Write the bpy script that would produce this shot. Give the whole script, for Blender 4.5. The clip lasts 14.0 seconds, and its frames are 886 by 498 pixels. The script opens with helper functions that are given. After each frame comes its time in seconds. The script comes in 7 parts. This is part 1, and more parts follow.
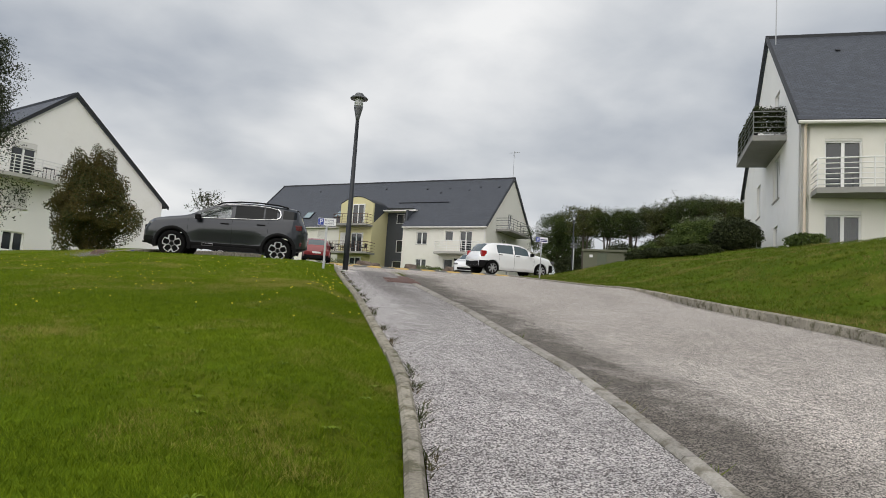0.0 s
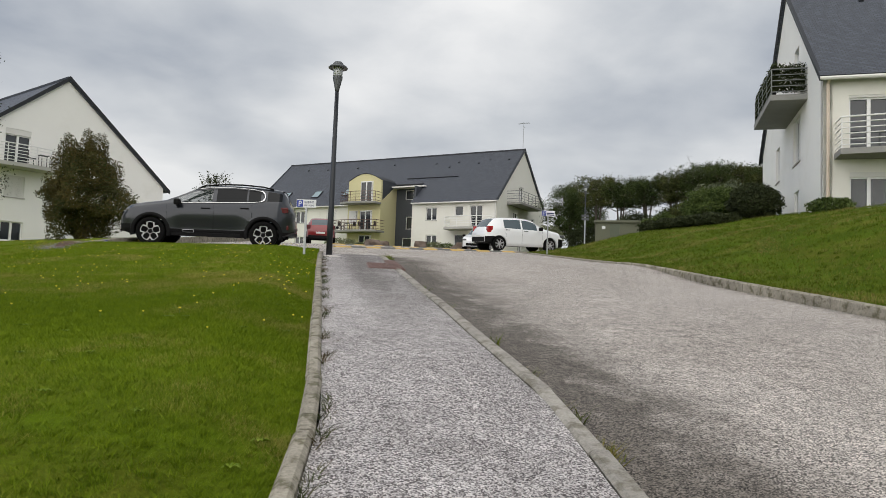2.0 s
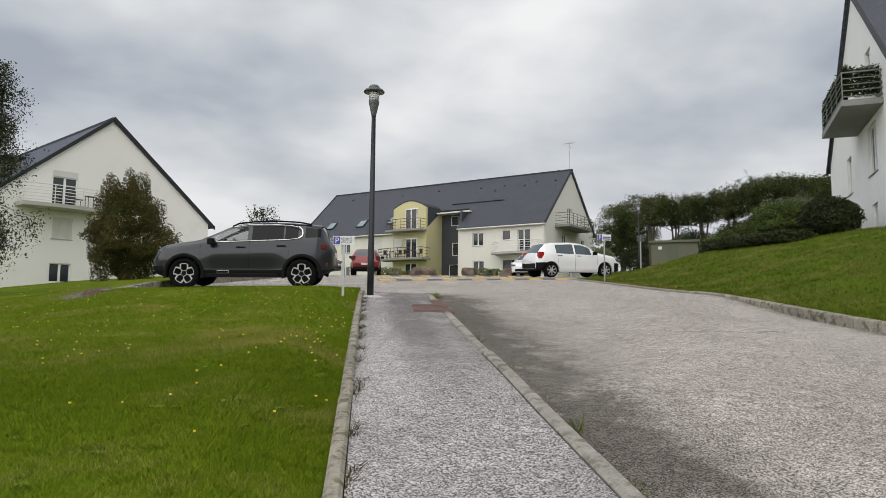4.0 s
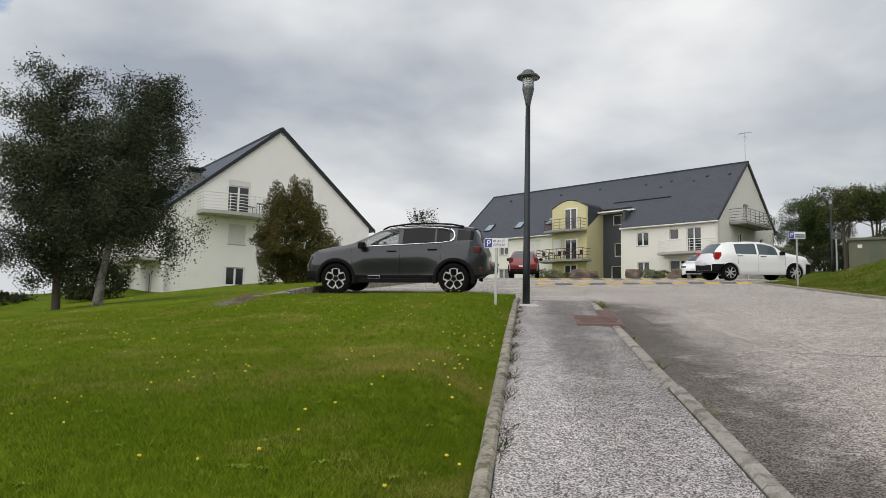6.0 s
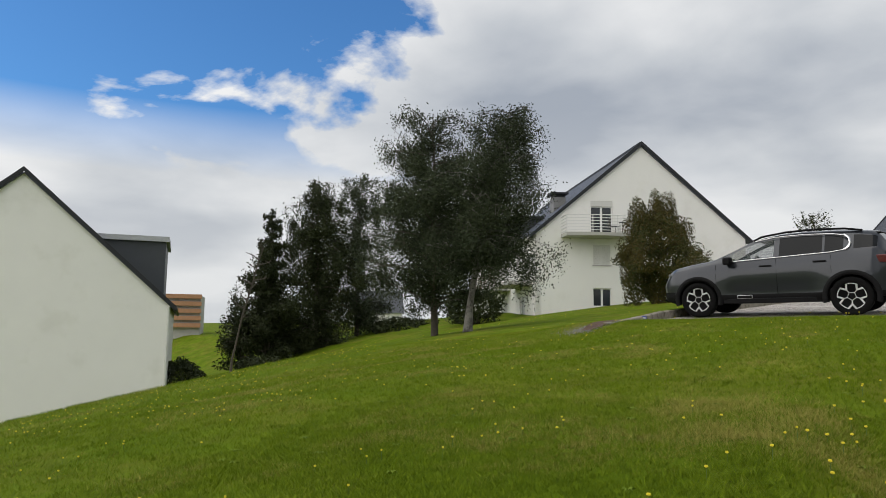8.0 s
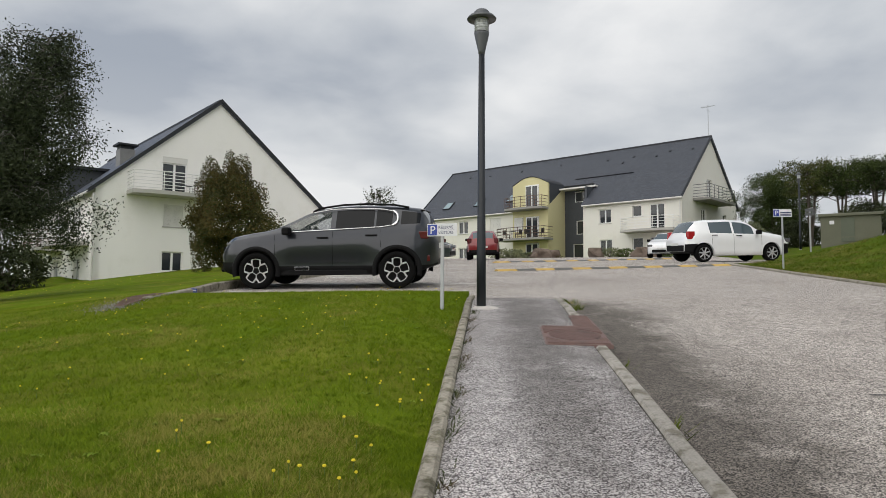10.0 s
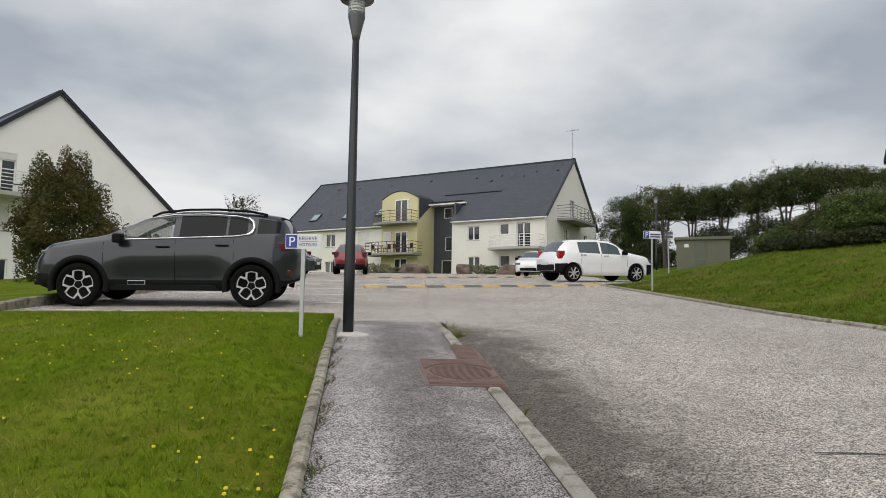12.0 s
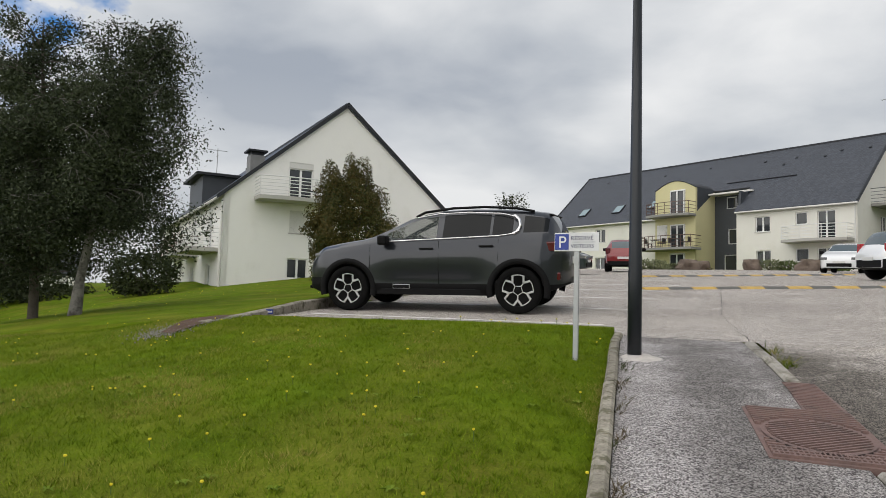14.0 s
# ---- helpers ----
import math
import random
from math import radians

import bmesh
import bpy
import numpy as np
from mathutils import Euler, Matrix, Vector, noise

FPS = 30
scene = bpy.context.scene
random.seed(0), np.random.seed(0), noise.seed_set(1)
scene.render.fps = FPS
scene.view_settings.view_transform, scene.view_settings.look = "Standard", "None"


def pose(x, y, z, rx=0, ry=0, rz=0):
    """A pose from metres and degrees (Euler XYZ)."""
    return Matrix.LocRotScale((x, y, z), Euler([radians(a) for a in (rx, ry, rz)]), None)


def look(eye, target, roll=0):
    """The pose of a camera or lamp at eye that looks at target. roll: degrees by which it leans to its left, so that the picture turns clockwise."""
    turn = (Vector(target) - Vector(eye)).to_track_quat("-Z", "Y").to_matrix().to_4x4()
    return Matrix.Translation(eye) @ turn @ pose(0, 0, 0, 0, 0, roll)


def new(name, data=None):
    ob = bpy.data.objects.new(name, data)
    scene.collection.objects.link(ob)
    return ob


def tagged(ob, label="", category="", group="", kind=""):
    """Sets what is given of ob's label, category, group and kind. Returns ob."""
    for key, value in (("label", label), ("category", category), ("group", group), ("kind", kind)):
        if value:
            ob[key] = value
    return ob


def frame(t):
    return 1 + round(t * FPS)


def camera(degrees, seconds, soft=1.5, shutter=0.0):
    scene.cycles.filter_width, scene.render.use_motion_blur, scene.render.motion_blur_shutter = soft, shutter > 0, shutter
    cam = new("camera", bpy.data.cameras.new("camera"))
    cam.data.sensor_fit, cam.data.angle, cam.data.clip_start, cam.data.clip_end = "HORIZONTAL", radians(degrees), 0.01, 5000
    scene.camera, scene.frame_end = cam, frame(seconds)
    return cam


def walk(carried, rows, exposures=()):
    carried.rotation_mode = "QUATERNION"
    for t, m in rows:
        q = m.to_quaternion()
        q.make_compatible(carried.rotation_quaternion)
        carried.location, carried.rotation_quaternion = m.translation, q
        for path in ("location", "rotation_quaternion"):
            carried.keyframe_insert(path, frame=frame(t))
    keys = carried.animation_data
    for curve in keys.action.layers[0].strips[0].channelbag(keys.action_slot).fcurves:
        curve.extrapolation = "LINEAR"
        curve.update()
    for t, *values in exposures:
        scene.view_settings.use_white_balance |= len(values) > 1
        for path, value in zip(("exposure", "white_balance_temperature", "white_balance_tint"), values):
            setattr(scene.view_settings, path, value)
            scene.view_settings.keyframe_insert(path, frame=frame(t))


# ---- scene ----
# Camera: one slow walk up the footpath
cam = camera(64.0, 14.0, soft=0.85)
PATH = [
    (0, (0.616, -0.676, 0.246), (0.680, 1.313, 0.455), 3.9),
    (0.5, (0.826, -0.414, 0.337), (0.852, 1.576, 0.536), 4.1),
    (1, (0.901, -0.100, 0.336), (0.917, 1.892, 0.510), 3.5),
    (1.5, (0.980, 0.180, 0.421), (0.999, 2.174, 0.570), 2.9),
    (2, (1.148, 0.521, 0.505), (1.171, 2.516, 0.640), 2.2),
    (2.5, (1.152, 0.837, 0.516), (1.148, 2.832, 0.654), 1.5),
    (3, (1.116, 1.154, 0.619), (1.060, 3.147, 0.784), 0.9),
    (5.3, (1.032, 2.784, 0.924), (0.746, 4.753, 1.130), 0.7),
    (5.5, (1.012, 2.910, 0.920), (0.662, 4.869, 1.118), 0.8),
    (6, (0.917, 3.178, 0.992), (0.368, 5.091, 1.188), 1.2),
    (6.5, (0.914, 3.418, 1.006), (0.039, 5.204, 1.216), 0.9),
    (7, (0.878, 3.714, 1.089), (-0.363, 5.265, 1.321), 0.5),
    (7.2, (0.842, 3.807, 1.085), (-0.489, 5.281, 1.319), 0.7),
    (7.7, (0.783, 4.137, 1.141), (-0.653, 5.509, 1.375), 0.7),
    (8.4, (0.700, 4.598, 1.220), (-0.638, 6.069, 1.439), 0.9),
    (9.3, (0.594, 5.192, 1.321), (-0.227, 7.005, 1.516), 1.1),
    (9.5, (0.600, 5.329, 1.300), (-0.086, 7.199, 1.473), 0.8),
    (10, (0.595, 5.673, 1.383), (0.151, 7.618, 1.518), 0.3),
    (10.5, (0.499, 6.000, 1.388), (0.195, 7.972, 1.516), 0.5),
    (11, (0.433, 6.261, 1.447), (0.226, 8.245, 1.593), 0.6),
    (11.5, (0.460, 6.621, 1.511), (0.339, 8.611, 1.679), 0.7),
    (12, (0.360, 6.944, 1.498), (0.285, 8.934, 1.677), 0.9),
    (12.5, (0.254, 7.298, 1.565), (0.152, 9.288, 1.743), 1.2),
    (13, (0.245, 7.693, 1.607), (0.013, 9.672, 1.778), 1.5),
    (13.5, (0.150, 8.010, 1.614), (-0.308, 9.950, 1.772), 1.8),
    (14, (-0.024, 8.395, 1.684), (-0.825, 10.221, 1.833), 1.7),
    ]
walk(cam, [(t, look(eye, target, roll)) for t, eye, target, roll in PATH])


# ---------------------------------------------------------------- sky and sun
def node(nt, kind, x=0, y=0, **values):
    n = nt.nodes.new(kind)
    n.location = (x, y)
    for key, v in values.items():
        n.inputs[key.replace("_", " ")].default_value = v
    return n


def make_world():
    w = bpy.data.worlds.new("sky")
    scene.world = w
    w.use_nodes = True
    nt = w.node_tree
    nt.nodes.clear()
    out = nt.nodes.new("ShaderNodeOutputWorld")
    tc = nt.nodes.new("ShaderNodeTexCoord")
    sep = nt.nodes.new("ShaderNodeSeparateXYZ")
    nt.links.new(tc.outputs["Generated"], sep.inputs[0])
    # cloud layer: the direction projected on a flat layer overhead
    zadd = nt.nodes.new("ShaderNodeMath"); zadd.operation = "MAXIMUM"; zadd.inputs[1].default_value = 0.0
    nt.links.new(sep.outputs[2], zadd.inputs[0])
    zoff = nt.nodes.new("ShaderNodeMath"); zoff.operation = "ADD"; zoff.inputs[1].default_value = 0.22
    nt.links.new(zadd.outputs[0], zoff.inputs[0])
    comb = nt.nodes.new("ShaderNodeCombineXYZ")
    for i in range(2):
        d = nt.nodes.new("ShaderNodeMath"); d.operation = "DIVIDE"
        nt.links.new(sep.outputs[i], d.inputs[0]); nt.links.new(zoff.outputs[0], d.inputs[1])
        nt.links.new(d.outputs[0], comb.inputs[i])
    shade = node(nt, "ShaderNodeTexNoise", Scale=0.95, Detail=4.0, Roughness=0.45, Distortion=0.15)
    nt.links.new(comb.outputs[0], shade.inputs["Vector"])
    fine = node(nt, "ShaderNodeTexNoise", Scale=2.6, Detail=6.0, Roughness=0.55, Distortion=0.2)
    nt.links.new(comb.outputs[0], fine.inputs["Vector"])
    mixn = nt.nodes.new("ShaderNodeMath"); mixn.operation = "MULTIPLY_ADD"; mixn.inputs[1].default_value = 0.22
    nt.links.new(fine.outputs[0], mixn.inputs[0]); nt.links.new(shade.outputs[0], mixn.inputs[2])
    ramp = nt.nodes.new("ShaderNodeValToRGB")
    e = ramp.color_ramp.elements
    e[0].position, e[0].color = 0.47, CLOUD_DARK
    e[1].position, e[1].color = 0.73, CLOUD_LIGHT
    m = e.new(0.58); m.color = CLOUD_MID
    nt.links.new(mixn.outputs[0], ramp.inputs[0])
    # towards the low west the cover is paler and smoother
    low = nt.nodes.new("ShaderNodeMapRange")
    low.inputs[1].default_value, low.inputs[2].default_value = 0.02, 0.30
    low.inputs[3].default_value, low.inputs[4].default_value = 0.75, 0.0
    nt.links.new(sep.outputs[2], low.inputs[0])
    pale = nt.nodes.new("ShaderNodeMix"); pale.data_type = "RGBA"
    pale.inputs[7].default_value = CLOUD_LOW
    nt.links.new(low.outputs[0], pale.inputs[0]); nt.links.new(ramp.outputs[0], pale.inputs[6])
    clouds = nt.nodes.new("ShaderNodeBackground"); clouds.inputs[1].default_value = 1.0
    nt.links.new(pale.outputs[2], clouds.inputs[0])
    sky = nt.nodes.new("ShaderNodeTexSky"); sky.sky_type = "NISHITA"; sky.sun_disc = False
    sky.sun_elevation, sky.sun_rotation = SUN_EL, SUN_ROT
    blue = nt.nodes.new("ShaderNodeBackground"); blue.inputs[1].default_value = 0.13
    deep = nt.nodes.new("ShaderNodeMix"); deep.data_type = "RGBA"; deep.blend_type = "MULTIPLY"; deep.inputs[0].default_value = 1.0
    deep.inputs[7].default_value = (0.40, 0.78, 1.15, 1)
    nt.links.new(sky.outputs[0], deep.inputs[6]); nt.links.new(deep.outputs[2], blue.inputs[0])
    # the cover breaks up in the west
    dot = nt.nodes.new("ShaderNodeVectorMath"); dot.operation = "DOT_PRODUCT"
    dot.inputs[1].default_value = Vector((-0.93, 0.25, 0.42)).normalized()
    nt.links.new(tc.outputs["Generated"], dot.inputs[0])
    gap = nt.nodes.new("ShaderNodeMapRange")
    gap.inputs[1].default_value, gap.inputs[2].default_value = 0.80, 1.0
    gap.inputs[3].default_value, gap.inputs[4].default_value = 0.0, 0.40
    nt.links.new(dot.outputs["Value"], gap.inputs[0])
    brk = node(nt, "ShaderNodeTexNoise", Scale=2.3, Detail=7.0, Roughness=0.52, Distortion=0.2)
    nt.links.new(comb.outputs[0], brk.inputs["Vector"])
    sm = nt.nodes.new("ShaderNodeMath"); sm.operation = "ADD"
    nt.links.new(brk.outputs[0], sm.inputs[0]); nt.links.new(gap.outputs[0], sm.inputs[1])
    hole = nt.nodes.new("ShaderNodeMapRange")
    hole.inputs[1].default_value, hole.inputs[2].default_value = 0.735, 0.80
    nt.links.new(sm.outputs[0], hole.inputs[0])
    mix = nt.nodes.new("ShaderNodeMixShader")
    # cloud banks close the sky again near the horizon
    bank = nt.nodes.new("ShaderNodeMapRange")
    bank.inputs[1].default_value, bank.inputs[2].default_value = 0.20, 0.29
    nt.links.new(sep.outputs[2], bank.inputs[0])
    hb = nt.nodes.new("ShaderNodeMath"); hb.operation = "MULTIPLY"
    nt.links.new(hole.outputs[0], hb.inputs[0]); nt.links.new(bank.outputs[0], hb.inputs[1])
    nt.links.new(hb.outputs[0], mix.inputs[0])
    nt.links.new(clouds.outputs[0], mix.inputs[1]); nt.links.new(blue.outputs[0], mix.inputs[2])
    nt.links.new(mix.outputs[0], out.inputs[0])


CLOUD_DARK, CLOUD_MID, CLOUD_LIGHT = (0.37, 0.41, 0.475, 1), (0.57, 0.60, 0.64, 1), (0.88, 0.885, 0.89, 1)
CLOUD_LOW = (0.70, 0.72, 0.73, 1)
SUN_EL, SUN_ROT = radians(41), radians(211)
make_world()
sun = new("sun", bpy.data.lights.new("sun", "SUN"))
sun.data.energy, sun.data.angle, sun.data.color = 2.28, radians(110), (1.0, 0.95, 0.88)
sun.matrix_world = look((0, 0, 60), (15, 25, 35))
scene.view_settings.exposure = 0.0


# ---------------------------------------------------------------- materials
def material(name, base, rough=0.8, metal=0.0, vary=0.12, scale=3.0, fine=60.0, bump=0.0, bump_scale=200.0, second=None, second_at=0.55, second_scale=0.6, spec=0.5, rand=0.0, second_edge=0.06):
    m = bpy.data.materials.new(name)
    m.use_nodes = True
    nt = m.node_tree
    b = nt.nodes["Principled BSDF"]
    b.inputs["Roughness"].default_value, b.inputs["Metallic"].default_value = rough, metal
    b.inputs["Specular IOR Level"].default_value = spec
    geo = nt.nodes.new("ShaderNodeTexCoord")
    vec = geo.outputs["Object"]
    n1 = node(nt, "ShaderNodeTexNoise", Scale=scale, Detail=5.0, Roughness=0.6)
    n2 = node(nt, "ShaderNodeTexNoise", Scale=fine, Detail=3.0, Roughness=0.6)
    nt.links.new(vec, n1.inputs["Vector"]); nt.links.new(vec, n2.inputs["Vector"])
    add = nt.nodes.new("ShaderNodeMath"); add.operation = "ADD"
    nt.links.new(n1.outputs[0], add.inputs[0]); nt.links.new(n2.outputs[0], add.inputs[1])
    mr = nt.nodes.new("ShaderNodeMapRange")
    mr.inputs[1].default_value, mr.inputs[2].default_value = 0.6, 1.4
    mr.inputs[3].default_value, mr.inputs[4].default_value = 1 - vary, 1 + vary
    nt.links.new(add.outputs[0], mr.inputs[0])
    src = mr.outputs[0]
    if rand:
        oi = nt.nodes.new("ShaderNodeObjectInfo")
        rr = nt.nodes.new("ShaderNodeMapRange")
        rr.inputs[3].default_value, rr.inputs[4].default_value = 1 - rand, 1 + rand
        nt.links.new(oi.outputs["Random"], rr.inputs[0])
        mu = nt.nodes.new("ShaderNodeMath"); mu.operation = "MULTIPLY"
        nt.links.new(rr.outputs[0], mu.inputs[0]); nt.links.new(src, mu.inputs[1])
        src = mu.outputs[0]
    col = nt.nodes.new("ShaderNodeMix"); col.data_type = "RGBA"; col.blend_type = "MULTIPLY"
    col.inputs[0].default_value = 1.0
    col.inputs[6].default_value = (*base, 1)
    if second:
        n3 = node(nt, "ShaderNodeTexNoise", Scale=second_scale, Detail=6.0, Roughness=0.65)
        nt.links.new(vec, n3.inputs["Vector"])
        st = nt.nodes.new("ShaderNodeMapRange")
        st.inputs[1].default_value, st.inputs[2].default_value = second_at - second_edge, second_at + second_edge
        nt.links.new(n3.outputs[0], st.inputs[0])
        mx = nt.nodes.new("ShaderNodeMix"); mx.data_type = "RGBA"
        mx.inputs[6].default_value, mx.inputs[7].default_value = (*base, 1), (*second, 1)
        nt.links.new(st.outputs[0], mx.inputs[0]); nt.links.new(mx.outputs[2], col.inputs[6])
    nt.links.new(src, col.inputs[7])
    nt.links.new(col.outputs[2], b.inputs["Base Color"])
    if bump:
        bn = node(nt, "ShaderNodeTexNoise", Scale=bump_scale, Detail=4.0, Roughness=0.7)
        nt.links.new(vec, bn.inputs["Vector"])
        bp = node(nt, "ShaderNodeBump", Strength=bump, Distance=0.01)
        nt.links.new(bn.outputs[0], bp.inputs["Height"]); nt.links.new(bp.outputs[0], b.inputs["Normal"])
    return m


def aggregate(name, stone, binder, patch, grain, seed, bump=0.5, dirt=0.0):
    """Coated chippings: pale stones in a dark binder, with worn and damp patches."""
    m = bpy.data.materials.new(name)
    m.use_nodes = True
    nt = m.node_tree
    b = nt.nodes["Principled BSDF"]
    b.inputs["Roughness"].default_value = 0.85
    b.inputs["Specular IOR Level"].default_value = 0.3
    tc = nt.nodes.new("ShaderNodeTexCoord")
    vo = node(nt, "ShaderNodeTexVoronoi", Scale=grain)
    nt.links.new(tc.outputs["Object"], vo.inputs["Vector"])
    rs = nt.nodes.new("ShaderNodeSeparateColor")
    nt.links.new(vo.outputs["Color"], rs.inputs[0])
    ramp = nt.nodes.new("ShaderNodeValToRGB")
    e = ramp.color_ramp.elements
    e[0].position, e[0].color = 0.20, (*binder, 1)
    e[1].position, e[1].color = 0.85, (*stone, 1)
    nt.links.new(rs.outputs[0], ramp.inputs[0])
    pn = node(nt, "ShaderNodeTexNoise", Scale=0.55, Detail=7.0, Roughness=0.68, Distortion=0.4)
    off = nt.nodes.new("ShaderNodeVectorMath"); off.operation = "ADD"; off.inputs[1].default_value = (seed, seed * 2, 0)
    nt.links.new(tc.outputs["Object"], off.inputs[0]); nt.links.new(off.outputs[0], pn.inputs["Vector"])
    pr = nt.nodes.new("ShaderNodeMapRange")
    pr.inputs[1].default_value, pr.inputs[2].default_value = 0.40, 0.66
    nt.links.new(pn.outputs[0], pr.inputs[0])
    mx = nt.nodes.new("ShaderNodeMix"); mx.data_type = "RGBA"; mx.blend_type = "MULTIPLY"
    mx.inputs[7].default_value = (*patch, 1)
    nt.links.new(pr.outputs[0], mx.inputs[0]); nt.links.new(ramp.outputs[0], mx.inputs[6])
    n2 = node(nt, "ShaderNodeTexNoise", Scale=9.0, Detail=4.0, Roughness=0.7)
    nt.links.new(tc.outputs["Object"], n2.inputs["Vector"])
    m2 = nt.nodes.new("ShaderNodeMapRange")
    m2.inputs[1].default_value, m2.inputs[2].default_value, m2.inputs[3].default_value, m2.inputs[4].default_value = 0.3, 0.7, 0.78, 1.18
    nt.links.new(n2.outputs[0], m2.inputs[0])
    mx2 = nt.nodes.new("ShaderNodeMix"); mx2.data_type = "RGBA"; mx2.blend_type = "MULTIPLY"; mx2.inputs[0].default_value = 1.0
    nt.links.new(mx.outputs[2], mx2.inputs[6]); nt.links.new(m2.outputs[0], mx2.inputs[7])
    final = mx2.outputs[2]
    if dirt:
        # silt washed into the gutter, patchy
        at = nt.nodes.new("ShaderNodeAttribute"); at.attribute_name = "silt"
        dn = node(nt, "ShaderNodeTexNoise", Scale=2.4, Detail=5.0, Roughness=0.65)
        nt.links.new(tc.outputs["Object"], dn.inputs["Vector"])
        dm = nt.nodes.new("ShaderNodeMath"); dm.operation = "MULTIPLY"
        nt.links.new(at.outputs["Fac"], dm.inputs[0]); nt.links.new(dn.outputs[0], dm.inputs[1])
        dr = nt.nodes.new("ShaderNodeMapRange"); dr.inputs[1].default_value, dr.inputs[2].default_value, dr.inputs[4].default_value = 0.10, 0.40, dirt
        nt.links.new(dm.outputs[0], dr.inputs[0])
        dx = nt.nodes.new("ShaderNodeMix"); dx.data_type = "RGBA"; dx.blend_type = "MULTIPLY"; dx.inputs[7].default_value = (0.22, 0.21, 0.19, 1)
        nt.links.new(dr.outputs[0], dx.inputs[0]); nt.links.new(final, dx.inputs[6])
        final = dx.outputs[2]
    nt.links.new(final, b.inputs["Base Color"])
    bp = node(nt, "ShaderNodeBump", Strength=bump, Distance=0.006)
    nt.links.new(vo.outputs["Distance"], bp.inputs["Height"]); nt.links.new(bp.outputs[0], b.inputs["Normal"])
    return m


def glass_mat(name, tint=(0.02, 0.025, 0.03), rough=0.03, alpha=None):
    m = bpy.data.materials.new(name)
    m.use_nodes = True
    b = m.node_tree.nodes["Principled BSDF"]
    b.inputs["Base Color"].default_value = (*tint, 1)
    b.inputs["Roughness"].default_value = rough
    b.inputs["Specular IOR Level"].default_value = 0.7
    if alpha is not None:
        b.inputs["Alpha"].default_value = alpha
    return m


def paint(name, base, metal=0.0, rough=0.25, coat=1.0):
    m = material(name, base, rough, metal, 0.03, 4.0, 900.0)
    b = m.node_tree.nodes["Principled BSDF"]
    b.inputs["Coat Weight"].default_value, b.inputs["Coat Roughness"].default_value = coat, 0.04
    return m


def slate_mat():
    """Slate courses: rows of narrow slates, each with its own tone; laid in roof coordinates (UV in metres)."""
    m = bpy.data.materials.new("slate")
    m.use_nodes = True
    nt = m.node_tree
    b = nt.nodes["Principled BSDF"]
    b.inputs["Roughness"].default_value = 0.5
    uv = nt.nodes.new("ShaderNodeUVMap")
    br = nt.nodes.new("ShaderNodeTexBrick")
    br.inputs["Color1"].default_value, br.inputs["Color2"].default_value = (0.035, 0.041, 0.056, 1), (0.068, 0.076, 0.096, 1)
    br.inputs["Mortar"].default_value = (0.018, 0.020, 0.024, 1)
    br.inputs["Scale"].default_value, br.inputs["Mortar Size"].default_value = 1.0, 0.014
    br.inputs["Brick Width"].default_value, br.inputs["Row Height"].default_value = 0.22, 0.125
    nt.links.new(uv.outputs[0], br.inputs["Vector"])
    n = node(nt, "ShaderNodeTexNoise", Scale=0.8, Detail=6.0, Roughness=0.6)
    nt.links.new(uv.outputs[0], n.inputs["Vector"])
    mr = nt.nodes.new("ShaderNodeMapRange")
    mr.inputs[1].default_value, mr.inputs[2].default_value, mr.inputs[3].default_value, mr.inputs[4].default_value = 0.3, 0.7, 0.9, 1.1
    nt.links.new(n.outputs[0], mr.inputs[0])
    mx = nt.nodes.new("ShaderNodeMix"); mx.data_type = "RGBA"; mx.blend_type = "MULTIPLY"; mx.inputs[0].default_value = 1.0
    nt.links.new(br.outputs[0], mx.inputs[6]); nt.links.new(mr.outputs[0], mx.inputs[7])
    nt.links.new(mx.outputs[2], b.inputs["Base Color"])
    bp = node(nt, "ShaderNodeBump", Strength=0.6, Distance=0.01)
    nt.links.new(br.outputs["Fac"], bp.inputs["Height"]); bp.invert = True
    nt.links.new(bp.outputs[0], b.inputs["Normal"])
    return m


def grass_mat():
    m = material("grass_sward", (0.095, 0.148, 0.005), 0.95, 0, 0.5, 1.3, 48.0, 1.0, 90.0, (0.150, 0.150, 0.020), 0.58, 0.6, 0.05, second_edge=0.14)
    return m


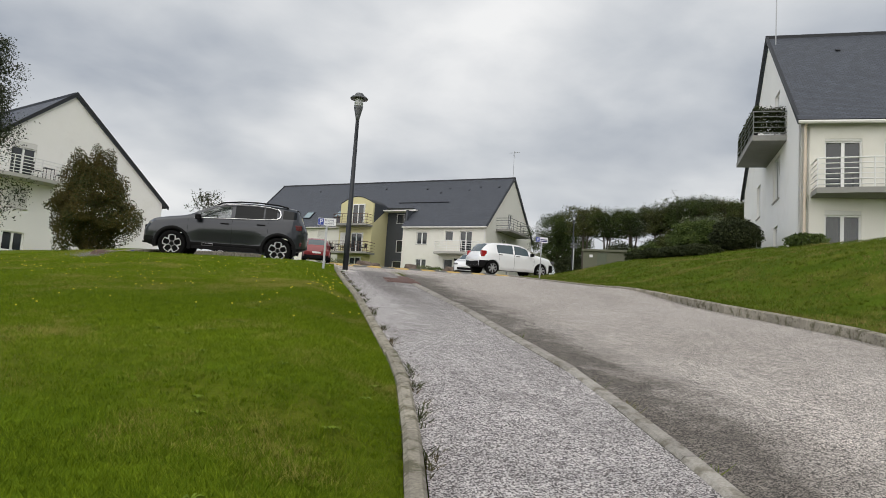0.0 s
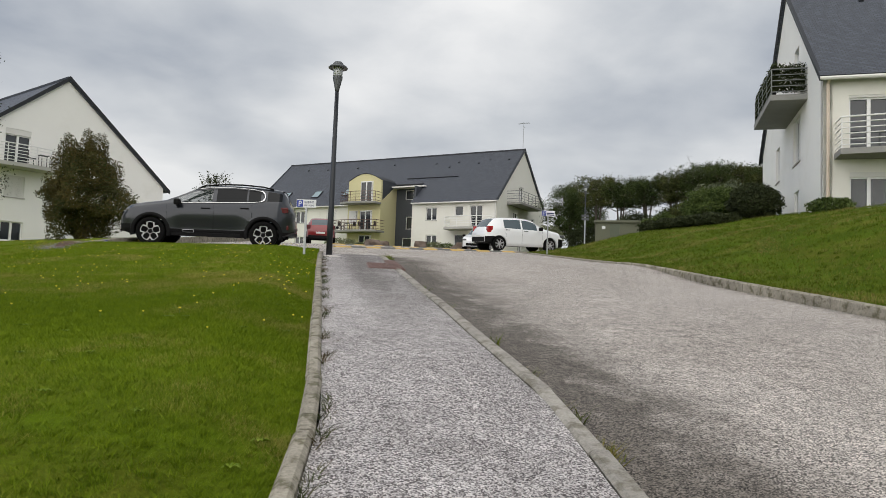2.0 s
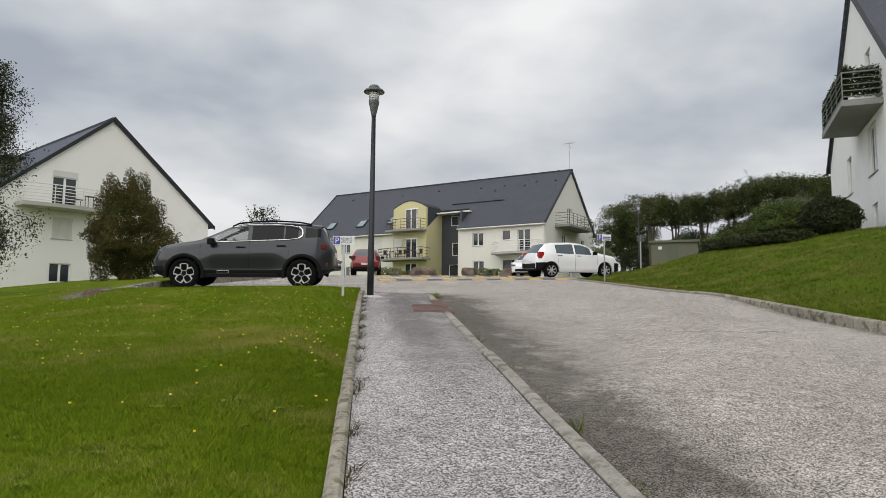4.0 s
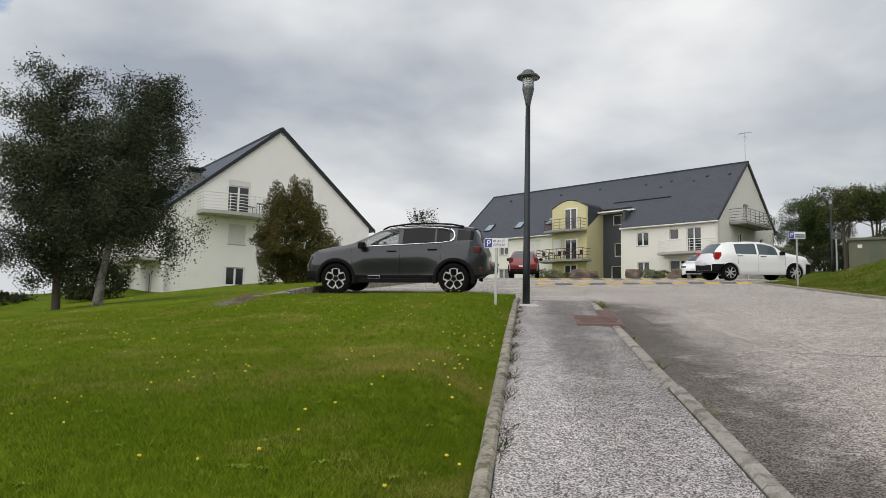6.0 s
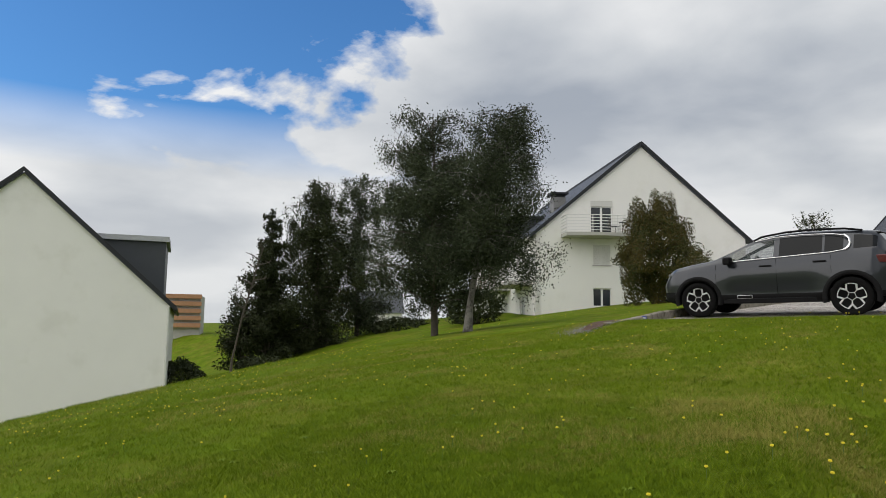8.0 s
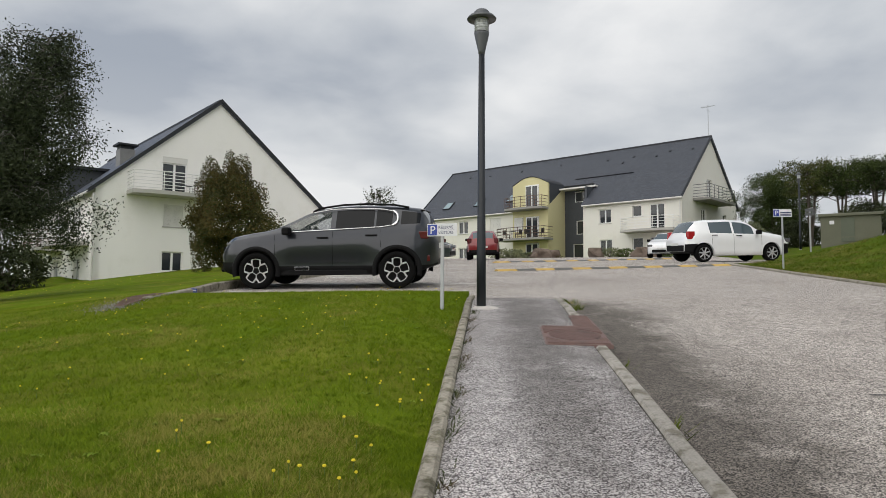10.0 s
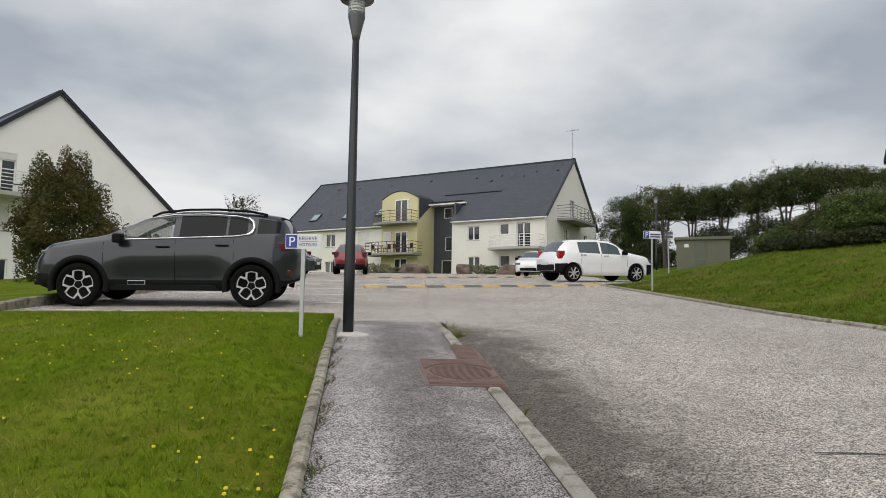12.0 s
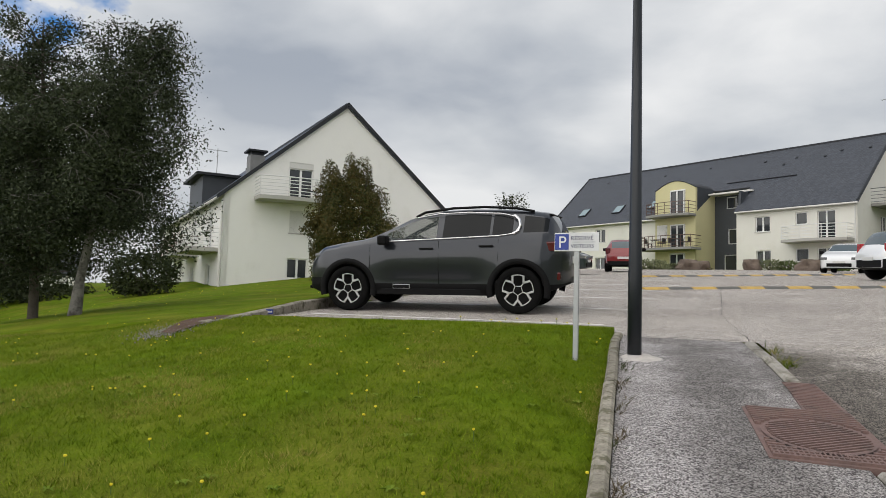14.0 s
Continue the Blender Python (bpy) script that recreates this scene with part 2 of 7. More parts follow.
def blade_mat(name, dark, fresh, straw, dry_at):
    """Blades each with a tone of their own, from deep green to fresh, and straw-coloured in drier patches."""
    m = bpy.data.materials.new(name)
    m.use_nodes = True
    nt = m.node_tree
    b = nt.nodes["Principled BSDF"]
    b.inputs["Roughness"].default_value, b.inputs["Specular IOR Level"].default_value = 0.75, 0.1
    g = nt.nodes.new("ShaderNodeNewGeometry")
    tc = nt.nodes.new("ShaderNodeTexCoord")
    big = node(nt, "ShaderNodeTexNoise", Scale=0.75, Detail=5.0, Roughness=0.62, Distortion=0.3)
    tuft = node(nt, "ShaderNodeTexNoise", Scale=9.0, Detail=3.0, Roughness=0.6)
    nt.links.new(tc.outputs["Object"], big.inputs["Vector"]); nt.links.new(tc.outputs["Object"], tuft.inputs["Vector"])
    # tone: the blade's own, and its tuft's
    ad = nt.nodes.new("ShaderNodeMath"); ad.operation = "MULTIPLY_ADD"; ad.inputs[1].default_value = 1.5
    nt.links.new(tuft.outputs[0], ad.inputs[0]); nt.links.new(g.outputs["Random Per Island"], ad.inputs[2])
    tone = nt.nodes.new("ShaderNodeMapRange"); tone.inputs[1].default_value, tone.inputs[2].default_value = 0.65, 1.95
    nt.links.new(ad.outputs[0], tone.inputs[0])
    mx = nt.nodes.new("ShaderNodeMix"); mx.data_type = "RGBA"
    mx.inputs[6].default_value, mx.inputs[7].default_value = (*dark, 1), (*fresh, 1)
    nt.links.new(tone.outputs[0], mx.inputs[0])
    # straw: more of the blades where the ground is dry
    rs = nt.nodes.new("ShaderNodeMath"); rs.operation = "MULTIPLY_ADD"; rs.inputs[1].default_value = 0.20
    nt.links.new(g.outputs["Random Per Island"], rs.inputs[0]); nt.links.new(big.outputs[0], rs.inputs[2])
    dry = nt.nodes.new("ShaderNodeMapRange"); dry.inputs[1].default_value, dry.inputs[2].default_value = dry_at, dry_at + 0.12
    nt.links.new(rs.outputs[0], dry.inputs[0])
    m2 = nt.nodes.new("ShaderNodeMix"); m2.data_type = "RGBA"; m2.inputs[7].default_value = (*straw, 1)
    nt.links.new(dry.outputs[0], m2.inputs[0]); nt.links.new(mx.outputs[2], m2.inputs[6])
    nt.links.new(m2.outputs[2], b.inputs["Base Color"])
    return m


GRASS = grass_mat()
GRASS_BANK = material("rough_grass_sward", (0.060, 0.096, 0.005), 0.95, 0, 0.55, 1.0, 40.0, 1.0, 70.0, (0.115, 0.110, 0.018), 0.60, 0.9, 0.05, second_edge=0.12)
BLADE = blade_mat("grass_blade", (0.080, 0.134, 0.004), (0.198, 0.268, 0.012), (0.31, 0.275, 0.07), 0.665)
BANK_BLADE = blade_mat("bank_grass_blade", (0.048, 0.082, 0.004), (0.128, 0.170, 0.016), (0.23, 0.20, 0.06), 0.62)
PATH_MAT = aggregate("footpath_chippings", (0.72, 0.685, 0.668), (0.082, 0.071, 0.071), (0.66, 0.652, 0.65), 150.0, 3.0, bump=0.6, dirt=0.58)
ROAD_MAT = aggregate("road_chippings", (0.76, 0.695, 0.635), (0.100, 0.091, 0.082), (0.78, 0.77, 0.76), 135.0, 8.0, bump=0.7, dirt=0.84)
KERB_MAT = material("kerb_concrete", (0.33, 0.31, 0.275), 0.9, 0, 0.35, 5.0, 70.0, 0.7, 90.0, (0.19, 0.175, 0.14), 0.55, 7.0, 0.3, rand=0.12)
KERB_OLD = material("mossy_kerb_concrete", (0.30, 0.275, 0.225), 0.95, 0, 0.4, 6.0, 55.0, 0.9, 60.0, (0.135, 0.125, 0.085), 0.55, 9.0, 0.2, rand=0.14)
RENDER = material("wall_render", (0.74, 0.725, 0.665), 0.92, 0, 0.04, 0.5, 30.0, 0.15, 160.0, (0.69, 0.67, 0.60), 0.6, 0.35, 0.2)
RENDER_WHITE = material("wall_render_white", (0.84, 0.83, 0.80), 0.92, 0, 0.04, 0.5, 30.0, 0.15, 160.0, (0.79, 0.78, 0.74), 0.6, 0.4, 0.2)
RENDER_YELLOW = material("wall_render_yellow", (0.60, 0.555, 0.32), 0.92, 0, 0.05, 0.6, 30.0, 0.15, 160.0)
SLATE = slate_mat()
SLATE_PLAIN = material("slate_cladding", (0.046, 0.052, 0.062), 0.5, 0, 0.15, 3, 30)
WHITE_PVC = material("white_pvc", (0.80, 0.80, 0.79), 0.4, 0, 0.03)
SHUTTER = material("roller_shutter", (0.66, 0.65, 0.62), 0.6, 0, 0.04)
ZINC = material("zinc_edge", (0.028, 0.030, 0.035), 0.55, 0.1, 0.08, spec=0.3)
STEEL_WHITE = material("white_railing", (0.74, 0.74, 0.72), 0.45, 0, 0.05)
STEEL_DARK = material("brown_railing", (0.10, 0.055, 0.04), 0.5, 0.2, 0.1)
STEEL_GREY = material("grey_railing", (0.18, 0.19, 0.18), 0.5, 0.3, 0.08)
SLAB_GREY = material("weathered_slab", (0.27, 0.265, 0.25), 0.9, 0, 0.15, 1.5, 30, 0.2)
CONCRETE = material("concrete_slab", (0.42, 0.41, 0.38), 0.9, 0, 0.1, 1.5, 30, 0.2)
WINDOW_GLASS = glass_mat("window_glass", (0.030, 0.034, 0.038), 0.04)
CURTAIN = material("net_curtain", (0.45, 0.46, 0.48), 0.9, 0, 0.15, 8)
PIPE = material("downpipe", (0.62, 0.52, 0.42), 0.5, 0, 0.05)
PIPE_WHITE = material("white_gutter", (0.70, 0.69, 0.66), 0.45, 0, 0.05)
POLE = material("black_green_post", (0.009, 0.012, 0.016), 0.42, 0.1, 0.2, 2, 40)
BLACK = material("black_plastic", (0.006, 0.006, 0.0065), 0.6, 0, 0.15, spec=0.12)
RUBBER = material("tyre_rubber", (0.006, 0.006, 0.006), 0.9, 0, 0.2, 8, 80, spec=0.1)
CHROME = material("chrome", (0.75, 0.75, 0.76), 0.15, 1.0, 0.03)
RIM_SILVER = material("polished_alloy", (0.70, 0.70, 0.71), 0.32, 0.6, 0.05)
ALLOY = material("alloy", (0.42, 0.42, 0.43), 0.35, 0.7, 0.05)
GALV = material("galvanised_steel", (0.42, 0.43, 0.44), 0.5, 0.7, 0.1, 10, 90)
ROADPAINT = material("road_paint", (0.74, 0.73, 0.70), 0.8, 0, 0.12, 4, 60, second=(0.40, 0.385, 0.36), second_at=0.62, second_scale=4)


# ---------------------------------------------------------------- builders
def mesh_of(name, bm, mat, smooth=False):
    me = bpy.data.meshes.new(name)
    bmesh.ops.recalc_face_normals(bm, faces=bm.faces)
    bm.to_mesh(me)
    bm.free()
    for mm in (mat if isinstance(mat, (list, tuple)) else [mat]):
        me.materials.append(mm)
    if smooth:
        me.polygons.foreach_set("use_smooth", [True] * len(me.polygons))
    return me


def part(name, bm, mat, parent=None, label="", smooth=False):
    ob = new(name, mesh_of(name, bm, mat, smooth))
    if parent is not None:
        ob.parent = parent
    if label:
        ob["label"] = label
    return ob


def thing(name, m, label, category, group="", kind=""):
    ob = new(name)
    ob.matrix_world = m
    ob.empty_display_size = 0.2
    return tagged(ob, label, category, group, kind)


def box(bm, x0, x1, y0, y1, z0, z1, bevel=0.0):
    r = bmesh.ops.create_cube(bm, size=1.0)
    vs = r["verts"]
    for v in vs:
        v.co = Vector(((x0 + x1) / 2 + v.co.x * (x1 - x0), (y0 + y1) / 2 + v.co.y * (y1 - y0), (z0 + z1) / 2 + v.co.z * (z1 - z0)))
    if bevel:
        es = list({e for v in vs for e in v.link_edges})
        bmesh.ops.bevel(bm, geom=es, offset=bevel, segments=2, affect="EDGES", profile=0.5)
    return bm


def boxes(*dims, bevel=0.0):
    bm = bmesh.new()
    for d in dims:
        box(bm, *d, bevel=bevel)
    return bm


def tube(bm, a, b, r0, r1=None, seg=10, caps=True):
    a, b = Vector(a), Vector(b)
    r1 = r0 if r1 is None else r1
    d = b - a
    m = Matrix.Translation((a + b) / 2) @ d.to_track_quat("Z", "Y").to_matrix().to_4x4()
    bmesh.ops.create_cone(bm, cap_ends=caps, segments=seg, radius1=r0, radius2=r1, depth=d.length, matrix=m)
    return bm


def lathe(bm, profile, seg=20, m=Matrix()):
    """Turn (radius, height) pairs about z."""
    rings = []
    for r, h in profile:
        rings.append([bm.verts.new(m @ Vector((r * math.cos(2 * math.pi * i / seg), r * math.sin(2 * math.pi * i / seg), h))) for i in range(seg)])
    for p, q in zip(rings, rings[1:]):
        for i in range(seg):
            bm.faces.new((p[i], p[(i + 1) % seg], q[(i + 1) % seg], q[i]))
    if profile[0][0] > 1e-4:
        bm.faces.new(rings[0][::-1])
    if profile[-1][0] > 1e-4:
        bm.faces.new(rings[-1])
    return bm


def prism(bm, pts, z0, z1):
    """A prism over a plan polygon."""
    lo = [bm.verts.new((x, y, z0)) for x, y in pts]
    hi = [bm.verts.new((x, y, z1)) for x, y in pts]
    n = len(pts)
    for i in range(n):
        bm.faces.new((lo[i], lo[(i + 1) % n], hi[(i + 1) % n], hi[i]))
    bm.faces.new(lo[::-1]); bm.faces.new(hi)
    return bm


# ---------------------------------------------------------------- the lie of the land
def lerp(table, y):
    for (a, p), (b, q) in zip(table, table[1:]):
        if y <= b:
            return p + (q - p) * (max(y, a) - a) / (b - a)
    return table[-1][1]


def ease(a, b, x):
    t = min(1.0, max(0.0, (x - a) / (b - a)))
    return t * t * (3 - 2 * t)


RISE = [(-2000, -12), (-60, -7.0), (-14, -2.85), (-4, -1.42), (0, -0.78), (4.2, -0.13), (8.4, 0.48), (12.5, 0.95), (15.9, 1.36), (18, 1.49), (22, 1.82), (31.5, 2.62), (45, 3.50), (66, 4.75), (90, 6.0), (160, 8.0), (4000, 9.0)]


def rise(y):
    return (lerp(RISE, y - 0.7) + lerp(RISE, y) + lerp(RISE, y + 0.7)) / 3


LAWN_EDGE = [(-60, 2.6), (-8, 0.75), (2.4, 0.62), (4.2, 0.50), (8.5, -0.20), (10.7, -0.56), (15.75, -1.36), (16.2, -1.40), (16.3, -6.55), (34, -6.9), (36, -14), (64, -22), (64.4, -26), (4000, -26)]
PATH_EDGE = [(-60, 4.0), (-8, 2.3), (2.5, 2.06), (4.6, 1.90), (6.7, 1.50), (9.4, 1.02), (11.3, 0.74), (16.2, -0.05), (16.6, -0.12)]
BANK_EDGE = [(-60, 8.0), (-8, 6.9), (9, 6.62), (11.3, 6.25), (17.1, 5.58), (29.9, 4.42), (30.6, 5.0), (31.0, 8.0), (36.5, 8.0), (37.5, 6.3), (64, 9.0), (4000, 9)]


def xl(y): return lerp(LAWN_EDGE, y)


def xp(y): return lerp(PATH_EDGE, y)


def xb(y): return lerp(BANK_EDGE, y)


def road_z(y):
    return rise(y) - 0.10 * (1 - ease(12.5, 16.2, y))


def land(x, y):
    """Height of the turf."""
    c = rise(y)
    if x > (xl(y) + xb(y)) / 2:
        d = max(0.0, x - xb(y))
        s = 0.25 - 0.045 * ease(14, 26, y) - 0.09 * ease(33, 46, y)
        return c - 0.03 + s * min(d, 9) * (0.30 + 0.70 * ease(0, 5, d)) + 0.04 * max(0.0, min(d, 60) - 9) + 0.05 * noise.noise((x * 0.25, y * 0.25, 3))
    d = max(0.0, xl(min(y, 16)) - x)
    near = 1 - 0.8 * ease(14.0, 16.2, y) * ease(-9, -6.5, x)
    h = c + 0.13 * ease(0, 0.6, d) * (1 - ease(15.2, 16.3, y)) - (0.034 * d + 0.0034 * min(d, 60) ** 2) * near * max(0.2, 1 - max(0.0, y - 8) / 42)
    h += 0.22 * ease(14.6, 18.0, y) * ease(-26, -14, x)
    h -= 1.6 * (1 - ease(-34, -16, x)) * (1 - ease(14, 34, y))
    return h + 0.04 * noise.noise((x * 0.2, y * 0.2, 7)) * ease(0, 3, d)


def spread(stops):
    out = []
    for a, b, n in stops:
        out += [a + (b - a) * i / n for i in range(n)]
    return out


def sheet(name, rows, mat):
    """A surface from rows of points."""
    n = len(rows[0])
    me = bpy.data.meshes.new(name)
    v = [p for r in rows for p in r]
    f = [(i * n + j, i * n + j + 1, (i + 1) * n + j + 1, (i + 1) * n + j) for i in range(len(rows) - 1) for j in range(n - 1)]
    me.from_pydata(v, [], f)
    me.materials.append(mat)
    me.polygons.foreach_set("use_smooth", [True] * len(f))
    return new(name, me)


def make_ground():
    ys = spread([(-1500, -60, 6), (-60, -10, 12), (-10, 16.2, 100), (16.2, 16.3, 1), (16.3, 36, 60), (36, 70, 50), (70, 200, 30), (200, 3000, 8)]) + [3000]
    left = [-d for d in (1600, 700, 300, 160, 110, 85, 70, 60, 52, 46, 41, 37, 33.5, 30, 27, 24, 21.5, 19, 17, 15, 13.2, 11.6, 10.2, 9, 8, 7.1, 6.3, 5.6, 5, 4.4, 3.9, 3.4, 2.9, 2.4, 2.0, 1.6, 1.3, 1.0, 0.75, 0.5, 0.3, 0.12, 0.0)]
    right = [0.0, 0.15, 0.4, 0.7, 1.0, 1.4, 1.8, 2.3, 2.8, 3.4, 4, 4.7, 5.5, 6.3, 7.2, 8.2, 9.3, 10.5, 12, 14, 16.5, 20, 25, 32, 42, 60, 90, 150, 300, 700, 1600]
    rows = []
    for y in ys:
        a, b = xl(y), xb(y)
        r = [(a + d, y, land(a + d, y)) for d in left]
        r += [(a + 0.03, y, rise(y) - 0.35), ((a + b) / 2, y, rise(y) - 0.35), (b - 0.03, y, rise(y) - 0.35)]
        r += [(b + d, y, land(b + d, y)) for d in right]
        rows.append(r)
    g = sheet("ground", rows, GRASS)
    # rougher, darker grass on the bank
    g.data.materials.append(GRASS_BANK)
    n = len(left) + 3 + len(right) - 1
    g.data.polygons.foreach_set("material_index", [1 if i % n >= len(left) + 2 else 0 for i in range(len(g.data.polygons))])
    tagged(g, "mown green lawn on a sloping hillside", "lawn", kind="structure")


def make_hard():
    ys = spread([(-14, 16.2, 70), (16.2, 16.205, 1), (16.205, 66, 70)]) + [66.0]
    road = []
    for y in ys:
        a = xp(y) + 0.07 if y <= 16.2 else xl(max(y, 16.3))
        b = xb(y)
        offs = [0, 0.12, 0.3, 0.55, 0.9, 1.4] + [1.4 + (b - a - 2.0) * k / 5 for k in range(1, 5)] + [b - a - 0.6, b - a - 0.3, b - a]
        road.append([(a + o, y, road_z(y) - 0.02 * (1 - ease(0, 2.5, o)) * (1 - ease(12, 17, y))) for o in offs])
    r = sheet("road", road, ROAD_MAT)
    silt = r.data.attributes.new("silt", "FLOAT", "POINT")
    level = [1.0, 1.0, 0.95, 0.72, 0.42, 0.15, 0, 0, 0, 0, 0.0, 0.3, 0.8]
    silt.data.foreach_set("value", [l * (1 - 0.9 * ease(14.5, 17, y)) for y in ys for l in level])
    tagged(r, "worn grey chip-sealed access road and parking area", "road", kind="structure")
    path = []
    for y in spread([(-14, 16.22, 60)]) + [16.22]:
        a, b = xl(y) + 0.10, xp(y) - 0.075
        path.append([(a + (b - a) * k / 8, y, rise(y) + 0.008 - 0.01 * k / 8) for k in range(9)])
    p = sheet("footpath", path, PATH_MAT)
    silt = p.data.attributes.new("silt", "FLOAT", "POINT")
    silt.data.foreach_set("value", [v * (0.15 + 0.85 * ease(5.5, 10.0, r[0][1])) for r in path for v in (0.5, 0.0, 0.15, 0.55, 0.85, 0.9, 0.7, 0.5, 0.7)])
    tagged(p, "grey chip-sealed footpath beside the road", "footpath", kind="structure")


make_ground()
make_hard()


def kerb_run(name, edge, y0, y1, offset, width, low, high, step, label, mat=None):
    """Concrete kerb stones end to end along an edge, slightly out of true."""
    rng = random.Random(name)
    run = thing(name, Matrix(), label, "kerb", kind="structure")
    pts = [(edge(y0), y0)]
    y = y0
    while y < y1 - 0.05:
        y = min(y + step * 0.985, y1)
        pts.append((edge(y), y))
    for (ax, ay), (bx, by) in zip(pts, pts[1:]):
        bm = bmesh.new()
        d = Vector((bx - ax, by - ay, 0)).normalized()
        n = Vector((d.y, -d.x, 0))
        g, c = 0.006, 0.02
        j = rng.uniform(-0.008, 0.008)
        for k, (px, py) in enumerate(((ax, ay), (bx, by))):
            s = d * (g if k == 0 else -g)
            for o, up in ((0, low), (0, high - c), (c, high), (width - c, high), (width, high - c), (width, low)):
                q = Vector((px, py, 0)) + s + n * (offset + o + j)
                bm.verts.new((q.x, q.y, rise(py) + up + j * 0.5))
        bm.verts.ensure_lookup_table()
        v = bm.verts
        for i in range(5):
            bm.faces.new((v[i], v[i + 1], v[i + 7], v[i + 6]))
        bm.faces.new(v[0:6]); bm.faces.new(v[6:12][::-1])
        part("kerb_stone", bm, mat or KERB_MAT, run)


# ---------------------------------------------------------------- buildings
def window(parent, name, s0, s1, z0, z1, mirror, depth=0.16, leaves=2, shutter=0.0, curtain=False, sill=True, frame_mat=None, box_top=0.0):
    """A window in the plane y=0 of its wall (outside towards -y): reveal, casements with bars, panes, sill and roller shutter.
    s runs along x; mirror -1 turns the run to -x."""
    fm = frame_mat or WHITE_PVC
    a, b = (s0, s1) if mirror > 0 else (-s1, -s0)
    w = part(name, boxes((a, b, depth - 0.005, depth + 0.03, z0, z1)), WINDOW_GLASS if not curtain else CURTAIN, parent)
    fr = bmesh.new()
    t = 0.06
    y0, y1 = depth - 0.07, depth - 0.005
    top = z1 - box_top
    box(fr, a, b, y0, y1, z0, z0 + t); box(fr, a, b, y0, y1, top - t, top)
    box(fr, a, a + t, y0, y1, z0 + t, top - t); box(fr, b - t, b, y0, y1, z0 + t, top - t)
    for k in range(1, leaves):
        c = a + (b - a) * k / leaves
        box(fr, c - 0.055, c + 0.055, y0 - 0.01, y1, z0 + t, top - t)
    part("window_frame", fr, fm, w)
    if curtain:
        part("pane", boxes((a + t, b - t, depth - 0.03, depth - 0.02, z0 + t, top - t)), PANE_CLEAR, w)
    if box_top:
        part("shutter_box", boxes((a, b, 0.02, depth, top, z1)), SHUTTER, w)
    if shutter:
        bm = bmesh.new()
        zb = top - shutter * (top - z0)
        n = max(4, int((top - zb) / 0.055))
        for k in range(n):
            p, q = zb + (top - zb) * k / n, zb + (top - zb) * (k + 1) / n
            box(bm, a, b, y0 - 0.035, y0 - 0.012, p + 0.004, q)
        part("roller_shutter", bm, SHUTTER, w)
    if sill:
        part("window_sill", boxes((a - 0.05, b + 0.05, -0.05, depth, z0 - 0.06, z0 - 0.002)), CONCRETE, w)
    return w


PANE_CLEAR = glass_mat("clear_pane", (0.05, 0.055, 0.06), 0.03, 0.35)


def wall_panel(parent, name, x0, x1, outline, holes, mat, thick=0.3):
    """A wall in the plane y=0 (outside towards -y). outline(x) gives (bottom, top); holes are (x0, x1, z0, z1). Built of
    quads cut along the holes, with reveals."""
    bm = bmesh.new()
    xs = sorted({x0, x1, *[h[0] for h in holes], *[h[1] for h in holes], *outline("breaks")})
    xs = [x for x in xs if x0 - 1e-6 <= x <= x1 + 1e-6]

    def quad(*p):
        bm.faces.new([bm.verts.new(q) for q in p])
    for a, b in zip(xs, xs[1:]):
        mid = (a + b) / 2
        hs = sorted([h for h in holes if h[0] <= mid <= h[1]], key=lambda h: h[2])
        (la, ta), (lb, tb) = outline(a + 1e-6), outline(b - 1e-6)
        cur = (la, lb)
        for h in hs:
            quad((a, 0, cur[0]), (b, 0, cur[1]), (b, 0, h[2]), (a, 0, h[2]))
            cur = (h[3], h[3])
        quad((a, 0, cur[0]), (b, 0, cur[1]), (b, 0, tb), (a, 0, ta))
        quad((b, thick, lb), (a, thick, la), (a, thick, ta), (b, thick, tb))
        quad((a, 0, ta), (b, 0, tb), (b, thick, tb), (a, thick, ta))
    for p, q, r, s in holes:
        quad((p, 0, r), (p, 0, s), (p, thick, s), (p, thick, r)); quad((q, 0, s), (q, 0, r), (q, thick, r), (q, thick, s))
        quad((p, 0, s), (q, 0, s), (q, thick, s), (p, thick, s)); quad((q, 0, r), (p, 0, r), (p, thick, r), (q, thick, r))
    for x in (x0, x1):
        l, t = outline(x + (1e-6 if x == x0 else -1e-6))
        quad((x, 0, l), (x, 0, t), (x, thick, t), (x, thick, l))
    bmesh.ops.remove_doubles(bm, verts=bm.verts, dist=1e-5)
    return part(name, bm, mat, parent)


def flat_outline(z0, z1):
    def f(x):
        return [] if x == "breaks" else (z0, z1)
    return f


def gable_outline(w, z0, ze, zr):
    def f(x):
        if x == "breaks":
            return [w]
        return z0, ze + (zr - ze) * (1 - abs(x - w) / w)
    return f


def roof_slope(parent, p00, p10, p11, p01, thick=0.14, name="roof"):
    """A slab of slates through four corners (eave start, eave end, ridge end, ridge start)."""
    bm = bmesh.new()
    uvl = bm.loops.layers.uv.new("UVMap")
    P = [Vector(p) for p in (p00, p10, p11, p01)]
    n = (P[1] - P[0]).cross(P[3] - P[0]).normalized()
    if n.z < 0:
        n = -n
    e = (P[1] - P[0]).normalized()
    f = (P[3] - P[0]) - e * (P[3] - P[0]).dot(e)
    f.normalize()
    top = [bm.verts.new(p + n * thick) for p in P]
    bot = [bm.verts.new(p) for p in P]
    fs = [bm.faces.new(top), bm.faces.new(bot[::-1])] + [bm.faces.new((bot[i], bot[(i + 1) % 4], top[(i + 1) % 4], top[i])) for i in range(4)]
    for fc in fs:
        for lp in fc.loops:
            q = lp.vert.co - P[0]
            lp[uvl].uv = (q.dot(e), q.dot(f))
    return part(name, bm, SLATE, parent)


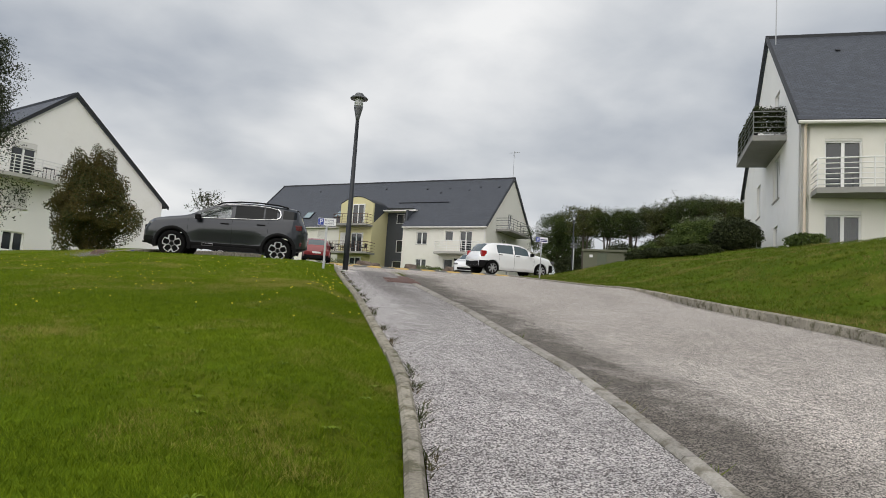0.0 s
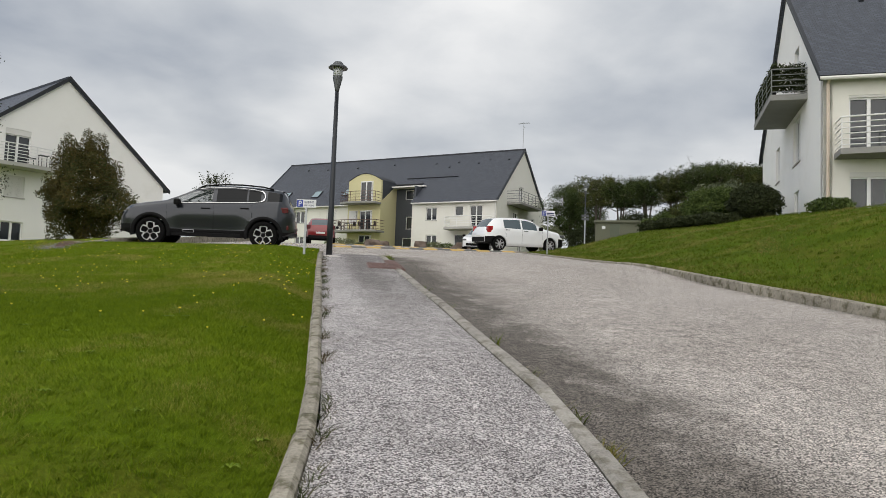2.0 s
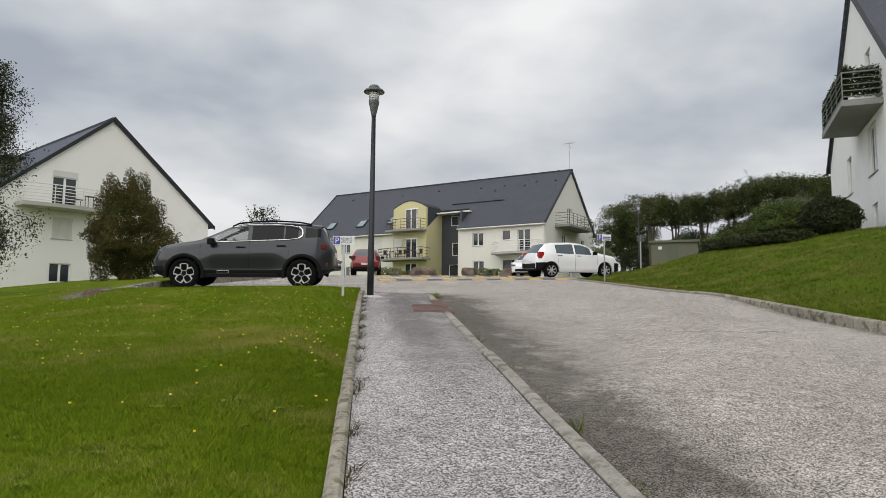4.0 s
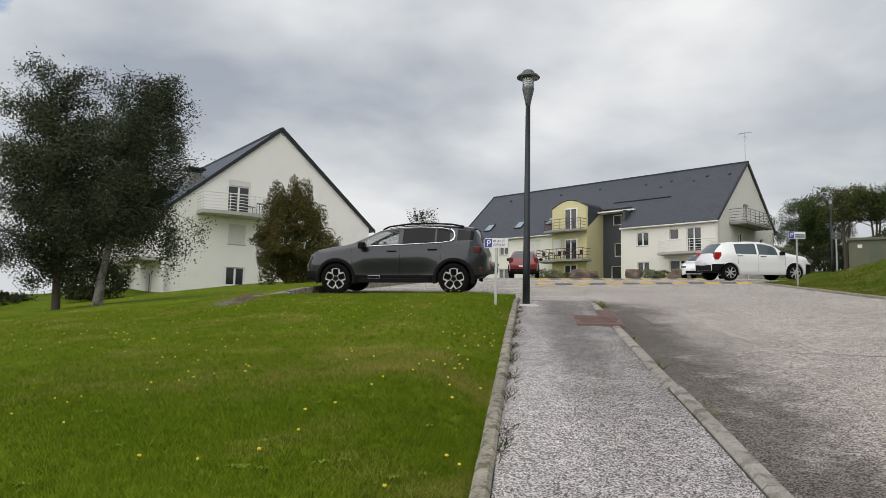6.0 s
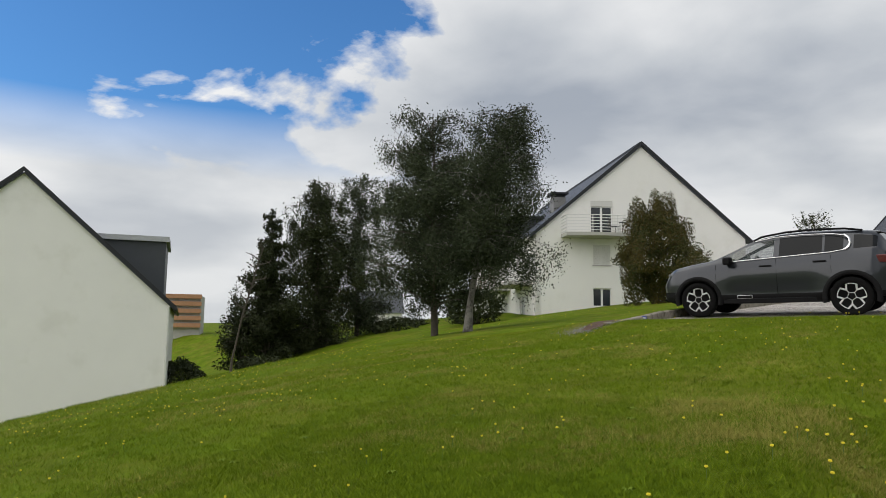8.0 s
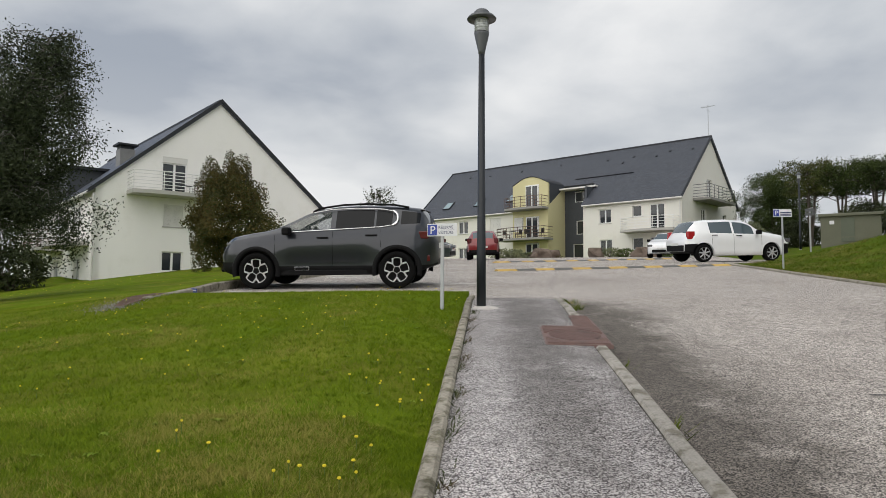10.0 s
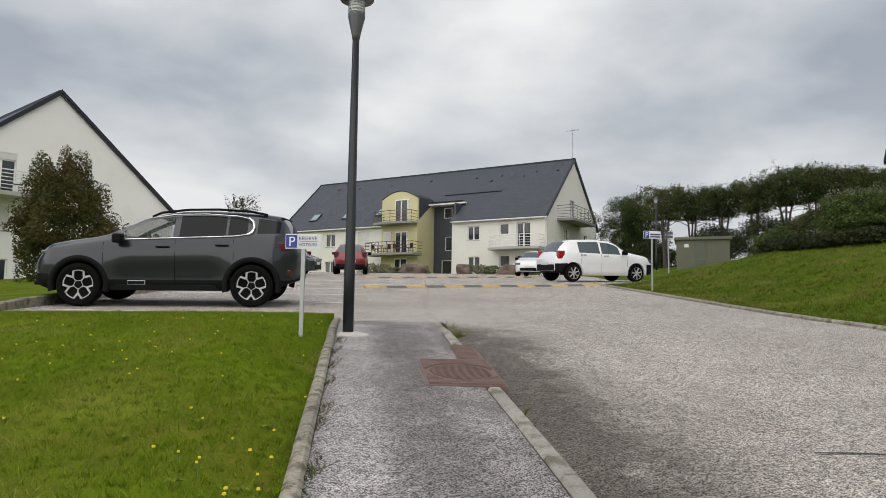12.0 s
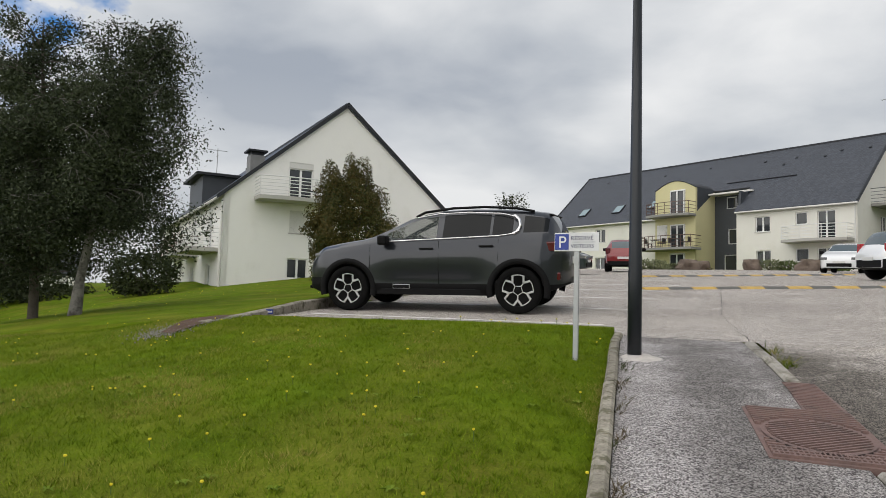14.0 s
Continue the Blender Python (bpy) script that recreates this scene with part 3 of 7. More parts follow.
def balcony(parent, x0, x1, depth, z, rail_mat, rails=5, height=1.0, bow=0.0, slab=0.2, y=0.0, posts=4, slab_mat=None):
    """A cantilever slab before the plane y, with a railing of level rails; bow rounds the front."""
    b = thing("balcony", Matrix(), "", "")
    for k in ("label", "category"):
        if k in b:
            del b[k]
    b.parent = parent
    n = 12
    front = [(x0 + (x1 - x0) * i / n, y - depth - bow * math.sin(math.pi * i / n)) for i in range(n + 1)]
    bm = bmesh.new()
    prism(bm, [(x0, y)] + front + [(x1, y)], z - slab, z)
    part("slab", bm, slab_mat or CONCRETE, b)
    line = [(x0 + 0.04, y)] + [(px + (0.04 if i == 0 else -0.04 if i == n else 0), py + 0.05) for i, (px, py) in enumerate(front)] + [(x1 - 0.04, y)]
    for k in range(rails):
        zz = z + 0.12 + (height - 0.12) * k / (rails - 1)
        bm = bmesh.new()
        for p, q in zip(line, line[1:]):
            tube(bm, (*p, zz), (*q, zz), 0.03 if k == rails - 1 else 0.02, seg=6)
        part("rail", bm, rail_mat, b)
    for k in range(posts):
        i = 1 + round(n * k / (posts - 1))
        bm = bmesh.new()
        tube(bm, (*line[i], z - 0.05), (*line[i], z + height), 0.024, seg=6)
        part("post", bm, rail_mat, b)
    return b


def french_door(parent, a, b, z0, z1, mirror=1, **kw):
    return window(parent, "balcony_door", a, b, z0, z1, mirror, sill=False, **kw)


def gutter(parent, a, b, r=0.07, mat=None):
    bm = bmesh.new()
    tube(bm, a, b, r, seg=8)
    return part("gutter", bm, mat or PIPE_WHITE, parent)


def verge(parent, a, b, name="verge"):
    """The dark board along a gable's rake."""
    bm = bmesh.new()
    a, b = Vector(a), Vector(b)
    up = Vector((0, 0, 1))
    n = (b - a).cross(up).normalized() * 0.05
    for s in (1,):
        v = [bm.verts.new(p + q + up * h) for p in (a, b) for q in (-n, n) for h in (-0.02, 0.19)]
    for i in ((0, 1, 3, 2), (4, 6, 7, 5), (0, 4, 5, 1), (2, 3, 7, 6), (1, 5, 7, 3), (0, 2, 6, 4)):
        bm.faces.new([v[k] for k in i])
    return part(name, bm, ZINC, parent)


def aerial(parent, x, y, z, h):
    a = thing("aerial", Matrix(), "", ""); a.parent = parent
    for k in ("label", "category"):
        if k in a: del a[k]
    bm = bmesh.new(); tube(bm, (x, y, z), (x, y, z + h), 0.025, seg=6); part("mast", bm, GALV, a)
    bm = bmesh.new()
    tube(bm, (x - 0.6, y, z + h - 0.15), (x + 0.6, y, z + h - 0.15), 0.015, seg=5)
    for k in range(7):
        q = x - 0.55 + 0.18 * k
        tube(bm, (q, y - 0.22, z + h - 0.15), (q, y + 0.22, z + h - 0.15), 0.01, seg=5)
    tube(bm, (x, y - 0.4, z + h - 0.5), (x, y + 0.4, z + h - 0.5), 0.012, seg=5)
    part("antenna", bm, GALV, a)


def put_in(parent, group_m, fn):
    """Build pieces in a side wall's own frame."""
    holder = new("side_wall")
    holder.parent = parent
    holder.matrix_local = group_m
    fn(holder)
    return holder


def balcony_set(parent, m):
    """A dark folding table with two chairs, standing on a balcony."""
    dark = material("dark_garden_furniture", (0.03, 0.03, 0.032), 0.6, 0, 0.15)
    for x, nm in ((0, "balcony_table"), (-0.7, "balcony_chair"), (0.7, "balcony_chair")):
        t = thing(nm, parent.matrix_world @ m @ pose(x, 0, 0.005), "dark folding garden furniture standing on a balcony", nm.split("_")[1], "balcony furniture")
        top = 0.72 if nm == "balcony_table" else 0.44
        part("top" if top > 0.5 else "seat", boxes((-0.26, 0.26, -0.24, 0.24, top - 0.03, top)), dark, t)
        for a in (-0.22, 0.22):
            for b in (-0.2, 0.2):
                part("leg", boxes((a - 0.015, a + 0.015, b - 0.015, b + 0.015, 0, top - 0.03)), dark, t)
        if top < 0.5:
            s = -1 if x < 0 else 1
            part("backrest", boxes((s * 0.24 - 0.015, s * 0.24 + 0.015, -0.24, 0.24, 0.44, 0.86)), dark, t)


# ---- the long block at the head of the drive
def far_block():
    E = (6.74, 65.59)
    a = 29.3
    base, eave, ridge, W, L = 3.8, 9.80, 15.43, 6.08, 29.9
    k = (ridge - eave) / W
    h = thing("apartment_house", pose(E[0], E[1], 0, 0, 0, -a), "long cream apartment house, slate roof, yellow arched bay", "house")
    holes = [(-7.56, -6.37, 7.89, 9.12), (-4.38, -3.52, 8.28, 9.21), (-2.78, -1.49, 7.08, 9.21),
             (-7.50, -6.31, 5.2, 6.44), (-4.38, -3.42, 5.47, 6.47), (-2.78, -1.49, 4.6, 6.46)]
    wall_panel(h, "wall", -9.15, 0, flat_outline(base, eave), holes, RENDER)
    window(h, "window", 6.37, 7.56, 7.89, 9.12, -1)
    window(h, "window", 3.52, 4.38, 8.28, 9.21, -1, leaves=1)
    french_door(h, 1.49, 2.78, 7.08, 9.21, -1)
    window(h, "window", 6.31, 7.50, 5.2, 6.44, -1, curtain=True)
    window(h, "window", 3.42, 4.38, 5.47, 6.47, -1, leaves=1, curtain=True)
    window(h, "window", 1.49, 2.78, 4.6, 6.46, -1, curtain=True)
    balcony(h, -4.9, -0.2, 1.2, 7.05, STEEL_WHITE, bow=0.5)
    # left run, past the bay
    holes = [(-23.88, -22.65, 7.86, 9.13), (-19.77, -18.41, 7.78, 9.19), (-27.8, -26.5, 7.86, 9.13), (-23.88, -22.65, 5.2, 6.4), (-19.77, -18.41, 5.0, 6.4)]
    wall_panel(h, "wall", -L, -16.58, flat_outline(base, eave), holes, RENDER)
    for p, q, r, s in holes:
        window(h, "window", -q, -p, r, s, -1, shutter=0.95 if p == -19.77 else 0.0)
    # stair recess between the blocks, slate-hung
    wall_panel(h, "recess_wall", -12.56, -9.15, flat_outline(base, 11.9), [(-11.5, -10.5, 10.35, 11.35), (-11.35, -10.5, 7.3, 8.6), (-11.7, -10.6, 4.4, 6.4)], SLATE_PLAIN).matrix_basis = pose(0, 2.4, 0)
    for s in ((10.5, 11.5, 10.35, 11.35), (10.5, 11.35, 7.3, 8.6), (10.6, 11.7, 4.4, 6.4)):
        w = window(h, "window", *s, -1, leaves=1, sill=False)
        w.matrix_basis = pose(0, 2.4, 0)
    part("recess_side", boxes((-9.15, -8.95, 0.31, 2.6, base, 11.4)), SLATE_PLAIN, h)
    part("recess_roof", boxes((-12.5, -8.6, 1.3, 3.0, 11.48, 11.62)), PIPE_WHITE, h)
    # yellow bay with its arched head
    y0 = -0.5
    bm = bmesh.new()
    n = 14
    head = [(-16.58 + 4.02 * i / n, 12.0 + 0.72 * math.sin(math.pi * i / n)) for i in range(n + 1)]
    pts = [(-12.56, base), (-16.58, base)] + head
    fr = [bm.verts.new((x, y0, z)) for x, z in pts]
    bk = [bm.verts.new((x, y0 + 0.25, z)) for x, z in pts]
    bm.faces.new(fr); bm.faces.new(bk[::-1])
    for i in range(len(pts)):
        j = (i + 1) % len(pts)
        bm.faces.new((fr[i], fr[j], bk[j], bk[i]))
    part("bay_front", bm, RENDER_YELLOW, h)
    for x in (-12.56, -16.33):
        bm = bmesh.new()
        q = [(x, y0 + 0.25, base), (x, 2.4, base), (x, 2.4, eave + 2.4 * k), (x, y0 + 0.25, eave + 0.2)]
        v = [bm.verts.new(p) for p in q] + [bm.verts.new((p[0] - 0.25, p[1], p[2])) for p in q]
        bm.faces.new(v[:4]); bm.faces.new(v[4:][::-1])
        for i in range(4):
            bm.faces.new((v[i], v[(i + 1) % 4], v[4 + (i + 1) % 4], v[4 + i]))
        part("bay_side", bm, RENDER_YELLOW, h)
        bm = bmesh.new()
        q = [(x, y0 + 0.25, eave + 0.2), (x, 2.5, eave + 2.4 * k), (x, 2.9, 12.05), (x, y0 + 0.25, 12.05)]
        v = [bm.verts.new(p) for p in q] + [bm.verts.new((p[0] - 0.25, p[1], p[2])) for p in q]
        bm.faces.new(v[:4]); bm.faces.new(v[4:][::-1])
        for i in range(4):
            bm.faces.new((v[i], v[(i + 1) % 4], v[4 + (i + 1) % 4], v[4 + i]))
        part("bay_cheek", bm, SLATE_PLAIN, h)
    bm = bmesh.new()
    lo = [(x, z + 0.02) for x, z in head]
    v1 = [bm.verts.new((x, y0 - 0.05, z)) for x, z in lo]; v2 = [bm.verts.new((x, y0 - 0.05, z + 0.05)) for x, z in lo]
    v3 = [bm.verts.new((x, 3.2, z)) for x, z in lo]; v4 = [bm.verts.new((x, 3.2, z + 0.05)) for x, z in lo]
    for i in range(n):
        bm.faces.new((v1[i], v1[i + 1], v2[i + 1], v2[i])); bm.faces.new((v2[i], v2[i + 1], v4[i + 1], v4[i])); bm.faces.new((v1[i + 1], v1[i], v3[i], v3[i + 1]))
    part("bay_roof", bm, ZINC, h)
    for s0, s1, z0, z1 in ((13.6, 15.0, 9.78, 11.9), (13.6, 14.95, 6.86, 8.9), (15.4, 16.3, 7.6, 8.9), (13.6, 15.0, 4.7, 6.4)):
        bm = boxes((-s1 - 0.06, -s0 + 0.06, y0 - 0.03, y0 - 0.002, z0, z1 + 0.06))
        part("door_surround", bm, WHITE_PVC, h)
        w = window(h, "bay_window", s0, s1, z0 + 0.04, z1, -1, depth=0.06, sill=False, shutter=0.98 if s0 == 15.4 else 0.0)
        w.matrix_basis = pose(0, y0 - 0.11, 0)
    balcony(h, -16.8, -12.5, 1.1, 9.75, STEEL_DARK, bow=0.35, y=y0, posts=9, rails=4, slab_mat=SLAB_GREY)
    balcony(h, -17.4, -12.0, 1.5, 6.85, STEEL_DARK, bow=0.35, y=y0, posts=9, rails=4, slab_mat=SLAB_GREY)
    balcony_set(h, pose(-13.4, y0 - 1.0, 6.85)); balcony_set(h, pose(-15.9, y0 - 1.0, 6.85))
    # gable to the south-east
    def gable(hd):
        hs = [(5.2, 6.3, 9.75, 11.7), (3.9, 5.0, 7.5, 9.0), (8.7, 9.5, 7.9, 8.9), (5.2, 6.2, 5.0, 6.3)]
        wall_panel(hd, "gable_wall", 0.0, 2 * W, gable_outline(W, base, eave, ridge), hs, RENDER)
        for p, q, r, s in hs:
            window(hd, "window", p, q, r, s, 1, leaves=1 if q - p < 1 else 2, sill=r != 9.75)
        balcony(hd, 2.2, 7.8, 1.5, 9.72, STEEL_GREY, bow=0.0, posts=7, height=1.1, slab_mat=SLAB_GREY)
        verge(hd, (-0.35, -0.12, eave - 0.25), (W, -0.12, ridge + 0.08)); verge(hd, (W, -0.12, ridge + 0.08), (2 * W + 0.35, -0.12, eave - 0.25))
    put_in(h, pose(0, 0.005, 0, 0, 0, 90), gable)
    def gable2(hd):
        wall_panel(hd, "gable_wall", 0.0, 2 * W, gable_outline(W, base, eave, ridge), [], RENDER)
        verge(hd, (-0.35, -0.12, eave - 0.25), (W, -0.12, ridge + 0.08)); verge(hd, (W, -0.12, ridge + 0.08), (2 * W + 0.35, -0.12, eave - 0.25))
    put_in(h, pose(-L, 2 * W, 0, 0, 0, -90), gable2)
    part("back_wall", boxes((-L, 0, 2 * W - 0.3, 2 * W, base, eave)), RENDER, h)
    o = 0.3
    e0 = eave - o * k
    rx = 0.18
    roof_slope(h, (-9.15, -o, e0), (rx, -o, e0), (rx, W, ridge), (-9.15, W, ridge))
    d = 2.2
    roof_slope(h, (-12.56, d, eave + d * k), (-9.15, d, eave + d * k), (-9.15, W, ridge), (-12.56, W, ridge))
    roof_slope(h, (-L - rx, -o, e0), (-16.58, -o, e0), (-16.58, W, ridge), (-L - rx, W, ridge))
    roof_slope(h, (-16.58, 2.2, eave + 2.2 * k), (-12.56, 2.2, eave + 2.2 * k), (-12.56, W, ridge), (-16.58, W, ridge))
    roof_slope(h, (rx, 2 * W + o, e0), (-L - rx, 2 * W + o, e0), (-L - rx, W, ridge), (rx, W, ridge))
    part("ridge", boxes((-L - rx, rx, W - 0.12, W + 0.12, ridge + 0.08, ridge + 0.24)), ZINC, h)
    gutter(h, (-9.1, -o - 0.05, e0 + 0.02), (rx, -o - 0.05, e0 + 0.02)); gutter(h, (-L - rx, -o - 0.05, e0 + 0.02), (-16.7, -o - 0.05, e0 + 0.02))
    # roof windows and vents lying in the slope
    tilt = math.degrees(math.atan(k))
    for s, d in ((22.0, 1.25), (17.9, 1.35), (26.3, 1.25)):
        rw = thing("roof_window", Matrix(), "", ""); rw.parent = h
        for key in ("label", "category"):
            if key in rw: del rw[key]
        rw.matrix_basis = pose(-s, d, eave + d * k, tilt, 0, 0)
        part("frame", boxes((-0.5, 0.5, -0.6, 0.6, 0.1, 0.24)), ZINC, rw)
        part("pane", boxes((-0.41, 0.41, -0.51, 0.51, 0.24, 0.255)), SKYLIGHT, rw)
    for s, d in ((3.1, 5.0), (4.2, 4.6), (6.6, 4.9), (7.4, 4.3), (9.3, 4.9), (1.0, 4.9), (14.6, 5.1), (19.4, 5.0), (23.6, 5.0), (26.5, 5.1)):
        v = part("vent", boxes((-0.09, 0.09, -0.10, 0.10, 0.1, 0.20)), ZINC, h); v.matrix_basis = pose(-s, d, eave + d * k, tilt, 0, 0)
    sn = part("snow_guard", boxes((-11.6, -5.6, -0.03, 0.03, 0.1, 0.22)), ZINC, h); sn.matrix_basis = pose(0, 2.9, eave + 2.9 * k, tilt, 0, 0)
    aerial(h, -0.1, W, ridge, 3.0)
    bm = bmesh.new(); tube(bm, (-0.12, -0.1, base), (-0.12, -0.1, eave - 0.3), 0.05, seg=8); part("downpipe", bm, PIPE_WHITE, h)


SKYLIGHT = glass_mat("roof_window_glass", (0.25, 0.33, 0.36), 0.05)
far_block()


# ---- the house across the lawn, gable towards the drive
def lawn_house():
    base, eave, ridge, W, L = 0.8, 6.90, 12.34, 6.449, 24.0
    k = (ridge - eave) / W
    h = thing("lawn_house", pose(-24.76, 36.8, 0, 0, 0, 52.1), "off-white rendered house with a steep slate roof behind the lawn", "house")
    hs = [(3.30, 4.64, 6.88, 8.93), (3.43, 4.47, 5.12, 6.32), (3.39, 4.53, 2.69, 3.76)]
    wall_panel(h, "gable_wall", 0, 2 * W, gable_outline(W, base, eave, ridge), hs, RENDER_WHITE)
    french_door(h, 3.30, 4.64, 6.88, 8.93, 1, box_top=0.32)
    window(h, "window", 3.43, 4.47, 5.12, 6.32, 1, shutter=1.0)
    window(h, "window", 3.39, 4.53, 2.69, 3.76, 1, box_top=0.0, sill=False)
    balcony(h, 1.5, 5.9, 1.15, 6.87, STEEL_WHITE, bow=0.35, rails=6, slab_mat=CONCRETE)
    balcony_set(h, pose(5.1, -0.75, 6.87))
    verge(h, (-0.4, -0.14, eave - 0.3), (W, -0.14, ridge + 0.1)); verge(h, (W, -0.14, ridge + 0.1), (2 * W + 0.4, -0.14, eave - 0.3))
    def west(hd):
        hs = [(L - 4.2, L - 2.9, 4.2, 6.3), (L - 4.2, L - 2.9, 1.6, 3.4), (L - 9.5, L - 8.2, 4.2, 6.3), (L - 15.0, L - 13.6, 4.2, 6.3), (L - 9.5, L - 8.2, 1.6, 3.4)]
        wall_panel(hd, "side_wall_panel", 0, L, flat_outline(base, eave), hs, RENDER_WHITE)
        for p, q, r, s in hs:
            window(hd, "window", p, q, r, s, 1, sill=False)
        balcony(hd, L - 5.6, L - 0.9, 1.4, 4.15, STEEL_WHITE, bow=0.2)
        balcony(hd, L - 11.4, L - 7.0, 1.4, 4.15, STEEL_DARK, bow=0.2)
        balcony(hd, L - 17.0, L - 12.4, 1.4, 4.15, STEEL_DARK, bow=0.2)
    put_in(h, pose(0, L, 0, 0, 0, -90), west)
    part("back_wall", boxes((2 * W - 0.3, 2 * W, 0.3, L, base, eave)), RENDER_WHITE, h)
    part("end_wall", boxes((0.3, 2 * W - 0.3, L - 0.3, L, base, eave)), RENDER_WHITE, h)
    o = 0.3
    e0 = eave - o * k
    roof_slope(h, (-o, L, e0), (-o, -0.15, e0), (W, -0.15, ridge), (W, L, ridge))
    roof_slope(h, (2 * W + o, -0.15, e0), (2 * W + o, L, e0), (W, L, ridge), (W, -0.15, ridge))
    part("ridge", boxes((W - 0.12, W + 0.12, -0.15, L, ridge + 0.08, ridge + 0.24)), ZINC, h)
    gutter(h, (-o - 0.05, -0.1, e0), (-o - 0.05, L, e0))
    bm = bmesh.new(); tube(bm, (-0.1, -0.06, base), (-0.1, -0.06, eave - 0.3), 0.05, seg=8); part("downpipe", bm, PIPE_WHITE, h)
    # chimney and the flat dormer on the west slope
    ch = part("chimney", boxes((2.0, 2.8, 3.4, 4.3, 7.6, 9.75)), material("chimney_slate", (0.22, 0.22, 0.22), 0.7, 0, 0.2), h)
    part("chimney_cap", boxes((1.85, 2.95, 3.25, 4.45, 9.95, 10.05), (2.05, 2.75, 3.45, 4.25, 9.75, 9.95)), ZINC, ch)
    part("dormer", boxes((-0.1, 3.2, 6.0, 10.5, 6.9, 8.7)), SLATE_PLAIN, h)
    part("dormer_roof", boxes((-0.5, 3.4, 5.7, 10.8, 8.7, 8.85)), ZINC, h)
    aerial(h, 1.2, 9.0, 8.8, 2.2)


lawn_house()


# ---- the house down the slope in the west
def west_house():
    base, eave, ridge, W, L = -5.5, 2.16, 7.95, 6.4, 18.0
    k = (ridge - eave) / W
    h = thing("west_house", pose(-37.29, 6.84, 0, 0, 0, 65.7), "pale rendered house with a dark slate roof down the slope", "house")
    wall_panel(h, "gable_wall", 0, 2 * W, gable_outline(W, base, eave, ridge), [], RENDER_WHITE)
    verge(h, (-0.4, -0.14, eave - 0.3), (W, -0.14, ridge + 0.1)); verge(h, (W, -0.14, ridge + 0.1), (2 * W + 0.3, -0.14, eave - 0.2))
    part("side_wall_panel", boxes((0, 0.3, 0.3, L, base, eave), (2 * W - 0.3, 2 * W, 0.3, L, base, eave), (0.3, 2 * W - 0.3, L - 0.3, L, base, eave)), RENDER_WHITE, h)
    o = 0.25
    e0 = eave - o * k
    roof_slope(h, (-o, L, e0), (-o, -0.15, e0), (W, -0.15, ridge), (W, L, ridge))
    roof_slope(h, (2 * W + o, -0.15, e0), (2 * W + o, L, e0), (W, L, ridge), (W, -0.15, ridge))
    part("dormer", boxes((2 * W - 4.5, 2 * W - 0.35, 1.2, 6.0, 2.6, 5.3)), SLATE_PLAIN, h)
    part("dormer_roof", boxes((2 * W - 4.6, 2 * W - 0.2, 1.0, 6.2, 5.3, 5.55)), GALV, h)
    bm = bmesh.new(); tube(bm, (2 * W - 0.06, -0.08, base), (2 * W - 0.06, -0.08, eave - 0.1), 0.05, seg=8); part("downpipe", bm, PIPE_WHITE, h)


west_house()


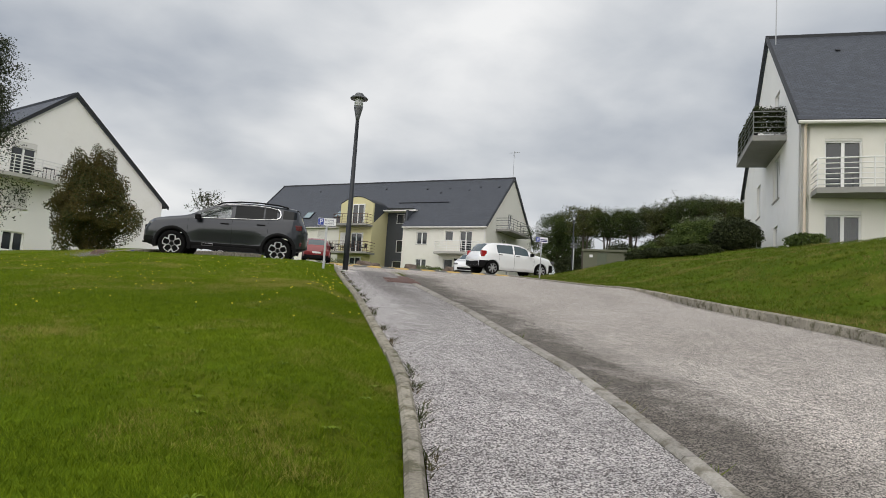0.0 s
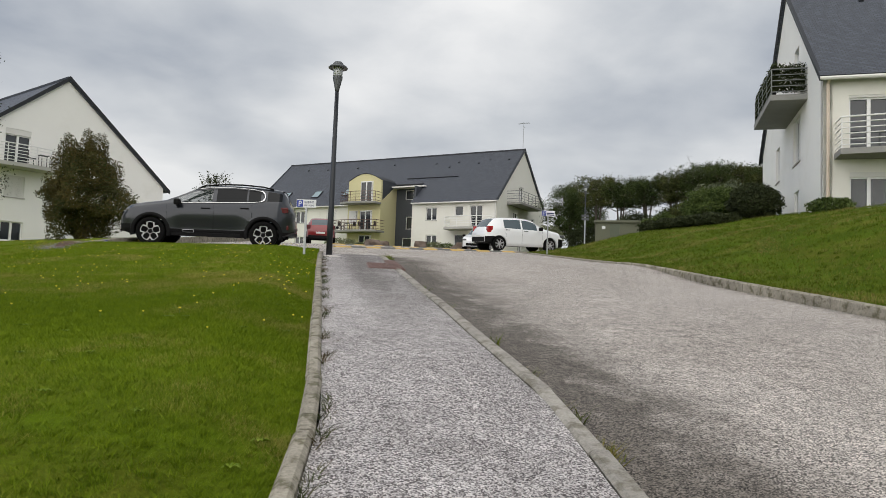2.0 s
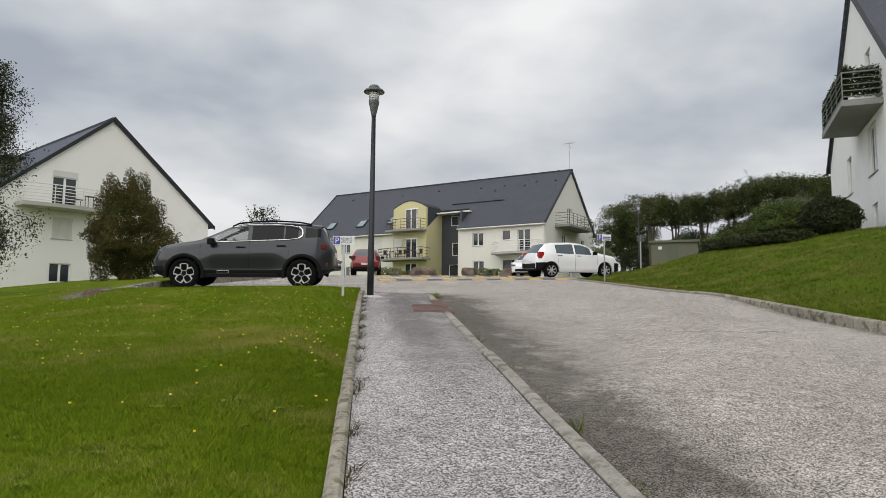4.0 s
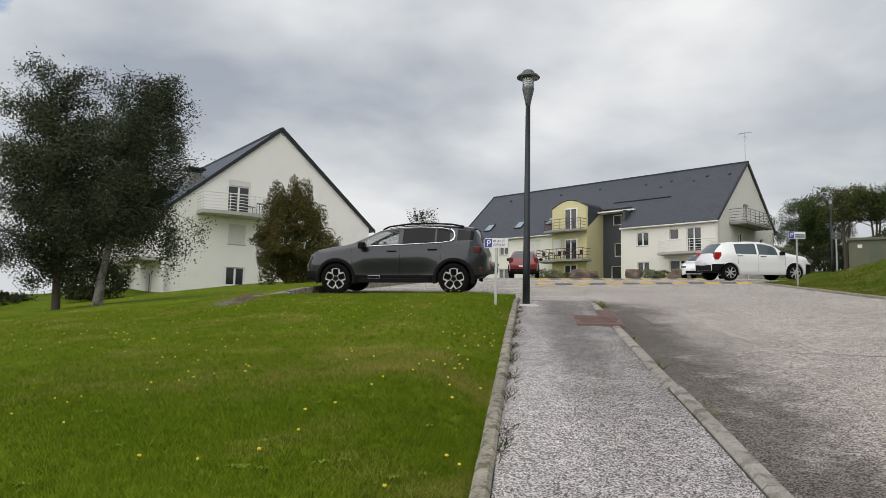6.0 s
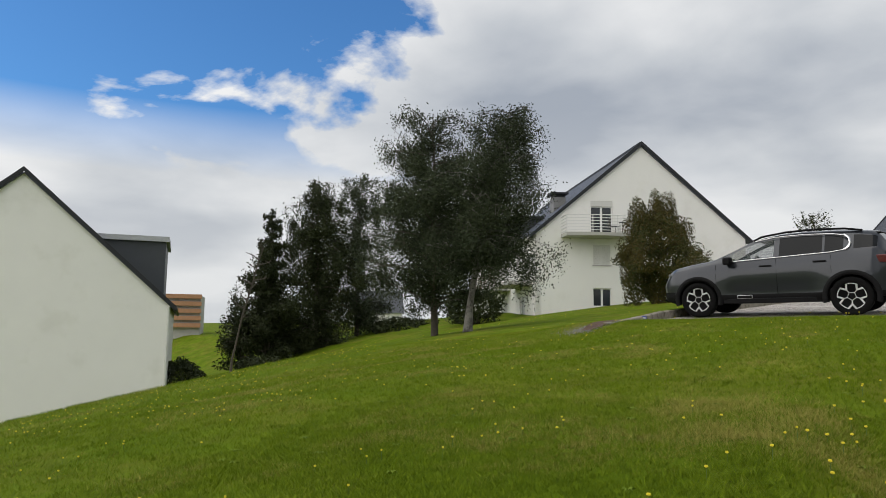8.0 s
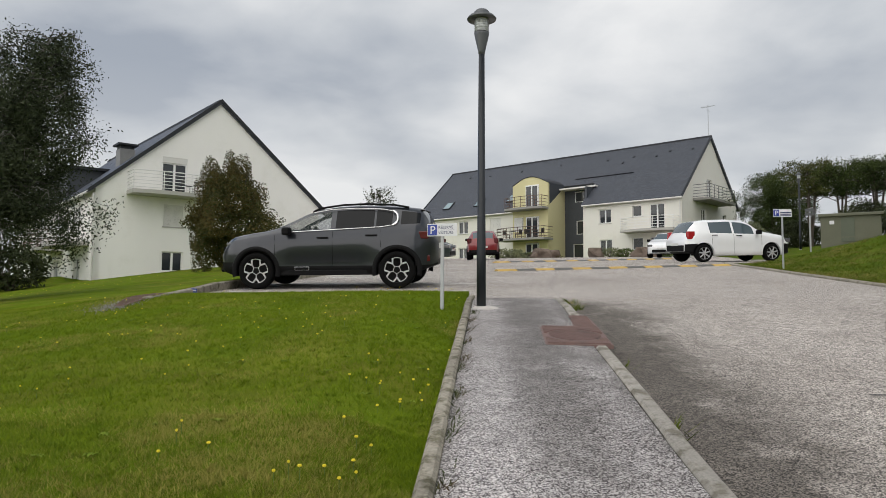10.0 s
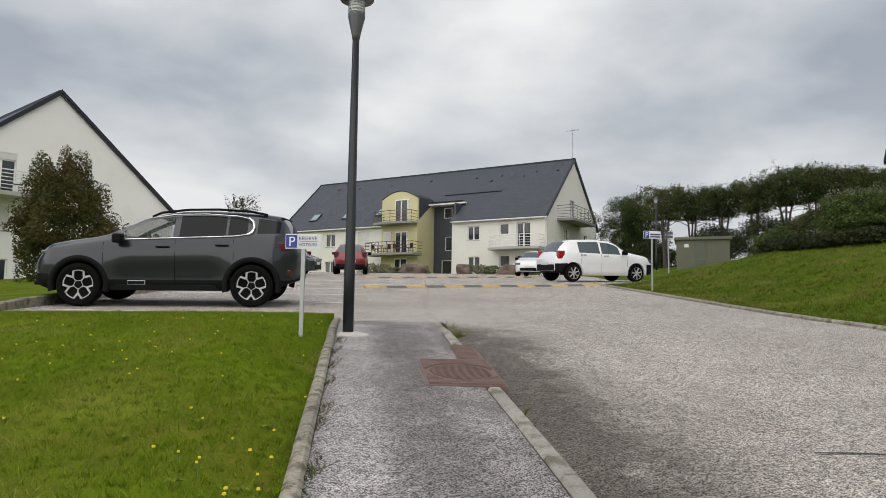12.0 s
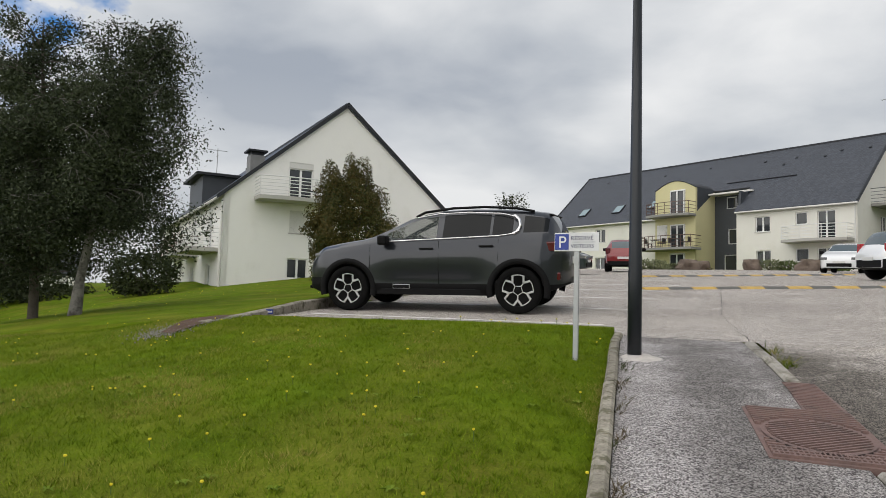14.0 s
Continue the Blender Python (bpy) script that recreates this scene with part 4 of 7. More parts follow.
# ---- the house on the bank beside the road
def bank_house():
    base, eave, ridge, W, L = 2.6, 8.62, 14.56, 7.242, 24.0
    k = (ridge - eave) / W
    h = thing("bank_house", pose(14.23, 24.23, 0, 0, 0, -17.6), "cream rendered house with slate roof and balconies on the grass bank", "house")
    hs = [(0.80, 2.02, 5.86, 7.86), (0.82, 2.0, 3.3, 5.22), (2.72, 3.9, 5.86, 7.86), (6.0, 7.2, 5.86, 7.86), (6.0, 7.2, 3.3, 5.22)]
    wall_panel(h, "wall", 0, L, flat_outline(base, eave), hs, RENDER)
    for p, q, r, s in hs:
        french_door(h, p, q, r, s, 1, curtain=r < 5, box_top=0.16 if r < 5 else 0.08)
    balcony(h, 0.35, 5.6, 0.9, 5.86, STEEL_WHITE, bow=0.35, rails=6, height=1.05, slab_mat=SLAB_GREY)
    def gable(hd):
        g = 2 * W
        hs = [(g - 5.35, g - 4.3, 8.85, 11.2), (g - 5.5, g - 4.0, 6.45, 8.3), (g - 10.0, g - 8.95, 6.45, 8.05), (g - 5.3, g - 4.3, 3.6, 5.3)]
        wall_panel(hd, "gable_wall", 0, g, gable_outline(W, base, eave, ridge), hs, RENDER_WHITE)
        for p, q, r, s in hs:
            window(hd, "window", p, q, r, s, 1, sill=r != 8.85)
        balcony(hd, g - 7.4, g - 2.6, 1.3, 8.72, STEEL_GREY, bow=0.0, rails=5, posts=5, slab=0.22, slab_mat=SLAB_GREY)
        verge(hd, (-0.35, -0.12, eave - 0.3), (W, -0.12, ridge + 0.1)); verge(hd, (W, -0.12, ridge + 0.1), (g + 0.35, -0.12, eave - 0.3))
    put_in(h, pose(0, 2 * W, 0, 0, 0, -90), gable)
    part("back_wall", boxes((0.3, L, 2 * W - 0.3, 2 * W, base, eave), (L - 0.3, L, 0.3, 2 * W - 0.3, base, eave)), RENDER, h)
    o = 0.3
    e0 = eave - o * k
    roof_slope(h, (-0.15, -o, e0), (L, -o, e0), (L, W, ridge), (-0.15, W, ridge))
    roof_slope(h, (L, 2 * W + o, e0), (-0.15, 2 * W + o, e0), (-0.15, W, ridge), (L, W, ridge))
    part("ridge", boxes((-0.15, L, W - 0.12, W + 0.12, ridge + 0.08, ridge + 0.24)), ZINC, h)
    gutter(h, (-0.15, -o - 0.05, e0 + 0.02), (L, -o - 0.05, e0 + 0.02))
    bm = bmesh.new(); tube(bm, (0.14, -0.1, base), (0.14, -0.1, eave - 0.35), 0.055, seg=8); tube(bm, (0.14, -0.1, eave - 0.35), (0.14, -o, e0), 0.055, seg=8); part("downpipe", bm, PIPE, h)
    tilt = math.degrees(math.atan(k))
    for s, d in ((2.5, 5.6), (7, 5.4)):
        v = part("vent", boxes((-0.09, 0.09, -0.10, 0.10, 0.1, 0.20)), ZINC, h); v.matrix_basis = pose(s, d, eave + d * k, tilt, 0, 0)
    aerial(h, 0.15, W - 0.8, ridge - 0.6, 3.2)


bank_house()

kerb_run("kerb_lawn", xl, -6, 16.15, 0.008, 0.09, -0.2, 0.055, 1.0, "narrow weathered concrete edging between lawn and footpath", KERB_OLD)
kerb_run("kerb_road_end", xp, 14.3, 16.15, -0.06, 0.11, -0.25, 0.014, 1.0, "worn concrete kerb at the end of the footpath")
kerb_run("kerb_road", xp, -6, 12.36, -0.06, 0.11, -0.25, 0.014, 1.0, "worn concrete kerb between footpath and road")
kerb_run("kerb_bank", lambda y: xb(y), -4, 30, -0.14, 0.14, -0.3, 0.05, 1.0, "weathered concrete kerb along the grass bank", KERB_OLD)


# ---------------------------------------------------------------- cars
def table(pairs, x):
    return float(np.interp(x, [p[0] for p in pairs], [p[1] for p in pairs]))


def sweep(bm, pts, r, seg=6):
    """One continuous round bar along a line of points."""
    pts = [Vector(p) for p in pts]
    rings = []
    for i, p in enumerate(pts):
        d = pts[min(i + 1, len(pts) - 1)] - pts[max(i - 1, 0)]
        m = d.to_track_quat("Z", "Y").to_matrix()
        rings.append([bm.verts.new(p + m @ Vector((r * math.cos(2 * math.pi * k / seg), r * math.sin(2 * math.pi * k / seg), 0))) for k in range(seg)])
    for a, b in zip(rings, rings[1:]):
        best = min(range(seg), key=lambda o: sum((a[k].co - b[(k + o) % seg].co).length for k in range(seg)))
        for k in range(seg):
            bm.faces.new((a[k], a[(k + 1) % seg], b[(k + 1 + best) % seg], b[(k + best) % seg]))
    bm.faces.new(rings[0][::-1]); bm.faces.new(rings[-1])
    return bm


def spoked_wheel(parent, x, y, r, side, style, name="wheel"):
    w = new(name)
    w.parent = parent
    w.matrix_local = pose(x, y, r, 90 * side, 0, 0)
    rr = r * 0.70
    bm = bmesh.new()
    lathe(bm, [(rr * 0.96, -0.11), (r * 0.93, -0.115), (r * 0.985, -0.09), (r, -0.04), (r, 0.04), (r * 0.985, 0.09), (r * 0.93, 0.115), (rr * 0.98, 0.108), (rr * 0.96, 0.09)], 32)
    part("tyre", bm, RUBBER, w, smooth=True)
    bm = bmesh.new()
    lathe(bm, [(0.0001, -0.05), (rr * 0.97, -0.05), (rr * 0.97, 0.045), (0.0001, 0.045)], 28)
    part("wheel_disc", bm, BLACK if style != "steel" else GALV, w)
    bm = bmesh.new()
    lathe(bm, [(rr * 0.95, 0.07), (rr * 1.0, 0.098), (rr * 1.005, 0.110), (rr * 0.965, 0.106), (rr * 0.94, 0.07)], 32)
    if style == "petal":
        part("rim_edge", bm, BLACK, w)
        bm = bmesh.new()
    n = 5 if style == "petal" else 7
    at = lambda q, t, z: (rr * q * math.cos(t), rr * q * math.sin(t), z)
    for k in range(n):
        a = 2 * math.pi * k / n + 0.3
        if style == "petal":
            # a five-sided hub, forked spokes and the bright arcs that close each opening at the rim
            sweep(bm, [at(0.31, a, 0.088), at(0.31, a + 2 * math.pi / n, 0.088)], 0.007)
            sweep(bm, [at(0.31, a, 0.088), at(0.60, a, 0.092)], 0.009)
            for o in (-0.27, 0.27):
                sweep(bm, [at(0.58, a, 0.092), at(0.80, a + o * 0.75, 0.094), at(0.95, a + o, 0.094)], 0.017)
            sweep(bm, [at(0.95, a + t, 0.094) for t in np.linspace(0.27, 2 * math.pi / n - 0.27, 7)], 0.012)
        else:
            tube(bm, at(0.12, a, 0.08), at(0.94, a, 0.085), 0.03, 0.024, seg=6)
    part("rim", bm, RIM_SILVER if style == "petal" else ALLOY, w)
    bm = bmesh.new()
    lathe(bm, [(0.0001, 0.06), (rr * 0.16, 0.06), (rr * 0.15, 0.1), (0.0001, 0.104)], 14)
    part("hub_cap", bm, BLACK if style == "petal" else GALV, w)
    return w


def cabin(c, L, width):
    """Floor, dashboard, steering wheel and seats, seen through the front windows."""
    trim = material("cabin_trim", (0.028, 0.028, 0.030), 0.85, 0, 0.2, 8, 60)
    w = width / 2
    part("cabin_floor", boxes((L / 2 - 4.0, L / 2 - 1.05, -w * 0.86, w * 0.86, 0.42, 0.50)), trim, c)
    part("dashboard", boxes((L / 2 - 1.72, L / 2 - 1.22, -w * 0.82, w * 0.82, 0.72, 1.03), bevel=0.06), trim, c)
    for y in (-0.38, 0.38):
        part("seat_cushion", boxes((L / 2 - 2.52, L / 2 - 2.0, y - 0.25, y + 0.25, 0.55, 0.76), bevel=0.06), trim, c)
        bm = boxes((-0.07, 0.07, -0.24, 0.24, 0.0, 0.62), bevel=0.05)
        part("seat_back", bm, trim, c).matrix_local = pose(L / 2 - 2.50, y, 0.70, 0, -14, 0)
        bm = boxes((-0.05, 0.05, -0.13, 0.13, 0.0, 0.19), bevel=0.04)
        part("headrest", bm, trim, c).matrix_local = pose(L / 2 - 2.66, y, 1.30, 0, -10, 0)
    part("rear_bench", boxes((L / 2 - 3.5, L / 2 - 2.95, -0.62, 0.62, 0.55, 0.78), bevel=0.06), trim, c)
    part("rear_seat_back", boxes((L / 2 - 3.62, L / 2 - 3.46, -0.62, 0.62, 0.72, 1.30), bevel=0.05), trim, c)
    bm = bmesh.new()
    ring = [(0.185 * math.cos(a), 0.185 * math.sin(a), 0) for a in np.linspace(0, 2 * math.pi, 25)]
    sweep(bm, ring, 0.016)
    sweep(bm, [(-0.18, 0, -0.01), (0.18, 0, -0.01)], 0.02)
    part("steering_wheel", bm, trim, c, smooth=True).matrix_local = pose(L / 2 - 1.86, 0.38, 1.02, 0, -66, 0)


def car(name, m, spec, body_mat, label):
    """A car built as a skin of stations from nose (x=0) to tail; openings follow the wheels, and each pane is a piece of its own."""
    L, width, r = spec["length"], spec["width"], spec["wheel"]
    wx = spec["axles"]
    c = thing(name, m, label, "car")
    R = r + 0.055
    xs = set(np.linspace(0, L, 46))
    for w in wx:
        xs |= {w + R * math.cos(a) for a in np.linspace(0, math.pi, 15)} | {w - R - 0.01, w + R + 0.01}
    for a, b in spec["side_windows"]:
        xs |= {a, b}
    xs |= set(spec["screen"]) | set(spec["rear_screen"])
    xs = sorted(x for x in xs if 0 <= x <= L)
    keep = [xs[0]]
    for x in xs[1:]:
        if x - keep[-1] > 0.012:
            keep.append(x)
    xs = keep
    grid = []
    for x in xs:
        zt, zb = table(spec["top"], x), table(spec["sill"], x)
        for w in wx:
            if abs(x - w) < R:
                zb = max(zb, r + math.sqrt(R * R - (x - w) ** 2))
        hw = table(spec["half"], x) * width / 2
        belt = min(table(spec["belt"], x), zt - 0.05)
        cab = ease(0.02, 0.30, zt - belt)
        rw = hw * (0.90 - 0.20 * cab)
        mid = min(max(0.62, zb + 0.03), belt - 0.06)
        zb2 = min(zb, mid - 0.02)
        low = min(max(spec["sill"][1][1] + 0.17, zb2 + 0.035), mid - 0.01)
        e1 = belt + 0.035 * cab + 0.005
        e2 = zt - 0.085 * cab - 0.012
        if e2 < e1: e2 = e1 + 0.002
        b = lambda t: hw * 0.958 + (rw - hw * 0.958) * t
        # flanks draw in above the sill and swell again over the wheels
        near = max(0.0, max(1 - (abs(x - w) / (R + 0.28)) ** 4 for w in wx))
        dent = spec.get("dent", 0.985) + (1.004 - spec.get("dent", 0.985)) * near
        dz = low + (mid - low) * 0.45
        pr = [(hw * 0.90, zb2 - 0.0), (hw * 0.985, zb2 + 0.01), (hw * (dent + 0.004), low), (hw * dent, dz), (hw * 1.0, mid + 0.06 * (belt - mid)), (hw * 0.996, mid + (belt - mid) * 0.62), (hw * 0.958, belt),
              (b(0.10), e1), (b(0.92), e2), (rw * 0.93, zt - 0.03 * cab - 0.004), (rw * 0.55, zt - 0.004), (0.0, zt)]
        grid.append([(L / 2 - x, yy, zz) for yy, zz in pr])
    n = len(grid[0])
    panes = {}

    def kind(i, j):
        x = (xs[i] + xs[i + 1]) / 2
        if j == 7:
            for k, (a, b) in enumerate(spec["side_windows"]):
                if a <= x <= b:
                    return "side_window", k
        if j >= 9 and spec["screen"][0] <= x <= spec["screen"][1]:
            return "windscreen", 0
        if j >= 9 and spec["rear_screen"][0] <= x <= spec["rear_screen"][1]:
            return "rear_window", 0
        if j <= 1 and spec.get("clad", True):
            return "cladding", 0
        for lo, hi, j0, j1 in spec.get("black", ()):
            if lo <= x <= hi and j0 <= j <= j1:
                return "bumper_corner", 1 if x > L / 2 else 0
        return "body", 0
    for sgn in (1, -1):
        for i in range(len(xs) - 1):
            for j in range(n - 1):
                k = kind(i, j)
                key = k if k[0] not in ("side_window", "bumper_corner") else (k[0], k[1], sgn)
                q = [grid[i][j], grid[i + 1][j], grid[i + 1][j + 1], grid[i][j + 1]]
                panes.setdefault(key, []).append([(p[0], p[1] * sgn, p[2]) for p in q])
    for i in (0, len(xs) - 1):
        ring = grid[i]
        for j in range(n - 1):
            k = ("rear_bumper" if i else "front_bumper") if (j <= 2 and spec.get("clad", True)) else "body"
            panes.setdefault((k, 0), []).append([ring[j], ring[j + 1], (ring[j + 1][0], -ring[j + 1][1], ring[j + 1][2]), (ring[j][0], -ring[j][1], ring[j][2])])
    for i in range(len(xs) - 1):
        p, q = grid[i][0], grid[i + 1][0]
        panes.setdefault(("underside", 0), []).append([p, q, (q[0], -q[1], q[2]), (p[0], -p[1], p[2])])
    for key, quads in panes.items():
        bm = bmesh.new()
        for q in quads:
            bm.faces.new([bm.verts.new(p) for p in q])
        bmesh.ops.remove_doubles(bm, verts=bm.verts, dist=0.0005)
        bmesh.ops.dissolve_degenerate(bm, edges=bm.edges, dist=0.0005)
        mat = {"body": body_mat, "cladding": BLACK, "rear_bumper": BLACK, "front_bumper": BLACK, "underside": BLACK, "bumper_corner": BLACK}.get(key[0], CAR_GLASS)
        if mat is CAR_GLASS and "glass" in spec:
            mat = spec["glass"]
        if spec.get("clear") and (key[0] == "windscreen" or key[:2] == ("side_window", 0)):
            mat = CAR_GLASS_CLEAR
        part(key[0], bm, mat, c, smooth=True)
    for w in wx:
        for sgn in (1, -1):
            hw = table(spec["half"], w) * width / 2
            spoked_wheel(c, L / 2 - w, sgn * (hw - 0.10), r, -sgn, spec.get("rim", "plain"))
            if spec.get("clad", True):
                bm = bmesh.new()
                arc = [(math.cos(a), math.sin(a)) for a in np.linspace(-0.25, math.pi + 0.25, 26)]
                rows = [[bm.verts.new((L / 2 - w + q * ca, sgn * (hw + o), r + q * sa)) for ca, sa in arc] for q, o in ((R - 0.02, -0.10), (R - 0.015, 0.014), (R + 0.06, 0.016), (R + 0.075, -0.02))]
                for p, q in zip(rows, rows[1:]):
                    for i in range(len(arc) - 1):
                        bm.faces.new((p[i], p[i + 1], q[i + 1], q[i]))
                part("wheel_arch", bm, BLACK, c, smooth=True)
    # door seams, handles, mirrors, side strip
    for x, z0, z1 in spec["seams"]:
        for sgn in (1, -1):
            hw = table(spec["half"], x) * width / 2
            zm, zb = 0.62, table(spec["belt"], x)
            part("door_seam", sweep(bmesh.new(), [(L / 2 - x, sgn * hw * float(np.interp(z, [zm - 0.3, zm, (zm + zb) / 2 + 0.02, zb], [spec.get("dent", 0.985), 1.0, 0.996, 0.958])), z) for z in np.linspace(z0, z1, 8)], 0.005, 5), BLACK, c)
    for x, z in spec["handles"]:
        for sgn in (1, -1):
            hw = table(spec["half"], x) * width / 2
            bm = boxes((L / 2 - x - 0.11, L / 2 - x + 0.11, sgn * (hw + 0.012) - 0.012, sgn * (hw + 0.012) + 0.012, z - 0.014, z + 0.014), bevel=0.008)
            part("door_handle", bm, spec.get("handle_mat", body_mat), c)
    mx, mz = spec["mirror"]
    for sgn in (1, -1):
        hw = table(spec["half"], mx) * width / 2
        bm = boxes((L / 2 - mx - 0.07, L / 2 - mx + 0.08, sgn * (hw + 0.10) - 0.10, sgn * (hw + 0.10) + 0.10, mz - 0.07, mz + 0.08), bevel=0.035)
        part("door_mirror", bm, spec.get("mirror_mat", body_mat), c)
    for x0, x1, y0, y1, z0, z1, mat, nm in spec["bits"]:
        for sgn in ((1, -1) if y0 > 0.02 else (1,)):
            ya, yb = sorted((sgn * y0, sgn * y1)) if y0 > 0.02 else (y0, y1)
            part(nm, boxes((L / 2 - x1, L / 2 - x0, ya, yb, z0, z1), bevel=min(0.02, 0.3 * min(x1 - x0, abs(y1 - y0), z1 - z0))), mat, c)
    if spec.get("clear"):
        cabin(c, L, width)
    for nm, mat, rad, pts in spec.get("tubes", ()):
        for sgn in (1, -1):
            bm = bmesh.new()
            sweep(bm, [(L / 2 - p[0], sgn * p[1], p[2]) for p in pts], rad)
            part(nm, bm, mat, c)
    return c


CAR_GLASS = glass_mat("car_glass", (0.006, 0.007, 0.008), 0.02)
CAR_GLASS.node_tree.nodes["Principled BSDF"].inputs["Specular IOR Level"].default_value = 0.22
CAR_GLASS_CLEAR = glass_mat("green_tinted_car_glass", (0.03, 0.045, 0.04), 0.02, 0.42)
TAIL_RED = paint("tail_lamp", (0.075, 0.002, 0.006), 0, 0.2, 0.4)
TAIL_BRIGHT = paint("bright_tail_lamp", (0.34, 0.008, 0.012), 0, 0.2, 0.5)
LAMP_CLEAR = paint("head_lamp", (0.14, 0.14, 0.15), 0.2, 0.2)
PLATE = material("plate_white", (0.62, 0.62, 0.60), 0.5, 0, 0.03)
GREY_PAINT = paint("grey_metallic", (0.023, 0.026, 0.033), 0.5, 0.28, 0.7)
# car panes with the sky's reflection put into their base colour as pale blue
SKY_REFLECTION_GLASS = glass_mat("car_glass_painted_sky_reflection", (0.06, 0.085, 0.10), 0.03)
WHITE_PAINT = paint("white_paint", (0.78, 0.79, 0.80), 0.0, 0.35)
RED_PAINT = paint("red_paint", (0.19, 0.008, 0.010), 0.1, 0.3)
TEAL_PAINT = paint("dark_teal_paint", (0.025, 0.04, 0.042), 0.5, 0.3)

SUV = dict(
    length=4.218,
    width=1.86,
    wheel=0.352,
    axles=(0.76, 3.49),
    rim='petal',
    clear=True,
    dent=0.962,
    top=[(0.0, 0.74), (0.045, 0.88), (0.125, 0.965), (0.313, 1.025), (0.626, 1.085), (0.96, 1.13), (1.11, 1.17), (1.41, 1.329), (1.71, 1.467), (1.96, 1.538), (2.31, 1.587), (2.71, 1.6), (3.21, 1.587), (3.645, 1.556), (3.89, 1.525), (3.963, 1.485), (4.054, 1.325), (4.118, 1.14), (4.173, 1.02), (4.218, 0.92)],
    sill=[(0.0, 0.36), (0.268, 0.27), (0.536, 0.26), (3.69, 0.26), (3.963, 0.34), (4.218, 0.44)],
    belt=[(0.0, 0.68), (0.268, 0.92), (1.01, 1.035), (1.31, 1.065), (3.21, 1.135), (3.508, 1.165), (3.963, 1.18), (4.218, 0.9)],
    half=[(0.0, 0.73), (0.089, 0.86), (0.268, 0.95), (0.581, 0.995), (1.01, 1.0), (3.645, 1.0), (3.845, 0.98), (3.972, 0.92), (4.072, 0.82), (4.154, 0.68), (4.218, 0.52)],
    side_windows=((1.37, 2.21), (2.31, 3.05), (3.09, 3.41), (3.563, 3.927)),
    screen=(1.11, 1.73),
    rear_screen=(3.945, 4.109),
    seams=((1.13, 0.45, 1.04), (2.26, 0.42, 1.09), (3.19, 0.78, 1.12)),
    handles=((2.07, 0.975), (3.01, 1.01)),
    handle_mat=BLACK,
    mirror=(1.41, 1.1),
    mirror_mat=BLACK,
    black=((0, 0.27, 2, 2),),
    bits=((0.13, 0.40, 0.60, 0.815, 0.84, 0.905, LAMP_CLEAR, 'headlight'), (-0.018, 0.089, -0.58, 0.58, 0.7, 0.82, BLACK, 'upper_grille'), (0.054, 0.215, 0.5, 0.7, 0.46, 0.6, BLACK, 'fog_lamp_surround'), (3.836, 4.091, 0.62, 0.868, 0.93, 1.075, TAIL_RED, 'tail_light'), (4.0, 4.1, 0.6, 0.772, 0.5, 0.62, TAIL_RED, 'reflector'), (4.209, 4.232, -0.26, 0.26, 0.74, 0.85, PLATE, 'number_plate'), (3.80, 3.965, -0.57, 0.57, 1.472, 1.492, BLACK, 'spoiler'), (1.52, 1.80, 0.902, 0.929, 0.358, 0.428, GALV, 'trim_insert'), (1.528, 1.792, 0.914, 0.936, 0.367, 0.419, BLACK, 'trim_core'), (1.25, 2.99, 0.88, 0.918, 0.265, 0.36, BLACK, 'side_guard'), (-0.027, 0.089, -0.62, 0.62, 0.4, 0.56, BLACK, 'grille'), (-0.04, 0.054, -0.66, 0.66, 0.33, 0.38, BLACK, 'splitter')),
    tubes=(('window_trim', CHROME, 0.0075, [(1.29, 0.905, 1.085), (2.26, 0.905, 1.125), (3.19, 0.9, 1.165), (3.43, 0.88, 1.2), (3.508, 0.82, 1.316), (3.47, 0.735, 1.449), (3.21, 0.702, 1.507), (2.71, 0.69, 1.531), (2.21, 0.692, 1.516), (1.86, 0.7, 1.458)]),
          ('quarter_trim', CHROME, 0.022, [(3.41, 0.89, 1.195), (3.485, 0.86, 1.236), (3.508, 0.82, 1.316), (3.49, 0.765, 1.405), (3.41, 0.725, 1.476)]),
          ('roof_rail', BLACK, 0.022, [(1.81, 0.6, 1.475), (1.96, 0.6, 1.545), (2.41, 0.6, 1.602), (2.91, 0.6, 1.614), (3.41, 0.6, 1.588), (3.69, 0.6, 1.535)])))
